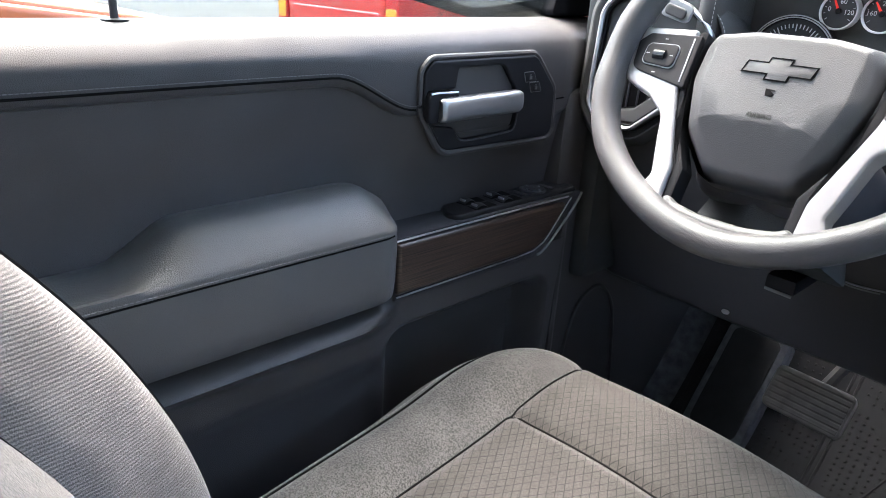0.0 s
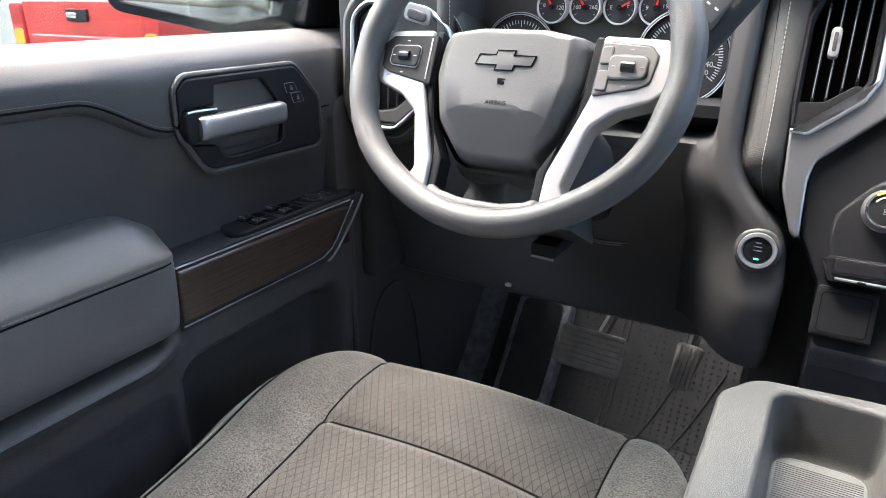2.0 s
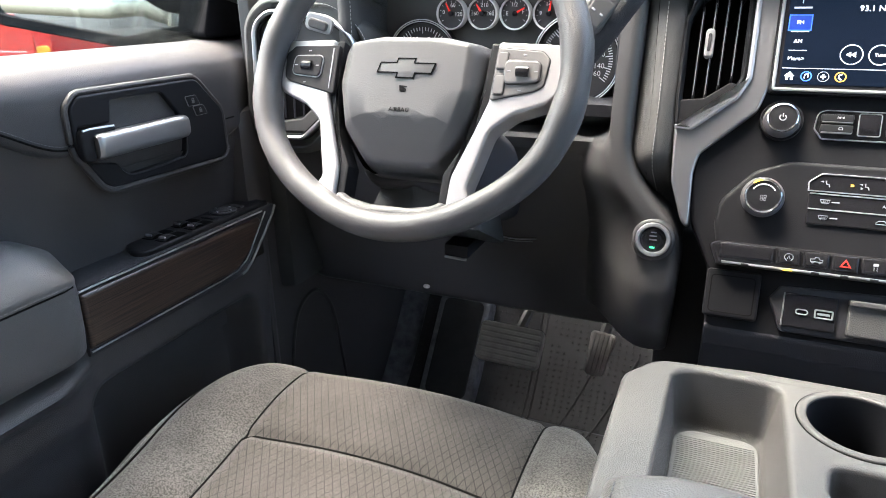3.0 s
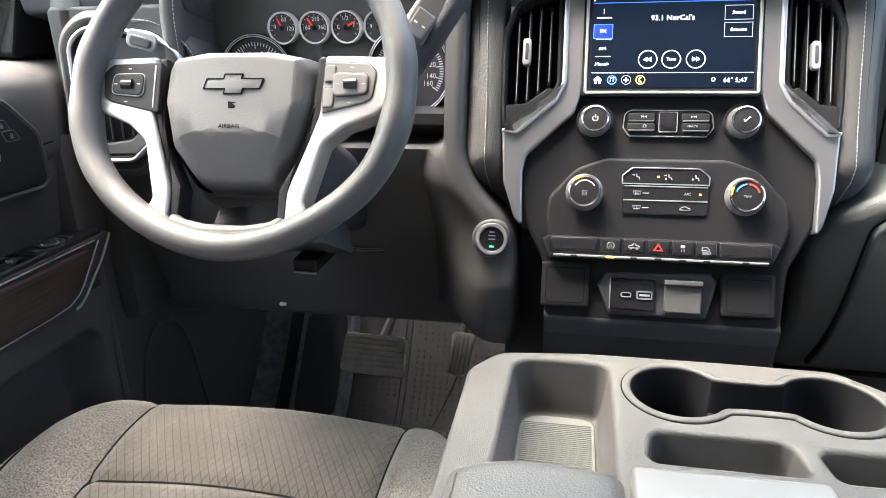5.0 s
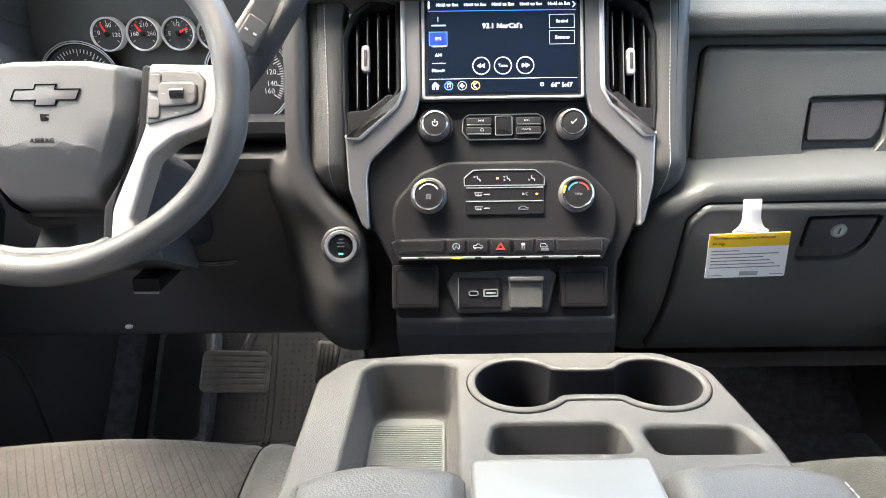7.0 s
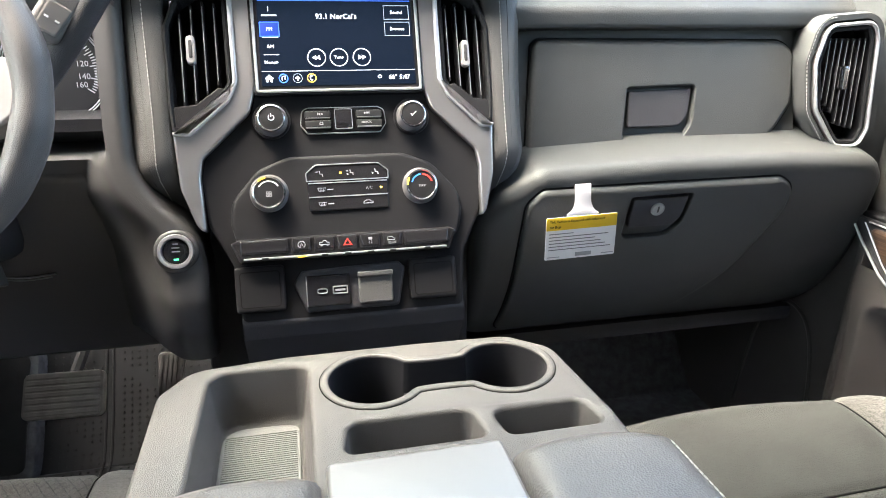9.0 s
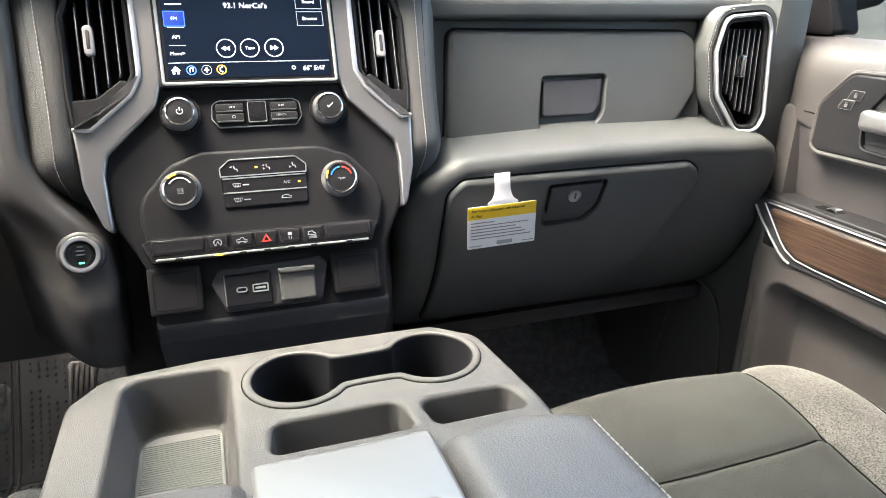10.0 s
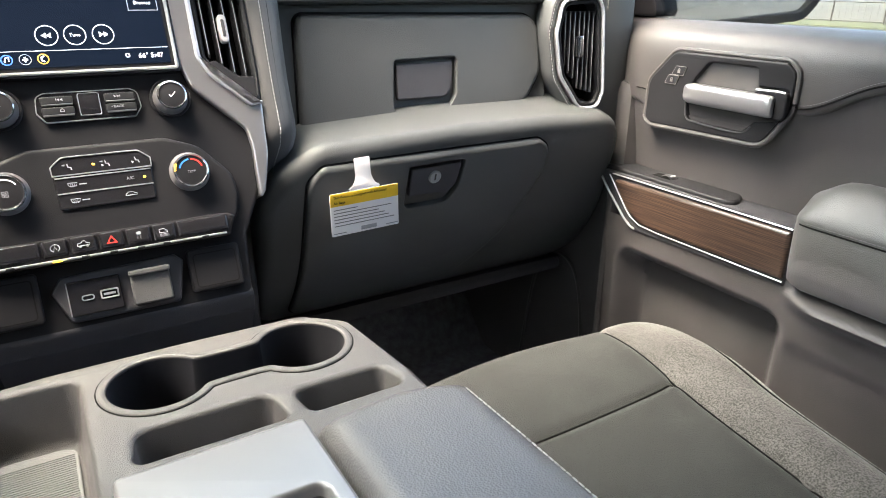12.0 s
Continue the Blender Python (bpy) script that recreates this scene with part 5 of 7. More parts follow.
# audio button row
AS = CS @ Matrix.Translation((0.0006, -0.0014, 0.0)) @ Matrix.Diagonal((0.92, 0.84, 1.0, 1.0))
row = fillet(both([(0.046, -0.020, 0.004), (0.054, -0.008, 0.006), (0.052, 0.012, 0.008), (0.044, 0.016, 0.006)]), 0.004)
ar = part("audio_panel", plate(row, AS, 0.0025, 0.0015, -0.002), M_GLOSS, stack, "black audio button panel")
for x0, x1, tag in ((-0.0485, -0.016, "left"), (0.016, 0.0485, "right")):
    for z0, z1 in ((-0.0125, -0.0025), (0.0005, 0.0105)):
        b = part("audio_button", plate(box2(x0, z0, x1, z1, 0.002), AS, 0.0075, 0.0015, 0.0), M_HARD, ar, "small black audio button")
        part("button_edge", plate(box2(x0 + 0.001, z0 - 0.0003, x1 - 0.001, z0 + 0.0009), AS, 0.0072, 0.0003, 0.0), M_DIMSILVER, b)
        cx, cz = (x0 + x1) / 2 + (0.004 if x0 < 0 else -0.004), (z0 + z1) / 2 + 0.0004
        if z0 > 0:
            icon = bmesh.new()
            sgn = -1 if x0 < 0 else 1
            for dx in (-0.0022, 0.0010):
                plate([(cx + sgn * dx, cz - 0.0016), (cx + sgn * (dx + 0.0028), cz), (cx + sgn * dx, cz + 0.0016)], AS, 0.0079, 0.0001, 0.006, bm=icon)
            plate(box2(cx + sgn * 0.0042 - 0.0003, cz - 0.0017, cx + sgn * 0.0042 + 0.0003, cz + 0.0017), AS, 0.0079, 0.0001, 0.006, bm=icon)
            part("button_mark", icon, M_PRINT, b)
        elif x0 < 0:
            part("button_mark", rim([(cx - 0.0022, cz - 0.0020), (cx + 0.0022, cz - 0.0020), (cx + 0.0022, cz + 0.0006), (cx, cz + 0.0024), (cx - 0.0022, cz + 0.0006)], 0.0007, AS, 0.0079, 0.0001, 0.006), M_PRINT, b)
        else:
            letters("print", "<BACK", 0.0042, AS @ Matrix.Translation((cx, cz, 0.0076)), M_PRINT, b)
part("panel_edge", rim(inset(ccw(row), -0.0004), 0.0012, AS, 0.0036, 0.0004, 0.0), M_SATIN, ar, "thin silver outline")
sq = part("sensor_square", plate(box2(-0.0105, -0.014, 0.0105, 0.0125, 0.002), AS, 0.0050, 0.001, 0.0), M_GLOSS, ar)
part("square_edge", rim(box2(-0.0112, -0.0147, 0.0112, 0.0132, 0.0025), 0.0009, AS, 0.0054, 0.0003, 0.002), M_DIMSILVER, sq)
# climate buttons
HS = CS @ Matrix.Translation((0.0, -0.0030, 0.0))
cb = fillet([(-0.046, -0.106, 0.003), (0.046, -0.106, 0.003), (0.047, -0.062, 0.003), (0.036, -0.053, 0.006), (-0.036, -0.053, 0.006), (-0.047, -0.062, 0.003)], 0.003)
cp = part("climate_buttons", plate(cb, HS, 0.0085, 0.0015, 0.0), M_GLOSS, stack, "black climate button block")
part("button_edge", rim(fillet([(-0.0475, -0.0715, 0.001), (0.0475, -0.0715, 0.001), (0.0480, -0.0615, 0.003), (0.0365, -0.052, 0.006), (-0.0365, -0.052, 0.006), (-0.0480, -0.0615, 0.003)], 0.003), 0.0011, HS, 0.0094, 0.0003, 0.006), M_SATIN, cp)
for z in (-0.0735, -0.0895):
    part("button_gap", plate(box2(-0.0455, z - 0.0007, 0.0455, z + 0.0007), HS, 0.0091, 0.0002, 0.007), M_SATIN if z > -0.08 else M_DIMSILVER, cp)
for x, z, kind in ((-0.031, -0.0625, "face"), (0.004, -0.0625, "both"), (0.033, -0.0625, "feet"), (-0.030, -0.0815, "screen"), (-0.030, -0.098, "screen"), (0.022, -0.098, "car")):
    icon = bmesh.new()
    if kind == "screen":
        tube([HS @ Vector((x + a, z + c, 0.0088)) for a, c in ((-0.0050, 0.0022), (0.0040, 0.0022), (0.0028, -0.0012), (-0.0038, -0.0012), (-0.0050, 0.0022))], 0.0005, 5, bm=icon)
        for n in (-1, 0, 1):
            tube([HS @ Vector((x - 0.0005 + n * 0.0018, z - 0.0024, 0.0088)), HS @ Vector((x - 0.0005 + n * 0.0018, z + 0.0014, 0.0088))], 0.0003, 4, bm=icon)
        plate(box2(x + 0.0055, z - 0.0004, x + 0.0125, z + 0.0008), HS, 0.0089, 0.0001, 0.007, bm=icon)
    elif kind == "car":
        tube([HS @ Vector((x + a, z + c, 0.0088)) for a, c in ((-0.0055, -0.0014), (-0.0050, 0.0006), (-0.0022, 0.0022), (0.0018, 0.0022), (0.0034, 0.0006), (0.0056, 0.0002), (0.0056, -0.0014), (-0.0055, -0.0014))], 0.0005, 5, bm=icon)
    else:
        # a seat and its airflow arrows
        tube([HS @ Vector((x + a, z + c, 0.0088)) for a, c in ((-0.0010, 0.0030), (-0.0004, -0.0004), (0.0022, -0.0008), (0.0026, -0.0034))], 0.0007, 5, bm=icon)
        if kind != "feet":
            plate([(x - 0.0062, z + 0.0018), (x - 0.0030, z + 0.0028), (x - 0.0030, z + 0.0008)], HS, 0.0089, 0.0001, 0.007, bm=icon)
        if kind != "face":
            plate([(x - 0.0044, z - 0.0034), (x - 0.0020, z - 0.0022), (x - 0.0048, z - 0.0006)], HS, 0.0089, 0.0001, 0.007, bm=icon)
    part("button_mark", icon, M_PRINT, cp)
letters("print", "A/C", 0.0046, HS @ Matrix.Translation((0.024, -0.0815, 0.0086)), M_PRINT, cp)
for x, z in ((-0.008, -0.0625), (0.038, -0.0815)):
    part("button_lamp", plate(box2(x - 0.0013, z - 0.0010, x + 0.0013, z + 0.0010), HS, 0.0092, 0.0002, 0.007), M_AMBER, cp)
# toggle switch bar
BS = CS @ Matrix.Translation((-0.0062, 0.0075, -0.003)) @ Matrix.Diagonal((0.967, 1.0, 1.0, 1.0))
bar = thing("switch_bar", (0.0035, -0.06, 0.60), "row of black toggle switches with a bright lower edge", "switch row")
tb = fillet([(-0.134, -0.1475, 0.003), (-0.124, -0.143, 0.003), (0.124, -0.143, 0.003), (0.134, -0.1475, 0.003), (0.124, -0.170, 0.004), (-0.124, -0.170, 0.004)], 0.003)
part("carrier", plate(tb, BS, 0.018, 0.003, -0.002), M_GLOSS, bar, "gloss black carrier")
part("bright_edge", plate(box2(-0.119, -0.1674, 0.119, -0.1650, 0.0010), BS, 0.0228, 0.0010, 0.0), M_SATIN, bar, "bright satin lower edge")
xs = [-0.124, -0.066, -0.0405, -0.0135, 0.0135, 0.0405, 0.066, 0.124]
for k in range(7):
    x0, x1 = xs[k] + 0.0012, xs[k + 1] - 0.0012
    b = part("toggle", plate(box2(x0, -0.162, x1, -0.1455, 0.0015), BS, 0.0215, 0.003, 0.0), M_GLOSS, bar, "black toggle switch")
    part("toggle_lip", plate(box2((x0 + x1) / 2 - 0.0040, -0.1682, (x0 + x1) / 2 + 0.0040, -0.1654, 0.001), BS, 0.0233, 0.0010, 0.0), M_HARD, b, "small dark switch lip")
    cx = (x0 + x1) / 2
    if k == 3:
        part("hazard_mark", rim([(cx - 0.0055, -0.1575), (cx + 0.0055, -0.1575), (cx, -0.1490)], 0.0013, BS, 0.0222, 0.0001, 0.020), M_RED, b, "red warning triangle")
    elif 1 <= k <= 5:
        zc = -0.1535
        icon = bmesh.new()
        if k == 1:      # a ring with an open side
            tube([BS @ Vector((cx + 0.0042 * math.cos(radians(q)), zc + 0.0036 * math.sin(radians(q)), 0.0218)) for q in span(-60, 250, 14)], 0.0005, 5, bm=icon)
            tube([BS @ Vector((cx - 0.0014, zc - 0.0018, 0.0218)), BS @ Vector((cx, zc + 0.0018, 0.0218)), BS @ Vector((cx + 0.0014, zc - 0.0018, 0.0218))], 0.0004, 5, bm=icon)
        elif k == 2:    # a small truck seen from the side
            tube([BS @ Vector((cx + x, zc + z, 0.0218)) for x, z in ((-0.0058, -0.0016), (-0.0056, 0.0008), (-0.0022, 0.0012), (-0.0008, 0.0030), (0.0018, 0.0028), (0.0026, 0.0010), (0.0058, 0.0004), (0.0058, -0.0018), (-0.0058, -0.0016))], 0.0005, 5, bm=icon)
            for x in (-0.0034, 0.0034):
                plate(circle(0.0013, 10, cx + x, zc - 0.0022), BS, 0.0222, 0.0001, 0.020, bm=icon)
        elif k == 4:    # a car over two wavy lines
            plate(box2(cx - 0.0024, zc + 0.0004, cx + 0.0024, zc + 0.0036, 0.001), BS, 0.0221, 0.0001, 0.020, bm=icon)
            for x in (-0.0014, 0.0014):
                tube([BS @ Vector((cx + x + (0.0005 if n % 2 else -0.0005), zc - 0.0004 - 0.0012 * n, 0.0218)) for n in range(4)], 0.0004, 5, bm=icon)
        else:           # a truck with distance arcs
            tube([BS @ Vector((cx + x, zc + z, 0.0218)) for x, z in ((-0.0055, -0.0014), (-0.0052, 0.0022), (0.0000, 0.0026), (0.0012, 0.0008), (0.0030, 0.0002), (0.0030, -0.0016), (-0.0055, -0.0014))], 0.0005, 5, bm=icon)
            for n in (1, 2, 3):
                plate(box2(cx - 0.0050, zc - 0.0022 - 0.0011 * n, cx + 0.0045, zc - 0.0018 - 0.0011 * n), BS, 0.0221, 0.0001, 0.020, bm=icon)
        part("toggle_mark", icon, M_PRINT, b)
    if k == 1:
        part("toggle_lamp", plate(box2(cx - 0.0045, -0.1678, cx + 0.0045, -0.1656), BS, 0.0244, 0.0003, 0.020), M_AMBER, b, "lit amber lamp")
# lower panels and sockets
for x0, x1, z0, z1 in ((-0.1335, -0.0790, -0.2185, -0.1665), (0.0640, 0.1205, -0.2190, -0.1705)):
    part("panel_gap", rim(box2(x0 + 0.005, z0 + 0.005, x1 - 0.005, z1 - 0.006, 0.004), 0.0012, CS, 0.0083, 0.0001, 0.005), M_SEAM, stack)
part("lower_panel", plate(box2(-0.1335, -0.2185, -0.0790, -0.1665, 0.004), CS, 0.008, 0.003, -0.002), M_HARD, stack, "blank black cover panel")
part("lower_panel", plate(box2(0.0640, -0.2190, 0.1205, -0.1705, 0.004), CS, 0.008, 0.003, -0.002), M_HARD, stack, "blank black cover panel")
cen = fillet([(-0.070, -0.190, 0.004), (-0.060, -0.176, 0.004), (0.052, -0.172, 0.004), (0.060, -0.180, 0.004), (0.050, -0.224, 0.006), (-0.056, -0.224, 0.006)], 0.004)
sp = part("socket_panel", plate(cen, CS, 0.006, 0.003, -0.002), M_SOFT, stack, "black panel with charging sockets")
us = part("usb_plate", plate(box2(-0.0555, -0.2175, -0.006, -0.182, 0.002), CS, 0.0085, 0.0012, 0.0), M_GLOSS, sp, "gloss black socket plate")
part("plate_edge", plate(box2(-0.0562, -0.217, -0.0550, -0.1825), CS, 0.0092, 0.0003, 0.0), M_DIMSILVER, us)
part("usb_c_port", rim(box2(-0.0440, -0.2035, -0.0320, -0.1975, 0.0028), 0.0012, CS, 0.0096, 0.0004, 0.006), M_DIMSILVER, us, "small metal charging port")
part("usb_a_port", rim(box2(-0.0265, -0.2050, -0.0090, -0.1955, 0.0015), 0.0016, CS, 0.0096, 0.0004, 0.006), M_DIMSILVER, us, "metal charging port")
part("port_tongue", plate(box2(-0.0235, -0.2015, -0.0120, -0.1990), CS, 0.0090, 0.0003, 0.006), M_PRINT, us)
cap = part("socket_cap", plate(box2(0.0035, -0.2185, 0.0425, -0.186, 0.003), CS, 0.0145, 0.002, 0.0), M_PADVINYL, sp, "grey square socket cap")
part("cap_lip", plate(box2(0.0028, -0.1875, 0.0435, -0.1815, 0.002), CS, 0.0175, 0.0015, 0.0), M_PADVINYL, cap)

part("stack_flank", plate(fillet([(-0.182, 0.20), (0.166, 0.20), (0.166, 0.60, 0.02), (-0.182, 0.60, 0.02)], 0.02), F0, -0.010, 0.012, -0.30), M_SOFT, stack, "black stack body running down to the tunnel", 50)
part("lower_face", prism(fillet([(-0.0905, 0.530), (-0.088, 0.505), (0.02, 0.33), (0.14, 0.30), (0.06, 0.56)], 0.01), -0.1255, 0.1325), M_SOFT, stack, "black lower stack cover")

# touch screen
scr = thing("touch_screen", (0.0035, 0.01, 0.775), "lit touch screen showing the radio page in the dash", "screen")
part("surround", plate(fillet([(-0.098, 0.026), (0.098, 0.026), (0.099, 0.170), (-0.099, 0.170)], 0.004), CS, 0.0105, 0.002, -0.002), M_GLOSS, scr, "gloss black screen surround")
part("bright_edge", rim(fillet([(-0.0955, 0.0285), (0.0955, 0.0285), (0.0960, 0.168), (-0.0960, 0.168)], 0.004), 0.0035, CS, 0.0125, 0.001, 0.008), M_DIMSILVER, scr, "satin silver edge")
part("display", plate(box2(-0.0885, 0.036, 0.0885, 0.158, 0.001), CS, 0.0112, 0.0003, 0.008), M_DISPLAY, scr, "dark blue lit display")
T = CS @ Matrix.Translation((0, 0, 0.0114))


def on_screen(name, body, x, y, size, mat=None, align="CENTER"):
    letters(name, body, size, T @ Matrix.Translation((x, y, 0)), mat or M_GLOWTEXT, scr, align)


def screen_bar(name, x0, y0, x1, y1, mat=None, r=0.0):
    part(name, plate(box2(x0, y0, x1, y1, r), T, 0.0005, 0.0001), mat or M_GLOWTEXT, scr)


for k in range(5):
    on_screen("tile_text", "Hold to Set", -0.0655 + 0.0332 * k, 0.1415, 0.0056)
screen_bar("tile_rule", -0.0875, 0.1338, 0.0875, 0.1345, M_GLOWBLUE)
part("tile_arrow", plate([(0.083, 0.144), (0.0862, 0.1405), (0.083, 0.137), (0.0838, 0.137), (0.0870, 0.1405), (0.0838, 0.144)], T, 0.0005, 0.0001), M_GLOWTEXT, scr)
on_screen("station_text", "93.1 NorCal's", 0.0, 0.1155, 0.0084)
for body, y in (("Sound", 0.1205), ("Browse", 0.1010)):
    on_screen("button_text", body, 0.0705, y, 0.0056)
    part("button_frame", rim(box2(0.0555, y - 0.0083, 0.0855, y + 0.0083), 0.0006, T, 0.0005, 0.0001), M_GLOWDIM, scr)
part("mode_tile", plate(box2(-0.0865, 0.0932, -0.0659, 0.1088), T, 0.0001, 0.00002, -0.0001), M_GLOWTILE, scr, "lit blue tile")
part("mode_frame", rim(box2(-0.0872, 0.0925, -0.0652, 0.1095), 0.0009, T, 0.0005, 0.0001), M_GLOWBLUE, scr)
for body, y in (("FM", 0.1010), ("AM", 0.0810), ("More>", 0.0628)):
    on_screen("mode_text", body, -0.0762, y, 0.0056)
screen_bar("source_mark", -0.0767, 0.1215, -0.0757, 0.1275, M_GLOWDIM)
screen_bar("tile_edge", -0.0880, 0.1370, -0.0862, 0.1460)
screen_bar("mode_rule", -0.0840, 0.1160, -0.0670, 0.1178, M_GLOWDIM)
screen_bar("mode_rule", -0.0840, 0.0912, -0.0670, 0.0916)
screen_bar("mode_rule", -0.0840, 0.0715, -0.0670, 0.0719)
for x in (-0.0255, 0.0, 0.0265):
    part("round_button", rim(circle(0.0105, 28, x, 0.0680), 0.0008, T, 0.0005, 0.0001), M_GLOWTEXT, scr)
on_screen("button_text", "Tune", 0.0, 0.0680, 0.0050)
for sgn, x in ((-1, -0.0255), (1, 0.0265)):
    for dx in (-0.0025, 0.002):
        part("seek_arrow", plate([(x + sgn * (dx - 0.0015), 0.0652), (x + sgn * (dx + 0.0030), 0.0680), (x + sgn * (dx - 0.0015), 0.0708)], T, 0.0005, 0.0001), M_GLOWTEXT, scr)
screen_bar("rule", -0.0875, 0.0525, 0.0875, 0.0529)
for k, mt in enumerate((M_GLOWTEXT, M_GLOWBLUE, M_GLOWDIM, M_GLOWORANGE)):
    x, y = -0.0800 + 0.0158 * k, 0.0445
    if k == 0:
        part("home_mark", plate([(x - 0.0035, y - 0.0040), (x - 0.0010, y - 0.0040), (x - 0.0010, y - 0.0010), (x + 0.0010, y - 0.0010), (x + 0.0010, y - 0.0040), (x + 0.0035, y - 0.0040), (x + 0.0035, y), (x + 0.0048, y), (x, y + 0.0046), (x - 0.0048, y), (x - 0.0035, y)], T, 0.0005, 0.0001), mt, scr)
        continue
    part("app_button", rim(circle(0.0054, 22, x, y), 0.0011 if k != 2 else 0.0005, T, 0.0005, 0.0001), mt if k != 2 else M_GLOWDIM, scr)
    if k == 1:
        part("app_mark", tube([T @ Vector((x + a, y + c, 0.0004)) for a, c in ((-0.0016, -0.0022), (-0.0012, 0.0022), (0.0020, 0.0026), (0.0016, -0.0016))], 0.0006, 5), M_GLOWTEXT, scr)
    elif k == 2:
        screen_bar("app_mark", x - 0.0026, y - 0.0008, x + 0.0026, y + 0.0008)
        screen_bar("app_mark", x - 0.0008, y - 0.0026, x + 0.0008, y + 0.0026)
    else:
        part("app_mark", tube([T @ Vector((x + a, y + c, 0.0004)) for a, c in ((0.0012, 0.0028), (-0.0014, 0.0016), (-0.0016, -0.0014), (0.0012, -0.0028))], 0.0008, 5), M_GLOWTEXT, scr)
on_screen("clock_text", "66\u00b0 5:47", 0.0690, 0.0440, 0.0074)
part("pin_mark", rim(circle(0.0022, 14, 0.0460, 0.0450), 0.0007, T, 0.0005, 0.0001), M_GLOWTEXT, scr)

# ---- hang tag on the glove box ----
tag = thing("hang_tag", (0.302, -0.05, 0.60), "white and yellow paper notice hanging from the glove box", "tag")
TM = xz(0.2945, -0.0540, 0.600, -2) @ pose(0, 0, 0, 0, 0, 1.5)
strap = fillet([(-0.0115, 0.058), (0.0100, 0.058), (0.0105, 0.034, 0.02), (0.015, 0.024, 0.012), (0.026, 0.018, 0.002), (-0.026, 0.018, 0.002), (-0.015, 0.024, 0.012), (-0.0110, 0.034, 0.02)], 0.001)
sheet_t = part("paper", plate(fillet([(-0.049, -0.0390), (0.0465, -0.0390), (0.0465, 0.018), (-0.049, 0.018)], 0.002), TM, 0.0006, 0.0001), M_WHITE, tag, "white paper notice")
part("strap", plate(strap, TM @ pose(0, 0, 0, -6), 0.0006, 0.0001), M_WHITE, tag, "white paper hook")
part("yellow_band", plate(box2(-0.0488, 0.001, 0.0463, 0.0178, 0.0012), TM, 0.0009, 0.0001, 0.0004), M_YELLOW, sheet_t, "yellow heading")
letters("heading", "This Vehicle is Equipped with Advanced", 0.0046, TM @ Matrix.Translation((-0.0445, 0.0125, 0.0009)), M_INKSHADE, sheet_t, "LEFT")
letters("heading", "Air Bags", 0.0046, TM @ Matrix.Translation((-0.0445, 0.0055, 0.0009)), M_INKSHADE, sheet_t, "LEFT")
for k in range(6):
    part("print_bar", plate(box2(-0.0445, -0.0046 - 0.0043 * k, (-0.012, 0.036, 0.018, 0.026, 0.032, 0.040)[k], -0.0034 - 0.0043 * k), TM, 0.0009, 0.0001, 0.0004), M_INKGREY, sheet_t)
part("print_bar", plate(box2(-0.008, -0.0365, 0.014, -0.0312), TM, 0.0009, 0.0001, 0.0004), M_PRINT, sheet_t)
for x in (-0.046, 0.028):
    part("print_bar", plate(box2(x, -0.0362, x + 0.017, -0.0350), TM, 0.0009, 0.0001, 0.0004), M_PRINT, sheet_t)

# ---- steering column and wheel ----
WA = radians(26)
WC = Vector((-0.4525, -0.1378, 0.7914))
WM = frame_at(WC, (1, 0, 0), (0, math.sin(WA), math.cos(WA)))
col = thing("steering_column", (-0.4445, 0.05, 0.66), "black steering column shroud with gear lever", "steering column")
part("shroud", plate(fillet([(-0.075, -0.115, 0.03), (0.075, -0.115, 0.03), (0.080, -0.015, 0.03), (-0.080, -0.015, 0.03)], 0.03), WM, -0.055, 0.02, -0.26, 4), M_SOFT, col, "black plastic column shroud", 50)
gable = bmesh.new()
gv = [gable.verts.new(WM @ Vector(p)) for p in ((-0.030, -0.060, -0.070), (0.004, -0.060, -0.050), (0.045, -0.060, -0.075), (-0.080, -0.150, -0.105), (-0.004, -0.150, -0.072), (0.072, -0.150, -0.110), (-0.075, -0.150, -0.22), (0.070, -0.150, -0.22), (-0.03, -0.060, -0.2), (0.045, -0.060, -0.2))]
for q in ((0, 3, 4, 1), (1, 4, 5, 2), (3, 6, 7, 5, 4), (0, 8, 6, 3), (2, 5, 7, 9), (8, 0, 1, 2, 9)):
    gable.faces.new([gv[k] for k in q])
bmesh.ops.bevel(gable, geom=list(gable.edges), offset=0.006, segments=2, affect="EDGES", profile=0.6)
part("lower_cover", gable, M_DASH, col, "grained black lower column cover with a ridge", 40)
part("boot", lathe([(0.055, -0.12), (0.05, -0.07), (0.045, -0.045), (0.040, -0.03)], WM, 32), M_HARD, col)
lv = part("gear_lever", tube(smooth_path([WM @ Vector((0.070, -0.02, -0.090)), WM @ Vector((0.130, 0.01, -0.080)), WM @ Vector((0.172, 0.055, -0.072)), WM @ Vector((0.210, 0.110, -0.062)), WM @ Vector((0.255, 0.185, -0.055))], 6), 0.0145, 12), M_SOFT, col, "black column gear lever")
HG = frame_at(WM @ Vector((0.190, 0.108, -0.052)), (0.80, 0.13, -0.58), (0.55, 0.36, 0.75))
part("lever_head", plate(fillet([(-0.017, -0.042), (0.015, -0.042), (0.018, 0.090), (-0.016, 0.090)], 0.008), HG, 0.008, 0.005, -0.018, 3), M_LEATHER, lv, "dark grey gear lever head")
part("shift_button", plate(fillet([(-0.011, -0.035), (0.011, -0.035), (0.012, -0.004), (-0.011, -0.004)], 0.003), HG, 0.009, 0.002, 0.0), M_POD, lv, "small grey plus and minus button")
for x in (-0.005, 0.005):
    part("button_mark", plate(box2(x - 0.002, -0.022, x + 0.002, -0.020), HG, 0.0096, 0.0002, 0.006), M_WHITE, lv)

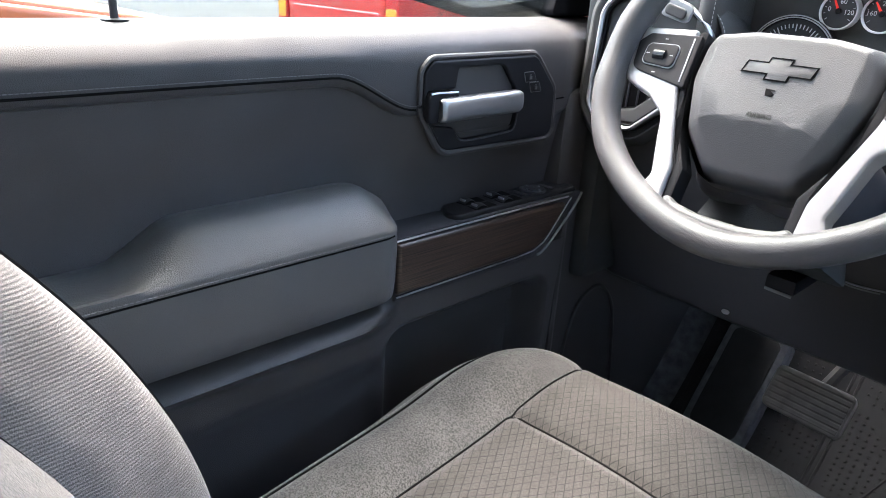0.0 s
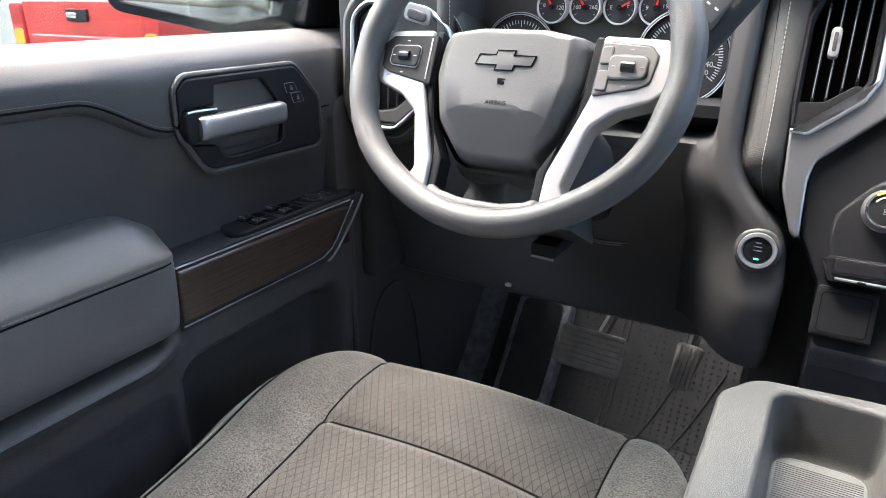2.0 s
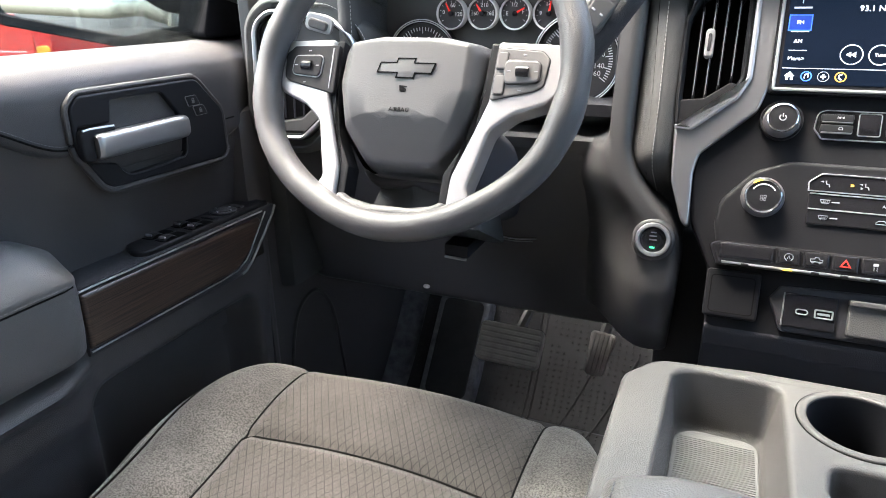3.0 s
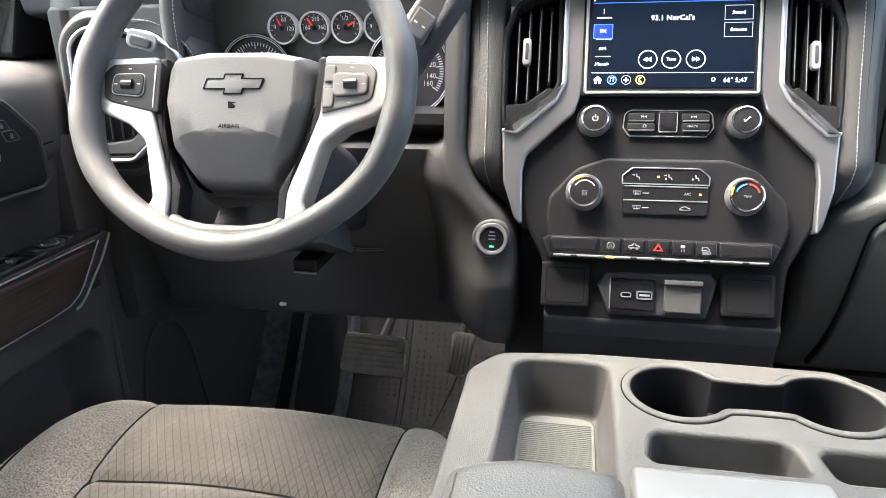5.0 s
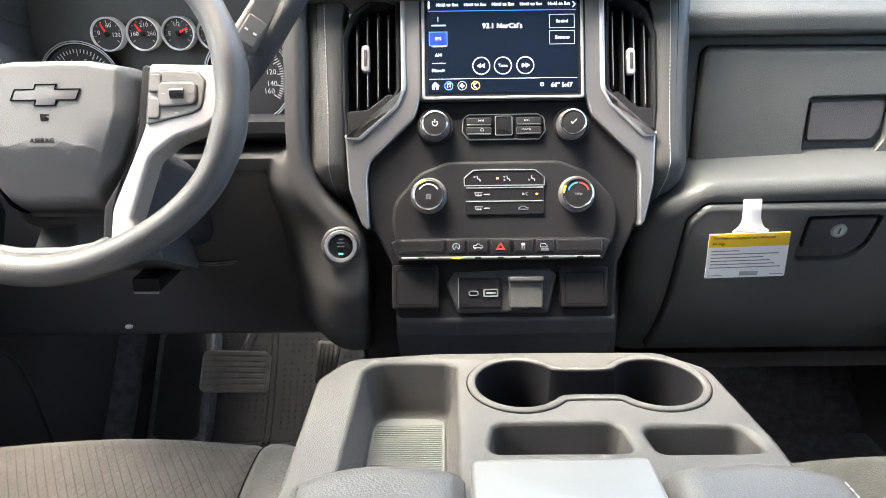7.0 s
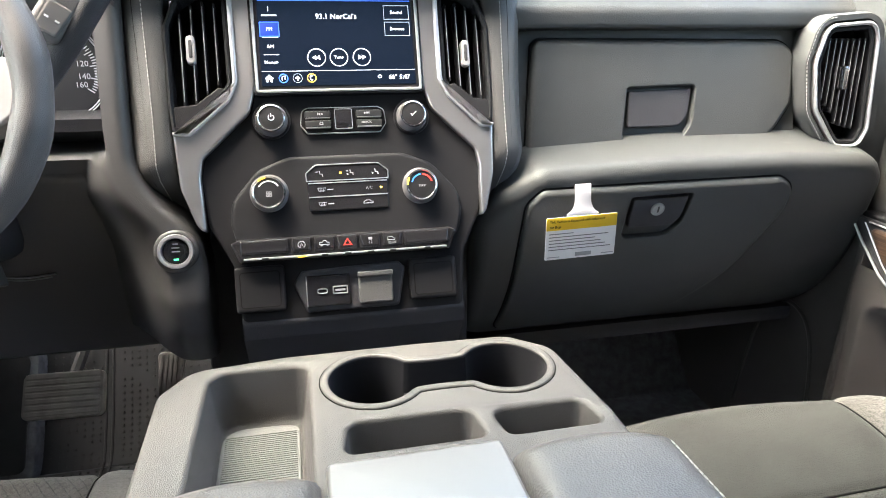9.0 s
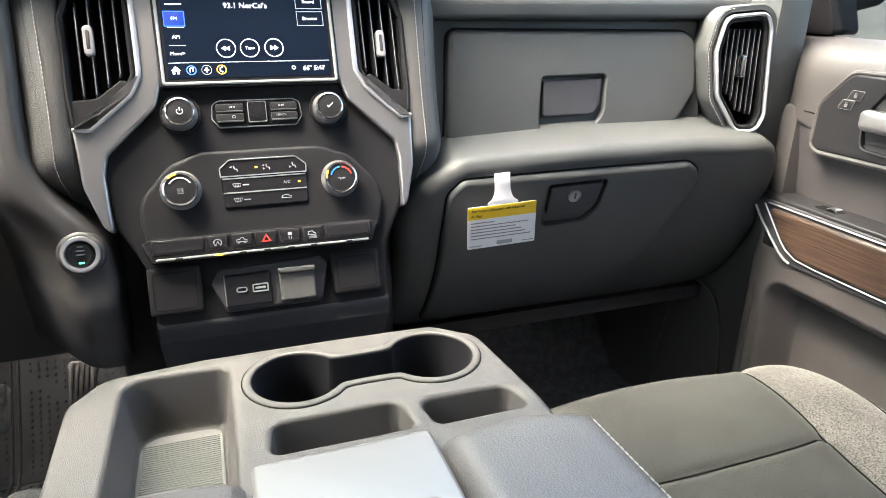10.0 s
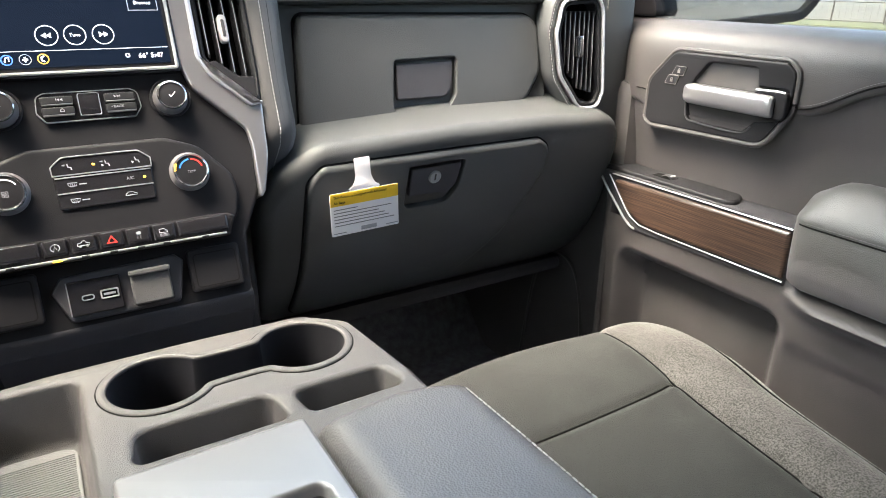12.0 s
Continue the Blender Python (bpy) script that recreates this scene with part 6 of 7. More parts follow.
wheel = thing("steering_wheel", (-0.4445, -0.15, 0.61), "black leather steering wheel with silver spokes and airbag cover", "steering wheel")
RIM, TR = 0.1795, 0.0168
HM = WM @ Matrix.Translation((-0.004, 0.0, -0.034))


def rim_pt(a, b):
    q = 2 * math.pi * a
    wob = 0.0016 * (math.exp(-((abs(math.sin(q)) - 0.2) / 0.12) ** 2))
    rr = TR + wob
    k = 2 * math.pi * b
    # the rim flattens a little at the bottom
    r = RIM - 0.0115 * ease(0.40, 1.0, -math.sin(q)) + rr * 0.92 * math.cos(k)
    return WM @ Vector((r * math.cos(q), r * math.sin(q), rr * 1.08 * math.sin(k)))


part("rim", sheet(rim_pt, span(0, 1, 97), span(0, 1, 19)), M_WHEEL, wheel, "grained black leather wheel rim", 70)
bag = fillet(both([(0.040, -0.106, 0.010), (0.054, -0.100, 0.015), (0.082, -0.066, 0.02), (0.095, -0.006, 0.04), (0.0925, 0.032, 0.015), (0.084, 0.043, 0.012), (0.040, 0.050, 0.05)]), 0.02, 7)
bm = bmesh.new()
bag = [Vector(p[:2]) for p in ccw(bag)]
mid = Vector((0.0, -0.032))
rings = []
for k, w in ((1.0, -0.04), (1.0, -0.012), (0.994, -0.005), (0.982, 0.003), (0.962, 0.0120), (0.940, 0.0195), (0.915, 0.0260), (0.89, 0.0310), (0.865, 0.0340), (0.84, 0.0357), (0.82, 0.0363), *((1 - 0.02 * n, 0.0366) for n in range(10, 49)), (0.02, 0.0367)):
    loop = []
    for p in bag:
        c = mid + (p - mid) * k
        # the lower third and the flanks fall away from the flat shield
        low = max(0.0, -0.046 - c.y)
        side = max(0.0, abs(c.x) - 0.067 - 0.30 * min(0.0, c.y + 0.020))
        fall = 0.50 * (math.hypot(low, 0.0012) - 0.0012) + 0.55 * (math.hypot(side, 0.0012) - 0.0012)
        loop.append(bm.verts.new(HM @ Vector((c.x, c.y, w - (fall if w > 0 else 0)))))
    rings.append(loop)
for a, b in zip(rings, rings[1:]):
    bridge(bm, a, b)
bm.faces.new(rings[-1])
ab = part("airbag_cover", bm, M_AIRBAG, wheel, "grained black airbag cover", 70)
# badge: plain cross-shaped bar
bw = [(-0.0345, -0.0058), (-0.0310, 0.0062), (-0.0118, 0.0062), (-0.0108, 0.0112), (0.0108, 0.0112), (0.0098, 0.0062), (0.0345, 0.0062), (0.0310, -0.0058), (0.0118, -0.0058), (0.0108, -0.0112), (-0.0108, -0.0112), (-0.0098, -0.0058)]
BM = HM @ Matrix.Translation((0.0005, 0.0045, 0.0362))
part("badge", plate(bw, BM, 0.0012, 0.0003), M_AIRBAG, ab, "plain black cross-shaped badge")
part("badge_edge", rim([Vector(p) for p in bw], 0.0012, BM, 0.0018, 0.0004), M_INKSHADE, ab, "dark badge outline")
letters("airbag_text", "AIRBAG", 0.0070, HM @ Matrix.Translation((0.0, -0.0415, 0.0368)), M_INKSHADE, ab)
part("bag_mark", plate([(-0.004, 0.0035), (0.005, 0.0030), (0.005, 0.0018), (0.001, 0.0016), (0.005, -0.001), (0.004, -0.0035), (-0.0025, -0.0035)], HM @ Matrix.Translation((0.0, -0.018, 0.0366)), 0.0005, 0.0001), M_INKSHADE, ab)
GM = WM @ Matrix.Translation((-0.003, 0.0, -0.0200))


def spoke(mirror):
    def q(pts):
        return [((-p[0] if mirror else p[0]), *p[1:]) for p in pts]
    # silver piece: a frame round the switches out to the rim, then an arm down beside the cover to the lower rim
    out = fillet(q([(0.0975, 0.038, 0.004), (0.160, 0.036, 0.008), (0.175, 0.024, 0.008), (0.173, -0.010, 0.010), (0.156, -0.026, 0.012), (0.124, -0.038, 0.020), (0.102, -0.056, 0.018), (0.093, -0.092, 0.020), (0.0860, -0.118, 0.008), (0.0915, -0.129, 0.006), (0.083, -0.148, 0.008), (0.066, -0.154, 0.004), (0.067, -0.108, 0.03), (0.0855, -0.056, 0.03), (0.0955, -0.026, 0.02)]), 0.006, 6)
    s = part("spoke", plate(out, GM, 0.0165, 0.0035, -0.012, 4), M_SILVER, wheel, "satin silver wheel spoke", 50)
    if mirror:
        pod = fillet(q([(0.090, 0.031, 0.002), (0.149, 0.029, 0.006), (0.160, 0.019, 0.006), (0.157, -0.009, 0.008), (0.147, -0.014, 0.008), (0.0885, -0.026, 0.003)]), 0.004)
    else:
        pod = fillet(q([(0.0985, 0.031, 0.002), (0.146, 0.028, 0.006), (0.1545, 0.019, 0.006), (0.151, -0.009, 0.008), (0.141, -0.014, 0.008), (0.097, -0.025, 0.003)]), 0.004)
    p = part("switch_pod", plate(pod, GM, 0.0180, 0.0015, 0.0), M_HARD if mirror else M_POD, s, "switch pod with thumb buttons")
    o = fillet(q([(0.108, 0.018, 0.006), (0.146, 0.017, 0.006), (0.147, -0.005, 0.006), (0.109, -0.008, 0.006)]), 0.006)
    part("rocker", plate(o, GM, 0.0205, 0.002, 0.01), M_HARD if mirror else M_POD, p, "rocker button", 45)
    part("rocker_edge", rim(inset(ccw(o), -0.0006), 0.0012, GM, 0.0193, 0.0003, 0.015), M_DIMSILVER if mirror else M_DARK, p)
    x = -0.128 if mirror else 0.128
    part("thumb_wheel", tube([GM @ Vector((x - 0.0065, 0.0055, 0.018)), GM @ Vector((x + 0.0065, 0.0055, 0.018))], 0.0062, 14), M_GLOSS, p, "ribbed thumb wheel")
    for dx, dz in ((-0.014, 0.0055), (0.014, 0.0055), (0.0, 0.0235), (-0.001, -0.0135)):
        part("button_mark", plate(box2(x + dx - 0.0020, dz - 0.0006, x + dx + 0.0020, dz + 0.0006, 0.0004), GM, 0.0208 if abs(dz) < 0.01 else 0.0183, 0.0002, 0.015), M_PRINT, p)
    if mirror:
        part("pod_edge", plate(q([(0.0960, 0.027), (0.0975, 0.027), (0.0960, -0.020), (0.0945, -0.020)]), GM, 0.0188, 0.0003, 0.01), M_SILVER, p)
    else:
        part("pod_gap", rim(inset(ccw(pod), -0.0006), 0.0010, GM, 0.0172, 0.0003, 0.01), M_DARK, p)
        for z0, z1 in ((0.008, 0.026), (-0.019, 0.002)):
            part("side_button", plate(box2(0.0990, z0, 0.1105, z1, 0.003), GM, 0.0196, 0.0012, 0.01), M_POD, p, "small grey button")
            part("button_gap", rim(box2(0.0984, z0 - 0.0006, 0.1111, z1 + 0.0006, 0.003), 0.0009, GM, 0.0186, 0.0002, 0.01), M_DARK, p)
    dark = fillet(q([(0.088, 0.040), (0.0985, 0.037), (0.0965, -0.026), (0.0865, -0.056), (0.068, -0.108), (0.067, -0.155), (0.056, -0.158), (0.056, -0.105), (0.080, -0.06), (0.086, -0.01)]), 0.004)
    part("spoke_gap", plate(dark, GM, 0.0120, 0.003, -0.012), M_HARD, s)


spoke(False)
spoke(True)
lowp = fillet(both([(0.030, -0.166, 0.004), (0.072, -0.158, 0.004), (0.062, -0.1330, 0.006), (0.050, -0.1400, 0.02), (0.022, -0.1450, 0.02)]), 0.004)
part("lower_bridge", plate(lowp, WM, 0.004, 0.007, -0.008, 4), M_WHEEL, wheel, "leather bridge at the lower rim", 50)
part("hub", lathe([(0.045, -0.06), (0.045, -0.04), (0.040, -0.03)], WM, 36), M_HARD, wheel)

# ---- pedals and mats ----
br = thing("brake_pedal", (-0.430, 0.24, 0.12), "wide black ribbed rubber brake pedal", "pedal")
PM = frame_at((-0.4385, 0.225, 0.277), (1, 0, -0.03), (0, 0.62, 0.78))
pb = part("pad", plate(box2(-0.060, -0.037, 0.058, 0.035, 0.010), PM, 0.010, 0.003, -0.006), M_PEDAL, br, "worn grey rubber pad")
for k in range(7):
    part("rib", plate(box2(-0.056, -0.0325 + 0.0096 * k, 0.054, -0.0250 + 0.0096 * k, 0.001), PM, 0.0128, 0.0012, 0.006), M_PEDAL, pb, "worn rubber rib")
part("arm", tube([PM @ Vector((0.0, 0.0, -0.01)), (-0.42, 0.33, 0.33), (-0.42, 0.40, 0.52)], 0.010, 8), M_DARK, br)
ac = thing("accelerator_pedal", (-0.285, 0.27, 0.10), "narrow black ribbed accelerator pedal", "pedal")
AM2 = frame_at((-0.287, 0.250, 0.258), (1, 0, -0.10), (0.10, 0.50, 0.86))
pb = part("pad", plate(fillet([(-0.017, -0.022), (0.013, -0.022), (0.024, 0.056), (-0.022, 0.056)], 0.008), AM2, 0.008, 0.003, -0.006), M_PEDAL, ac, "worn grey rubber pad")
for k in range(5):
    x = -0.0165 + 0.0075 * k
    part("rib", plate([(x - 0.0012, -0.018), (x + 0.0028, -0.018), (x + 0.0052, 0.051), (x - 0.0002, 0.051)], AM2, 0.0105, 0.001, 0.004), M_PEDAL, pb, "worn rubber rib")
part("arm", tube([AM2 @ Vector((0.0, 0.04, -0.01)), (-0.27, 0.36, 0.38), (-0.27, 0.42, 0.52)], 0.010, 8), M_DARK, ac)


def mat_at(x, q):
    """A point of the mat: q runs forward over the floor and, past 1, up the toe board."""
    if q < 1:
        return Vector((x, -0.25 + 0.56 * q, 0.068))
    u = q - 1
    return Vector((x, 0.31 + 0.27 * u, 0.068 + 0.36 * u ** 1.2))


mt = thing("floor_mat", (-0.45, 0.10, 0.062), "black rubber floor mat with raised dots and ridges", "mat")
part("sheet", plate(fillet([(-0.70, -0.25), (-0.205, -0.25), (-0.205, 0.31), (-0.70, 0.31)], 0.04), I4, 0.068, 0.004, 0.058), M_RUBBER, mt, "black rubber sheet", 50)
part("toe_flap", sheet(lambda s, x: mat_at(x, 1 + s), span(0, 1, 12), span(-0.70, -0.205, 12)), M_RUBBER, mt)
bm = bmesh.new()
for x in span(-0.69, -0.215, 36):
    for q in span(0.30, 0.98, 34) + span(1.02, 1.62, 22):
        if abs((x + 0.43)) < 0.012 or int((x * 1.3 + q * 0.9) * 24) % 9 == 0:
            continue
        c = mat_at(x, q)
        nrm = (mat_at(x + 0.01, q) - c).cross(mat_at(x, q + 0.01) - c).normalized()
        ux, uy = Vector((1, 0, 0)), nrm.cross(Vector((1, 0, 0)))
        lo = [bm.verts.new(c + (ux * math.cos(k * 1.2566) + uy * math.sin(k * 1.2566)) * 0.0030 - nrm * 0.001) for k in range(5)]
        hi = [bm.verts.new(c + (ux * math.cos(k * 1.2566) + uy * math.sin(k * 1.2566)) * 0.0018 + nrm * 0.0022) for k in range(5)]
        bridge(bm, lo, hi)
        bm.faces.new(hi)
tagged(part("raised_dots", bm, M_RUBBER, mt), kind="stuff")
for (xa, qa), (xb, qb) in (((-0.436, 0.4), (-0.436, 1.55)), ((-0.424, 0.4), (-0.424, 1.55)), ((-0.66, 0.7), (-0.57, 1.4)), ((-0.62, 0.7), (-0.53, 1.3)), ((-0.39, 0.8), (-0.30, 1.4)), ((-0.33, 0.8), (-0.23, 1.4))):
    part("ridge", tube([mat_at(xa + (xb - xa) * k, qa + (qb - qa) * k) for k in span(0, 1, 12)], 0.0026, 6), M_RUBBER, mt)
rest = thing("foot_rest", (-0.64, 0.38, 0.10), "black carpeted foot rest beside the pedals", "foot rest")
RM = frame_at((-0.60, 0.37, 0.16), (1, 0, 0), (0, 0.62, 0.78))
part("pad", plate(box2(-0.06, -0.12, 0.06, 0.12, 0.02), RM, 0.02, 0.01, -0.04), M_CARPET, rest, "black carpeted wedge")
part("tread", plate(box2(-0.045, -0.105, 0.045, 0.105, 0.015), RM, 0.0225, 0.002, 0.015), M_RUBBER, rest, "worn black rubber tread")

# ---- centre console ----
con = thing("center_console", (0.0, -0.45, 0.06), "grey-black centre console with cup holders, trays and bins", "console")
CM = Matrix.Translation((0.0, 0.0, 0.535))
outline = fillet([(-0.192, -0.80), (0.204, -0.80), (0.204, -0.34, 0.05), (0.192, -0.222, 0.03), (0.152, -0.1875, 0.03), (0.05, -0.185), (-0.08, -0.186), (-0.166, -0.196, 0.03), (-0.192, -0.235, 0.03)], 0.03, 6)
tray = fillet([(-0.156, -0.78), (-0.060, -0.78), (-0.057, -0.207, 0.014), (-0.148, -0.205, 0.022)], 0.014)


def peanut(cx1, cx2, cy, r, neck):
    """Two round cups joined by a neck."""
    pts = []
    a0 = math.asin(neck / r)
    for k in range(25):
        q = a0 + (2 * math.pi - 2 * a0) * k / 24
        pts.append((cx1 + r * math.cos(q), cy + r * math.sin(q)))
    for k in range(25):
        q = math.pi + a0 + (2 * math.pi - 2 * a0) * k / 24
        pts.append((cx2 + r * math.cos(q), cy + r * math.sin(q)))
    for _ in range(2):
        pts = [q for a, b in zip(pts, pts[1:] + pts[:1]) for q in ((a[0] * 0.75 + b[0] * 0.25, a[1] * 0.75 + b[1] * 0.25), (a[0] * 0.25 + b[0] * 0.75, a[1] * 0.25 + b[1] * 0.75))]
    return pts


cups = peanut(0.003, 0.132, -0.248, 0.0415, 0.021)
bin_a = fillet([(-0.032, -0.352), (0.086, -0.352), (0.080, -0.312, 0.012), (-0.026, -0.312, 0.012)], 0.008)
bin_b = fillet([(0.104, -0.354), (0.190, -0.354), (0.182, -0.318, 0.012), (0.098, -0.318, 0.010)], 0.008)
body = part("top", holed(outline, [(tray, 0.060, 0.006, 0.010), (inset(ccw(cups), -0.0068), 0.095, 0.002, 0.004, 0.0008), (bin_a, 0.060, 0.004, 0.006), (bin_b, 0.050, 0.004, 0.006)], CM, 0.0, 0.005, -0.115), M_CONSOLE, con, "grained grey-black console top", 40, flatten=True)
part("pedestal", plate(fillet([(-0.185, -0.80), (0.195, -0.80), (0.190, -0.215, 0.04), (-0.180, -0.200, 0.03)], 0.03), I4, 0.435, 0.004, 0.06), M_SOFT, con, "black console base", 50)
part("tray_mat", plate(fillet([(-0.142, -0.60), (-0.068, -0.60), (-0.068, -0.224, 0.014), (-0.140, -0.222, 0.022)], 0.01), CM, -0.055, 0.0015, -0.061), M_PIPING, con, "ribbed rubber tray mat")
bm = bmesh.new()
for k in range(58):
    y = -0.236 - 0.0030 * k
    block((-0.137, y - 0.0008, 0.4790), (-0.071, y + 0.0008, 0.4810), 0, bm)
tagged(part("mat_ribs", bm, M_PIPING, con), kind="stuff")
# insert is darker than the console to carry the shade inside the wells
part("cup_insert", holed(inset(ccw(cups), -0.0064), [(cups, 0.080, 0.005, 0.006)], CM, 0.0008, 0.0022, -0.09), M_HARD, con, "cup holder insert with two round wells, their shade in its dark colour", 40, flatten=True)
part("cup_ring", rim(inset(ccw(cups), -0.0082), 0.0074, CM, 0.0018, 0.0009, -0.002), M_CONSOLE, con, "flat flange around the cup holders", 50)
part("cup_gap", rim(inset(ccw(cups), -0.0094), 0.0013, CM, 0.0005, 0.0001, -0.002), M_SEAM, con, "dark gap around the flange")
for x, y in ((0.036, -0.235), (0.100, -0.255)):
    part("cup_finger", block((x - 0.002, y - 0.006, 0.468), (x + 0.004, y + 0.004, 0.505), 0.0018), M_HARD, con, "small cup grip")
part("tray_end", block((-0.150, -0.400, 0.475), (-0.060, -0.362, 0.522), 0.008), M_CONSOLE, con, "raised step at the end of the tray")
# centre lid and padded armrest halves
lid_out = fillet([(-0.050, -0.80), (0.094, -0.80), (0.091, -0.370, 0.006), (-0.048, -0.372, 0.006)], 0.006)
slot = fillet([(-0.020, -0.60), (0.078, -0.60), (0.076, -0.448, 0.008), (-0.012, -0.446, 0.008)], 0.008)
part("center_lid", holed(lid_out, [(slot, 0.03, 0.003, 0.004)], CM, 0.0095, 0.004, -0.05), M_LID, con, "smooth pale grey centre lid", 40, flatten=True)


def pad_half(x0, x1, outer, name):
    def fn(a, b):
        # a across, b along
        s = 2 * a - 1
        w = (x1 - x0) / 2
        x = (x0 + x1) / 2 + s * w
        y = -0.388 - 0.45 * b + 0.010 * (1 - s * s) - 0.012 * max(0.0, s * outer) ** 2
        ed = min((1 - abs(s)) * w, 0.45 * b + 0.0)
        R = 0.018
        drop = R - math.sqrt(max(0.0, R * R - (R - min(ed, R)) ** 2))
        z = 0.552 + 0.005 * math.sin(math.pi * min(1, b * 1.2)) - drop * 1.3
        return Vector((x, y, z))
    us = [0, 0.01, 0.03, 0.06, 0.10, 0.16] + span(0.22, 0.78, 10) + [0.84, 0.90, 0.94, 0.97, 0.99, 1]
    vs = [0, 0.004, 0.01, 0.02, 0.035, 0.05] + span(0.08, 1, 16)
    bm = sheet(fn, us, vs)
    edge = [v for v in bm.verts if v.is_boundary]
    ext = bmesh.ops.extrude_edge_only(bm, edges=[e for e in bm.edges if e.is_boundary])
    for v in ext["geom"]:
        if isinstance(v, bmesh.types.BMVert):
            v.co.z = 0.50
    p = part(name, bm, M_LIDPAD, con, "padded grey vinyl armrest lid with light stitching", 60)
    k = 0.93 if outer > 0 else 0.07
    thread([fn(k, b) + Vector((0, 0, 0.0008)) for b in span(0.035, 0.95, 22)], M_STITCH if outer > 0 else M_DULLSTITCH, p, 0.0062, 0.0046, 0.0008)


pad_half(-0.182, -0.052, -1, "armrest_lid")
pad_half(0.094, 0.226, 1, "armrest_lid")

# ---- seats ----


def build_seat(cx, dy, dz, driver):
    sgn = 1 if driver else -1
    seat = thing("front_seat", (cx, -0.50 + dy, 0.06), ("grey cloth driver's seat with diamond stitching and dark piping" if driver else "grey cloth passenger seat with plain insert and heathered bolsters"), "car seat", "front seats")
    W, R = (0.276 if driver else 0.268), 0.040

    def edge_y(s):
        a = min(abs(s), 1.0)
        return -0.118 - 0.052 * a * a - 0.115 * max(0.0, (a - 0.62) / 0.38) ** 2.2 + dy

    def P(s, t):
        a = max(-1.0, min(1.0, s))
        tt = min(t, 1.0)
        yf = edge_y(a)
        yb = -0.78 + dy
        y = yb + (yf - yb) * tt
        wid = W * (1 - 0.10 * (1 - tt))
        x = cx + a * wid
        e = min((1 - abs(a)) * wid, (1 - tt) * (yf - yb))
        drop = R - math.sqrt(max(0.0, R * R - (R - min(e, R)) ** 2))
        ab = abs(a)
        z = 0.398 + dz + 0.018 * math.exp(-((ab - 0.80) / 0.16) ** 2) - 0.010 * (1 - ab * ab) * (1 - tt) + 0.012 * math.exp(-((tt - 0.86) / 0.12) ** 2) - 0.055 * (1 - tt) ** 1.3
        for c, w, d in ((0.595, 0.018, 0.006), (0.905, 0.014, 0.003)):
            z -= d * math.exp(-((ab - c) / w) ** 2)
        if ab < 0.6:
            z -= 0.005 * math.exp(-((y - ((-0.276 - 0.05 * a * a if driver else -0.297) + dy)) / 0.006) ** 2) + 0.005 * math.exp(-((y - (-0.490 + dy)) / 0.006) ** 2)
        z -= drop
        z -= max(0.0, abs(s) - 1.0) * 0.5 + max(0.0, t - 1.0) * 0.5
        k = max(0.0, abs(s) - 1.0) + max(0.0, t - 1.0)
        if k:
            x -= (1 if s > 0 else -1) * 0.02 * max(0.0, abs(s) - 1.0)
            y -= 0.03 * max(0.0, t - 1.0)
        return Vector((x, y, z))

    fine_t = span(0.0, 0.60, 16) + span(0.62, 0.90, 60) + span(0.905, 1.0, 16) + [1.1, 1.3, 1.5]
    part("insert", sheet(P, span(-0.595, 0.595, 41), fine_t), M_CLOTH if driver else M_CLOTH_P, seat, "stitched grey cloth centre panel" if driver else "plain grey cloth centre panel", 70)
    for q in (-1, 1):
        part("bolster", sheet(lambda s, t: P(q * s, t), span(0.595, 0.905, 18), fine_t), M_FLECK, seat, "heathered grey cloth bolster", 70)
        part("side_strip", sheet(lambda s, t: P(q * s, t), span(0.905, 1.0, 10) + [1.1, 1.25, 1.5], fine_t), M_PIPING, seat, "grey vinyl side strip", 70)
        pts = [P(q * 0.905, t) + Vector((0, 0, 0.0012)) for t in span(0.10, 0.995, 60)]
        part("piping", tube(pts, 0.0016, 6), M_SEAM, seat, "dark piping along the bolster")
        thread([P(q * 0.925, t) + Vector((0, 0, 0.0008)) for t in span(0.10, 0.985, 60)], M_STITCH, seat, 0.006, 0.0044, 0.0006)
        part("seam", tube([P(q * 0.595, t) + Vector((0, 0, 0.0008)) for t in span(0.05, 1.0, 60)], 0.0013, 6), M_SEAM, seat)
    for yy in ((-0.276, -0.490) if driver else (-0.297, -0.490)):
        pts = []
        for s in span(-0.59, 0.59, 30):
            t = (yy - (0.05 * s * s if driver and yy > -0.4 else 0.0) + 0.78) / (edge_y(s) + 0.78 - dy)
            pts.append(P(s, t) + Vector((0, 0, 0.0006)))
        part("seam", tube(pts, 0.0013, 6), M_SEAM, seat)
    part("base", block((cx - 0.235, -0.74 + dy, 0.10), (cx + 0.235, -0.20 + dy, 0.30 + dz), 0.03), M_SOFT, seat, "black plastic seat base")
    for q in (-1, 1):
        part("rail", block((cx + q * 0.19 - 0.02, -0.72 + dy, 0.055), (cx + q * 0.19 + 0.02, -0.14 + dy, 0.105), 0.006), M_DARK, seat, "dark metal seat rail")

    # backrest
    def B(s, h):
        a = max(-1.0, min(1.0, s))
        z = 0.33 + dz + 0.60 * h
        ab = abs(a)
        zz = max(z - 0.40, -0.05)
        crest = -0.628 - 0.12 * zz - 1.0 * min(zz, 0.36) ** 2 - 0.72 * max(0.0, zz - 0.36) + dy
        y = crest - 0.074 * (1 - ease(0.50, 0.84, ab)) - 0.012 * math.exp(-((ab - 0.56) / 0.03) ** 2)
        wid = 0.258 * (1 - 0.14 * h * h)
        R2 = 0.030
        e = min((1 - ab) * wid, (1 - h) * 0.60)
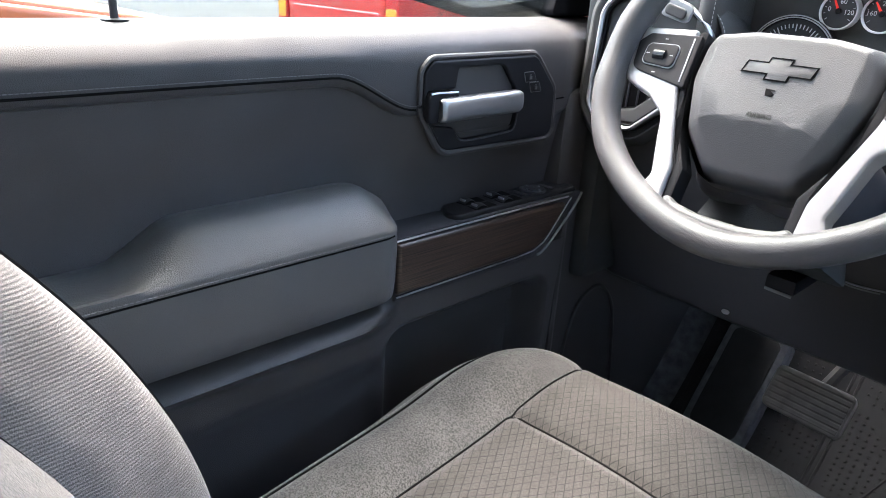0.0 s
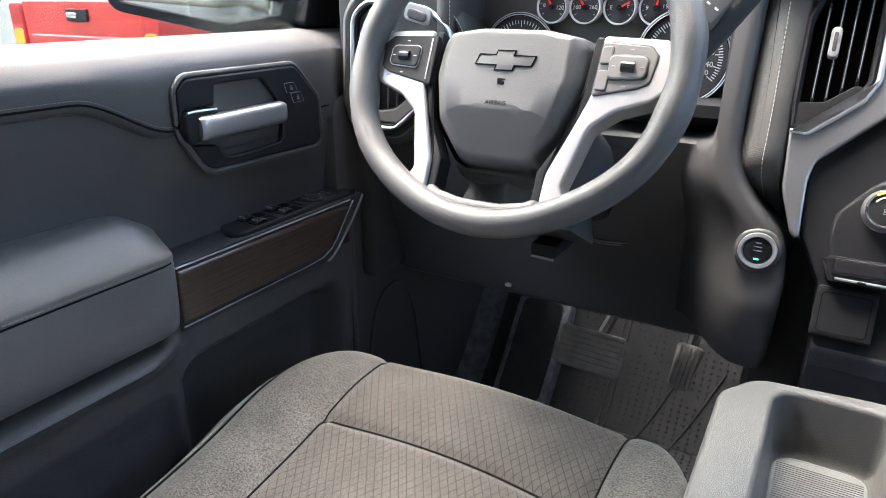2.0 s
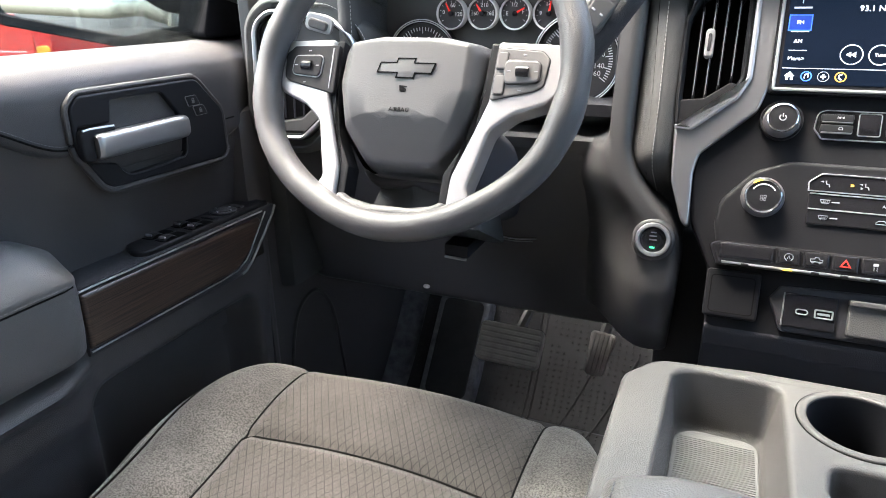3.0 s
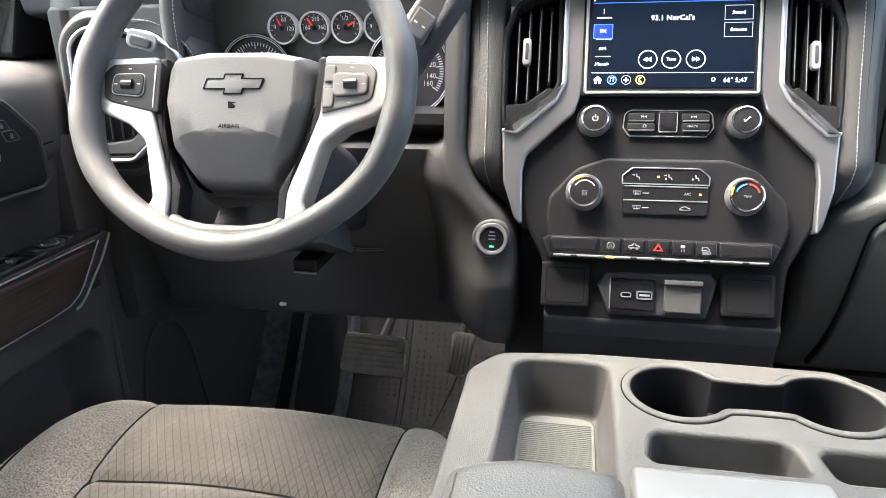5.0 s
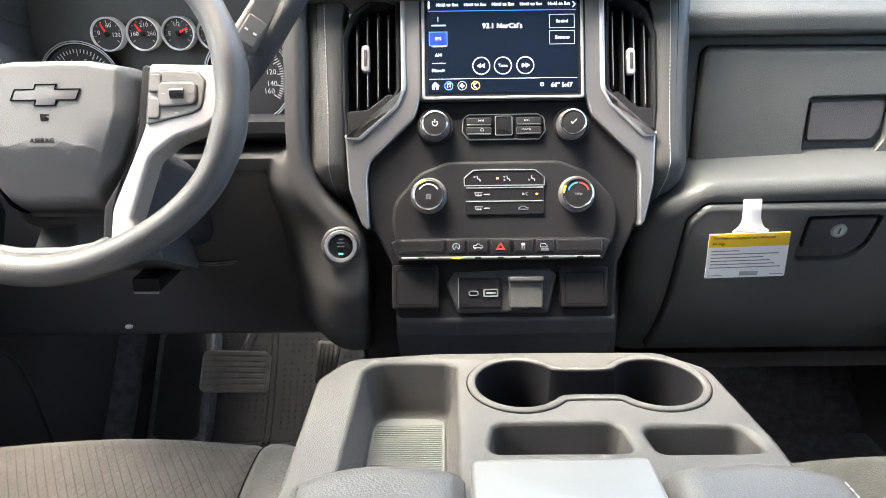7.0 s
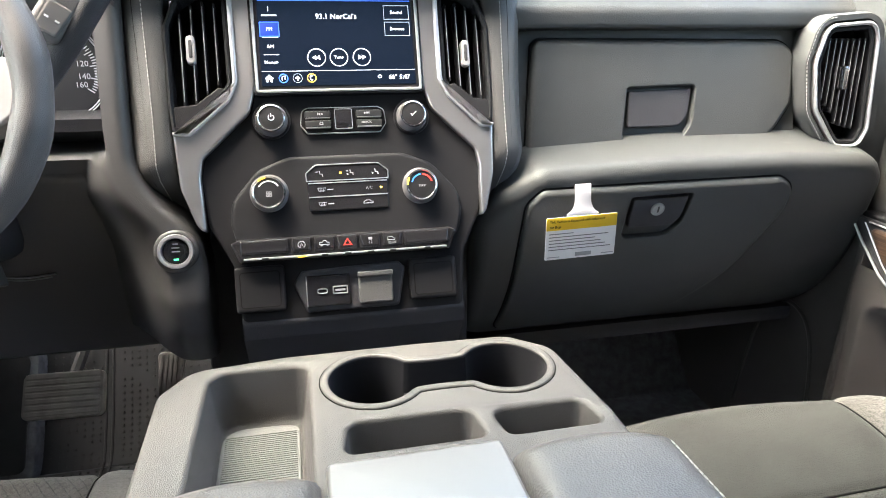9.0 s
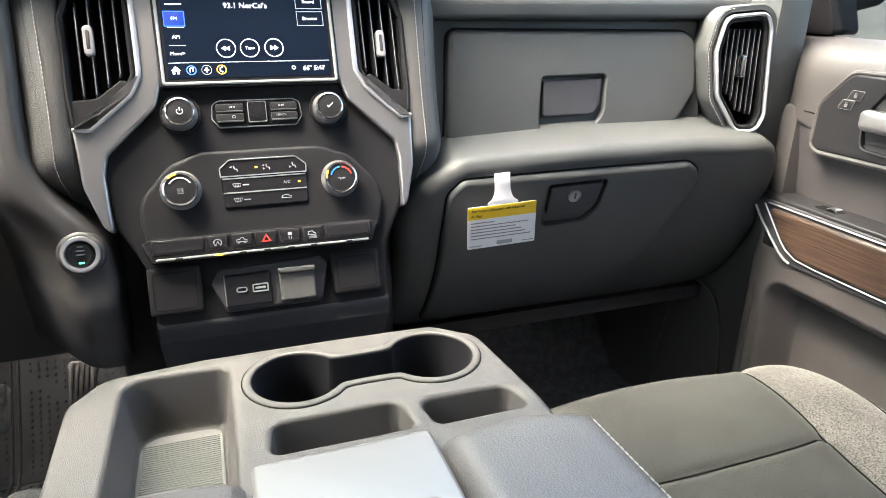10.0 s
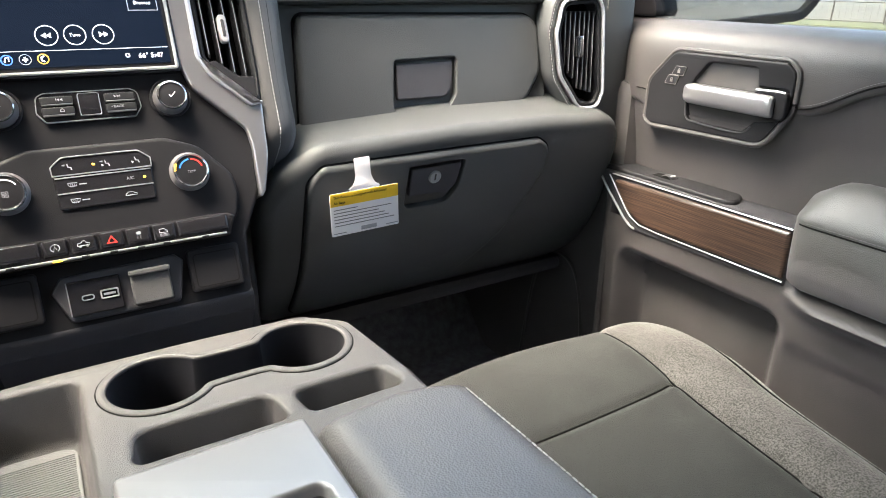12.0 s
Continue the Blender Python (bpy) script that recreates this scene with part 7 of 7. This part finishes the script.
        y -= 1.3 * (R2 - math.sqrt(max(0.0, R2 * R2 - (R2 - min(e, R2)) ** 2)))
        y -= max(0.0, abs(s) - 1.0) * 0.45
        return Vector((cx + a * wid, y, z))

    hs = span(0, 1, 40)
    part("back_insert", sheet(B, span(-0.56, 0.56, 21), hs), M_FLECK, seat, "heathered grey cloth backrest panel", 70)
    for q in (-1, 1):
        part("back_bolster", sheet(lambda s, h: B(q * s, h), span(0.56, 0.90, 20), hs), M_RIB, seat, "finely ribbed grey cloth backrest bolster", 70)
        part("back_side", sheet(lambda s, h: B(q * s, h), span(0.90, 1.0, 8) + [1.1, 1.25], hs), M_PIPING, seat, "grey vinyl backrest side", 70)
        part("seam", tube([B(q * 0.56, h) + Vector((0, 0.001, 0)) for h in span(0, 0.98, 24)], 0.0014, 6), M_SEAM, seat)
        part("piping", tube([B(q * 0.90, h) + Vector((0, 0.0008, 0)) for h in span(0, 0.98, 40)], 0.0014, 6), M_SEAM, seat, "dark piping along the backrest edge")
    part("back_shell", prism(fillet([(-0.80 + dy, 0.30), (-0.86 + dy, 0.30), (-1.06 + dy, 0.92), (-0.97 + dy, 0.92)], 0.02), cx - 0.21, cx + 0.21), M_SOFT, seat, "black backrest shell")


build_seat(-0.4435, 0.0, 0.0, True)
build_seat(0.450, -0.025, -0.014, False)

# ---- outside ----
GZ = -0.62
ground_mat = material("grey_asphalt", (0.040, 0.040, 0.039), 0.9, grain=0.6, scale=60, vary=0.25, vscale=1.5)
shell("ground", sheet(lambda x, y: Vector((x, y, GZ)), [-300, -60, -20, -8, -3, 3, 8, 20, 60, 300], [-300, -60, -20, -8, -3, 3, 8, 20, 60, 300]), ground_mat, "grey asphalt car park reaching to the horizon", "ground")
M_TYRE = material("black_tyre_rubber", (0.02, 0.02, 0.02), 0.8, vary=0.15)
M_TAIL = material("red_tail_lens", (0.55, 0.02, 0.02), 0.15, vary=0.05, coat=0.5)
M_AMBERLENS = material("amber_lens", (0.85, 0.40, 0.02), 0.15, vary=0.05, coat=0.5)
M_TINT = material("dark_tinted_glass", (0.02, 0.025, 0.03), 0.05, vary=0)


def build_pickup(name, x, y, turn, paint, label):
    """A parked pickup; x, y: the middle of its tailgate on the ground; turn: degrees anticlockwise from heading along +y."""
    t = thing(name, (x, y, GZ), label, "pickup truck", "parked vehicles")
    m = pose(x, y, GZ, 0, 0, turn)

    def cross(pts, y0, y1, bev=0.04):
        # an (x, z) outline drawn out along y
        return plate(pts, m @ frame_at((0, y1, 0), (1, 0, 0), (0, 0, 1)), y1 - y0, bev, steps=3)

    def side(pts, x0, x1, bev=0.03):
        return plate(pts, m @ frame_at((x0, 0, 0), (0, 1, 0), (0, 0, 1)), x1 - x0, bev, steps=3)

    flank = fillet([(0.03, 0.55), (0.55, 0.55, 0.02), (0.62, 0.88, 0.2), (1.00, 1.00, 0.2), (1.40, 0.88, 0.2), (1.48, 0.50, 0.02), (4.05, 0.50, 0.02), (4.12, 0.86, 0.2), (4.50, 0.98, 0.2), (4.88, 0.86, 0.2), (4.95, 0.55), (5.55, 0.60, 0.1), (5.60, 1.10, 0.15), (4.20, 1.28, 0.1), (3.95, 1.38), (0.02, 1.44, 0.03)], 0.05)
    for s in (-1, 1):
        part("flank", side(flank, s * 0.88 - 0.10, s * 0.88 + 0.10), paint, t, "painted body side")
    part("bed_floor", side(box2(0.06, 0.75, 2.0, 0.82, 0.01), -0.84, 0.84), M_DARK, t)
    tg = part("tailgate", cross(fillet([(-0.78, 0.86), (0.78, 0.86), (0.80, 1.44), (-0.80, 1.44)], 0.03), -0.01, 0.10, 0.02), paint, t, "painted tailgate")
    part("tailgate_crease", cross(fillet([(-0.70, 0.98), (0.70, 0.98), (0.72, 1.16), (-0.72, 1.16)], 0.04), -0.02, 0.0, 0.015), paint, tg)
    h = part("tailgate_handle", cross(box2(-0.14, 1.27, 0.14, 1.37, 0.015), -0.03, 0.0, 0.01), M_HARD, tg, "dark tailgate handle")
    part("handle_bar", cross(box2(-0.11, 1.30, 0.02, 1.34, 0.01), -0.05, -0.02, 0.008), M_CHROME, h, "chrome handle")
    for s in (-1, 1):
        l = part("tail_lamp", cross(box2(min(s * 0.80, s * 0.99), 0.90, max(s * 0.80, s * 0.99), 1.42, 0.04), -0.02, 0.12, 0.02), M_TAIL, t, "red tail lamp")
        part("amber_segment", cross(box2(min(s * 0.82, s * 0.96), 1.02, max(s * 0.82, s * 0.96), 1.20, 0.03), -0.026, 0.0, 0.004), M_AMBERLENS, l, "amber lens segment")
    part("rear_bumper", cross(fillet([(-0.97, 0.55), (0.97, 0.55), (0.97, 0.80), (-0.97, 0.80)], 0.05), -0.16, 0.02, 0.03), M_CHROME, t, "chrome rear bumper")
    cab = fillet([(2.05, 1.30), (2.08, 1.85, 0.12), (3.45, 1.90, 0.15), (4.15, 1.35), (4.10, 1.25)], 0.05)
    c = part("cab", side(cab, -0.80, 0.80, 0.08), paint, t, "painted cab")
    for s in (-1, 1):
        part("side_window", side(fillet([(2.25, 1.42), (2.28, 1.76), (3.30, 1.80), (3.80, 1.42)], 0.05), s * 0.79 - 0.015, s * 0.79 + 0.022, 0.01), M_TINT, c, "dark side window")
    part("rear_window", cross(box2(-0.62, 1.46, 0.62, 1.80, 0.06), 2.045, 2.08, 0.01), M_TINT, c, "dark rear window")
    part("hood", side(fillet([(4.05, 0.95), (4.05, 1.33), (5.50, 1.14, 0.08), (5.58, 0.70, 0.05)], 0.04), -0.86, 0.86), paint, t)
    part("chassis", side(box2(0.3, 0.38, 5.3, 0.60, 0.03), -0.70, 0.70), M_DARK, t)
    for s in (-1, 1):
        for yy in (1.0, 4.5):
            wm = m @ frame_at((s * 0.86, yy, 0.40), (0, s * 1.0, 0), (0, 0, 1))
            w = part("wheel", lathe([(0.28, -0.13), (0.38, -0.13), (0.40, -0.09), (0.40, 0.09), (0.38, 0.125), (0.28, 0.125)], wm, 32), M_TYRE, t, "black tyre")
            part("wheel_rim", lathe([(0.285, -0.10), (0.285, 0.12), (0.25, 0.11), (0.10, 0.06), (0.05, 0.09)], wm, 28), M_DIMSILVER, w, "silver wheel rim")
    return t


M_REDCAR = material("red_car_paint", (0.62, 0.030, 0.022), 0.22, vary=0.04, coat=0.7)
M_ORANGECAR = material("orange_red_car_paint", (0.66, 0.16, 0.06), 0.22, vary=0.04, coat=0.7)
M_WHITECAR = material("white_car_paint", (0.78, 0.78, 0.77), 0.22, vary=0.03, coat=0.7)
build_pickup("pickup_truck", -5.62, 2.70, 0, M_REDCAR, "red pickup truck parked with its tailgate towards us")
build_pickup("pickup_truck", -5.30, -4.60, 0, M_ORANGECAR, "orange-red pickup truck parked alongside on the asphalt")
build_pickup("pickup_truck", 7.5, -15.0, 150, M_WHITECAR, "white pickup truck parked on the asphalt behind")
build_pickup("pickup_truck", 11.0, -17.0, 150, M_WHITECAR, "white pickup truck parked on the asphalt behind")

# fence, verge and pale lot to the right
M_STEEL = material("weathered_brown_steel", (0.075, 0.060, 0.048), 0.6, metal=0.2, vary=0.1)
verge = material("dry_grass_verge", (0.07, 0.075, 0.035), 0.95, grain=0.8, scale=30, vary=0.35, vscale=2.0)
pale = material("pale_concrete_lot", (0.080, 0.077, 0.066), 0.9, grain=0.3, scale=20, vary=0.12, vscale=0.5)
FX = 33.0
shell("verge", block((FX - 3.5, -40, GZ - 0.05), (FX + 1.0, 60, GZ + 0.04), 0.02), verge, "dry grass verge along the fence", "grass")
shell("pale_lot", block((FX + 1.0, -40, GZ - 0.05), (FX + 120, 90, GZ + 0.06), 0.02), pale, "pale concrete lot beyond the fence", "ground")
fence = thing("fence", (FX, 15.0, GZ), "brown steel mesh fence with thin posts", "fence")
for k in range(30):
    y = -18 + 2.4 * k
    part("post", tube([(FX, y, GZ), (FX, y, GZ + 1.9)], 0.035, 8), M_STEEL, fence)
for z in (0.12, 0.95, 1.85):
    part("rail", tube([(FX, -18, GZ + z), (FX, 52, GZ + z)], 0.02, 6), M_STEEL, fence)
bm = bmesh.new()
for k in range(240):
    y = -18 + 0.29 * k
    tube([(FX, y, GZ + 0.12), (FX, y, GZ + 1.85)], 0.004, 3, bm=bm)
tagged(part("mesh_wires", bm, M_STEEL, fence), kind="stuff")
M_STUCCO = material("beige_stucco", (0.50, 0.44, 0.34), 0.9, grain=0.4, scale=30, vary=0.1)
M_ROOF = material("grey_roof", (0.14, 0.13, 0.12), 0.85, vary=0.2)


def build_office(x, y, w, d, h, name, label):
    b = thing(name, (x, y, GZ), label, "building", "buildings behind")
    part("wall", block((x - w / 2, y - d / 2, GZ), (x + w / 2, y + d / 2, GZ + h), 0.03), M_STUCCO, b, "beige stucco wall")
    part("roof", block((x - w / 2 - 0.5, y - d / 2 - 0.5, GZ + h), (x + w / 2 + 0.5, y + d / 2 + 0.5, GZ + h + 0.35), 0.05), M_ROOF, b, "flat grey roof edge")
    for k in range(int(w / 3)):
        xx = x - w / 2 + 1.5 + 3 * k
        p = part("window", block((xx - 0.8, y + d / 2 - 0.03, GZ + 1.0), (xx + 0.8, y + d / 2 + 0.05, GZ + 2.4), 0.02), M_TINT, b, "dark window")
        part("window_frame", rim(box2(xx - 0.88, GZ + 0.92, xx + 0.88, GZ + 2.48, 0.02), 0.08, frame_at((0, y + d / 2, 0), (-1, 0, 0), (0, 0, 1)) @ Matrix.Diagonal((-1, 1, 1, 1)), 0.07, 0.01), M_WHITE, p)


build_office(14.0, -34.0, 24.0, 8.0, 4.2, "office_building", "low beige stucco building behind the car park")
leafm = material("dark_green_leaves", (0.045, 0.085, 0.03), 0.7, vary=0.4, vscale=3.0)
bark = material("brown_bark", (0.10, 0.075, 0.055), 0.9, grain=0.7, scale=60, vary=0.3)


def build_tree(x, y, h, seed):
    rnd = random.Random(seed)
    t = thing("tree", (x, y, GZ), "dark green leafy tree at the edge of the car park", "tree", "trees")
    trunk = part("trunk", tube(smooth_path([(x, y, GZ), (x + 0.1, y, GZ + h * 0.25), (x - 0.1, y + 0.1, GZ + h * 0.5), (x, y, GZ + h * 0.8)], 4), [0.16 - 0.0105 * k for k in range(13)], 8), bark, t, "brown tapered trunk")
    bm = bmesh.new()
    centres = [(x + rnd.gauss(0, h * 0.16), y + rnd.gauss(0, h * 0.16), GZ + h * rnd.uniform(0.35, 1.0)) for _ in range(26)]
    for c in centres:
        tube([(x, y, GZ + h * 0.4), c], [0.05, 0.012], 4, bm=bm)
    part("limbs", bm, bark, trunk)
    vs, fs = [], []
    for c in centres:
        for _ in range(110):
            p = Vector(c) + Vector((rnd.gauss(0, 1), rnd.gauss(0, 1), rnd.gauss(0, 0.8))) * h * 0.065
            a, b = Vector((rnd.uniform(-1, 1), rnd.uniform(-1, 1), rnd.uniform(-1, 1))).normalized() * 0.14, Vector((rnd.uniform(-1, 1), rnd.uniform(-1, 1), rnd.uniform(-1, 1))).normalized() * 0.07
            n = len(vs)
            vs += [p - a, p + b, p + a, p - b]
            fs.append((n, n + 1, n + 2, n + 3))
    bm = bmesh.new()
    me = bpy.data.meshes.new("crown")
    me.from_pydata(vs, [], fs)
    bm.from_mesh(me)
    bpy.data.meshes.remove(me)
    tagged(part("crown", bm, leafm, t), "loose crown of small dark green leaves")


for k, (x, y, h) in enumerate(((3.2, -18.0, 6.0), (4.6, -21.0, 7.0), (2.2, -24.0, 6.5), (24.0, -30.0, 8.0))):
    build_tree(x, y, h, k)
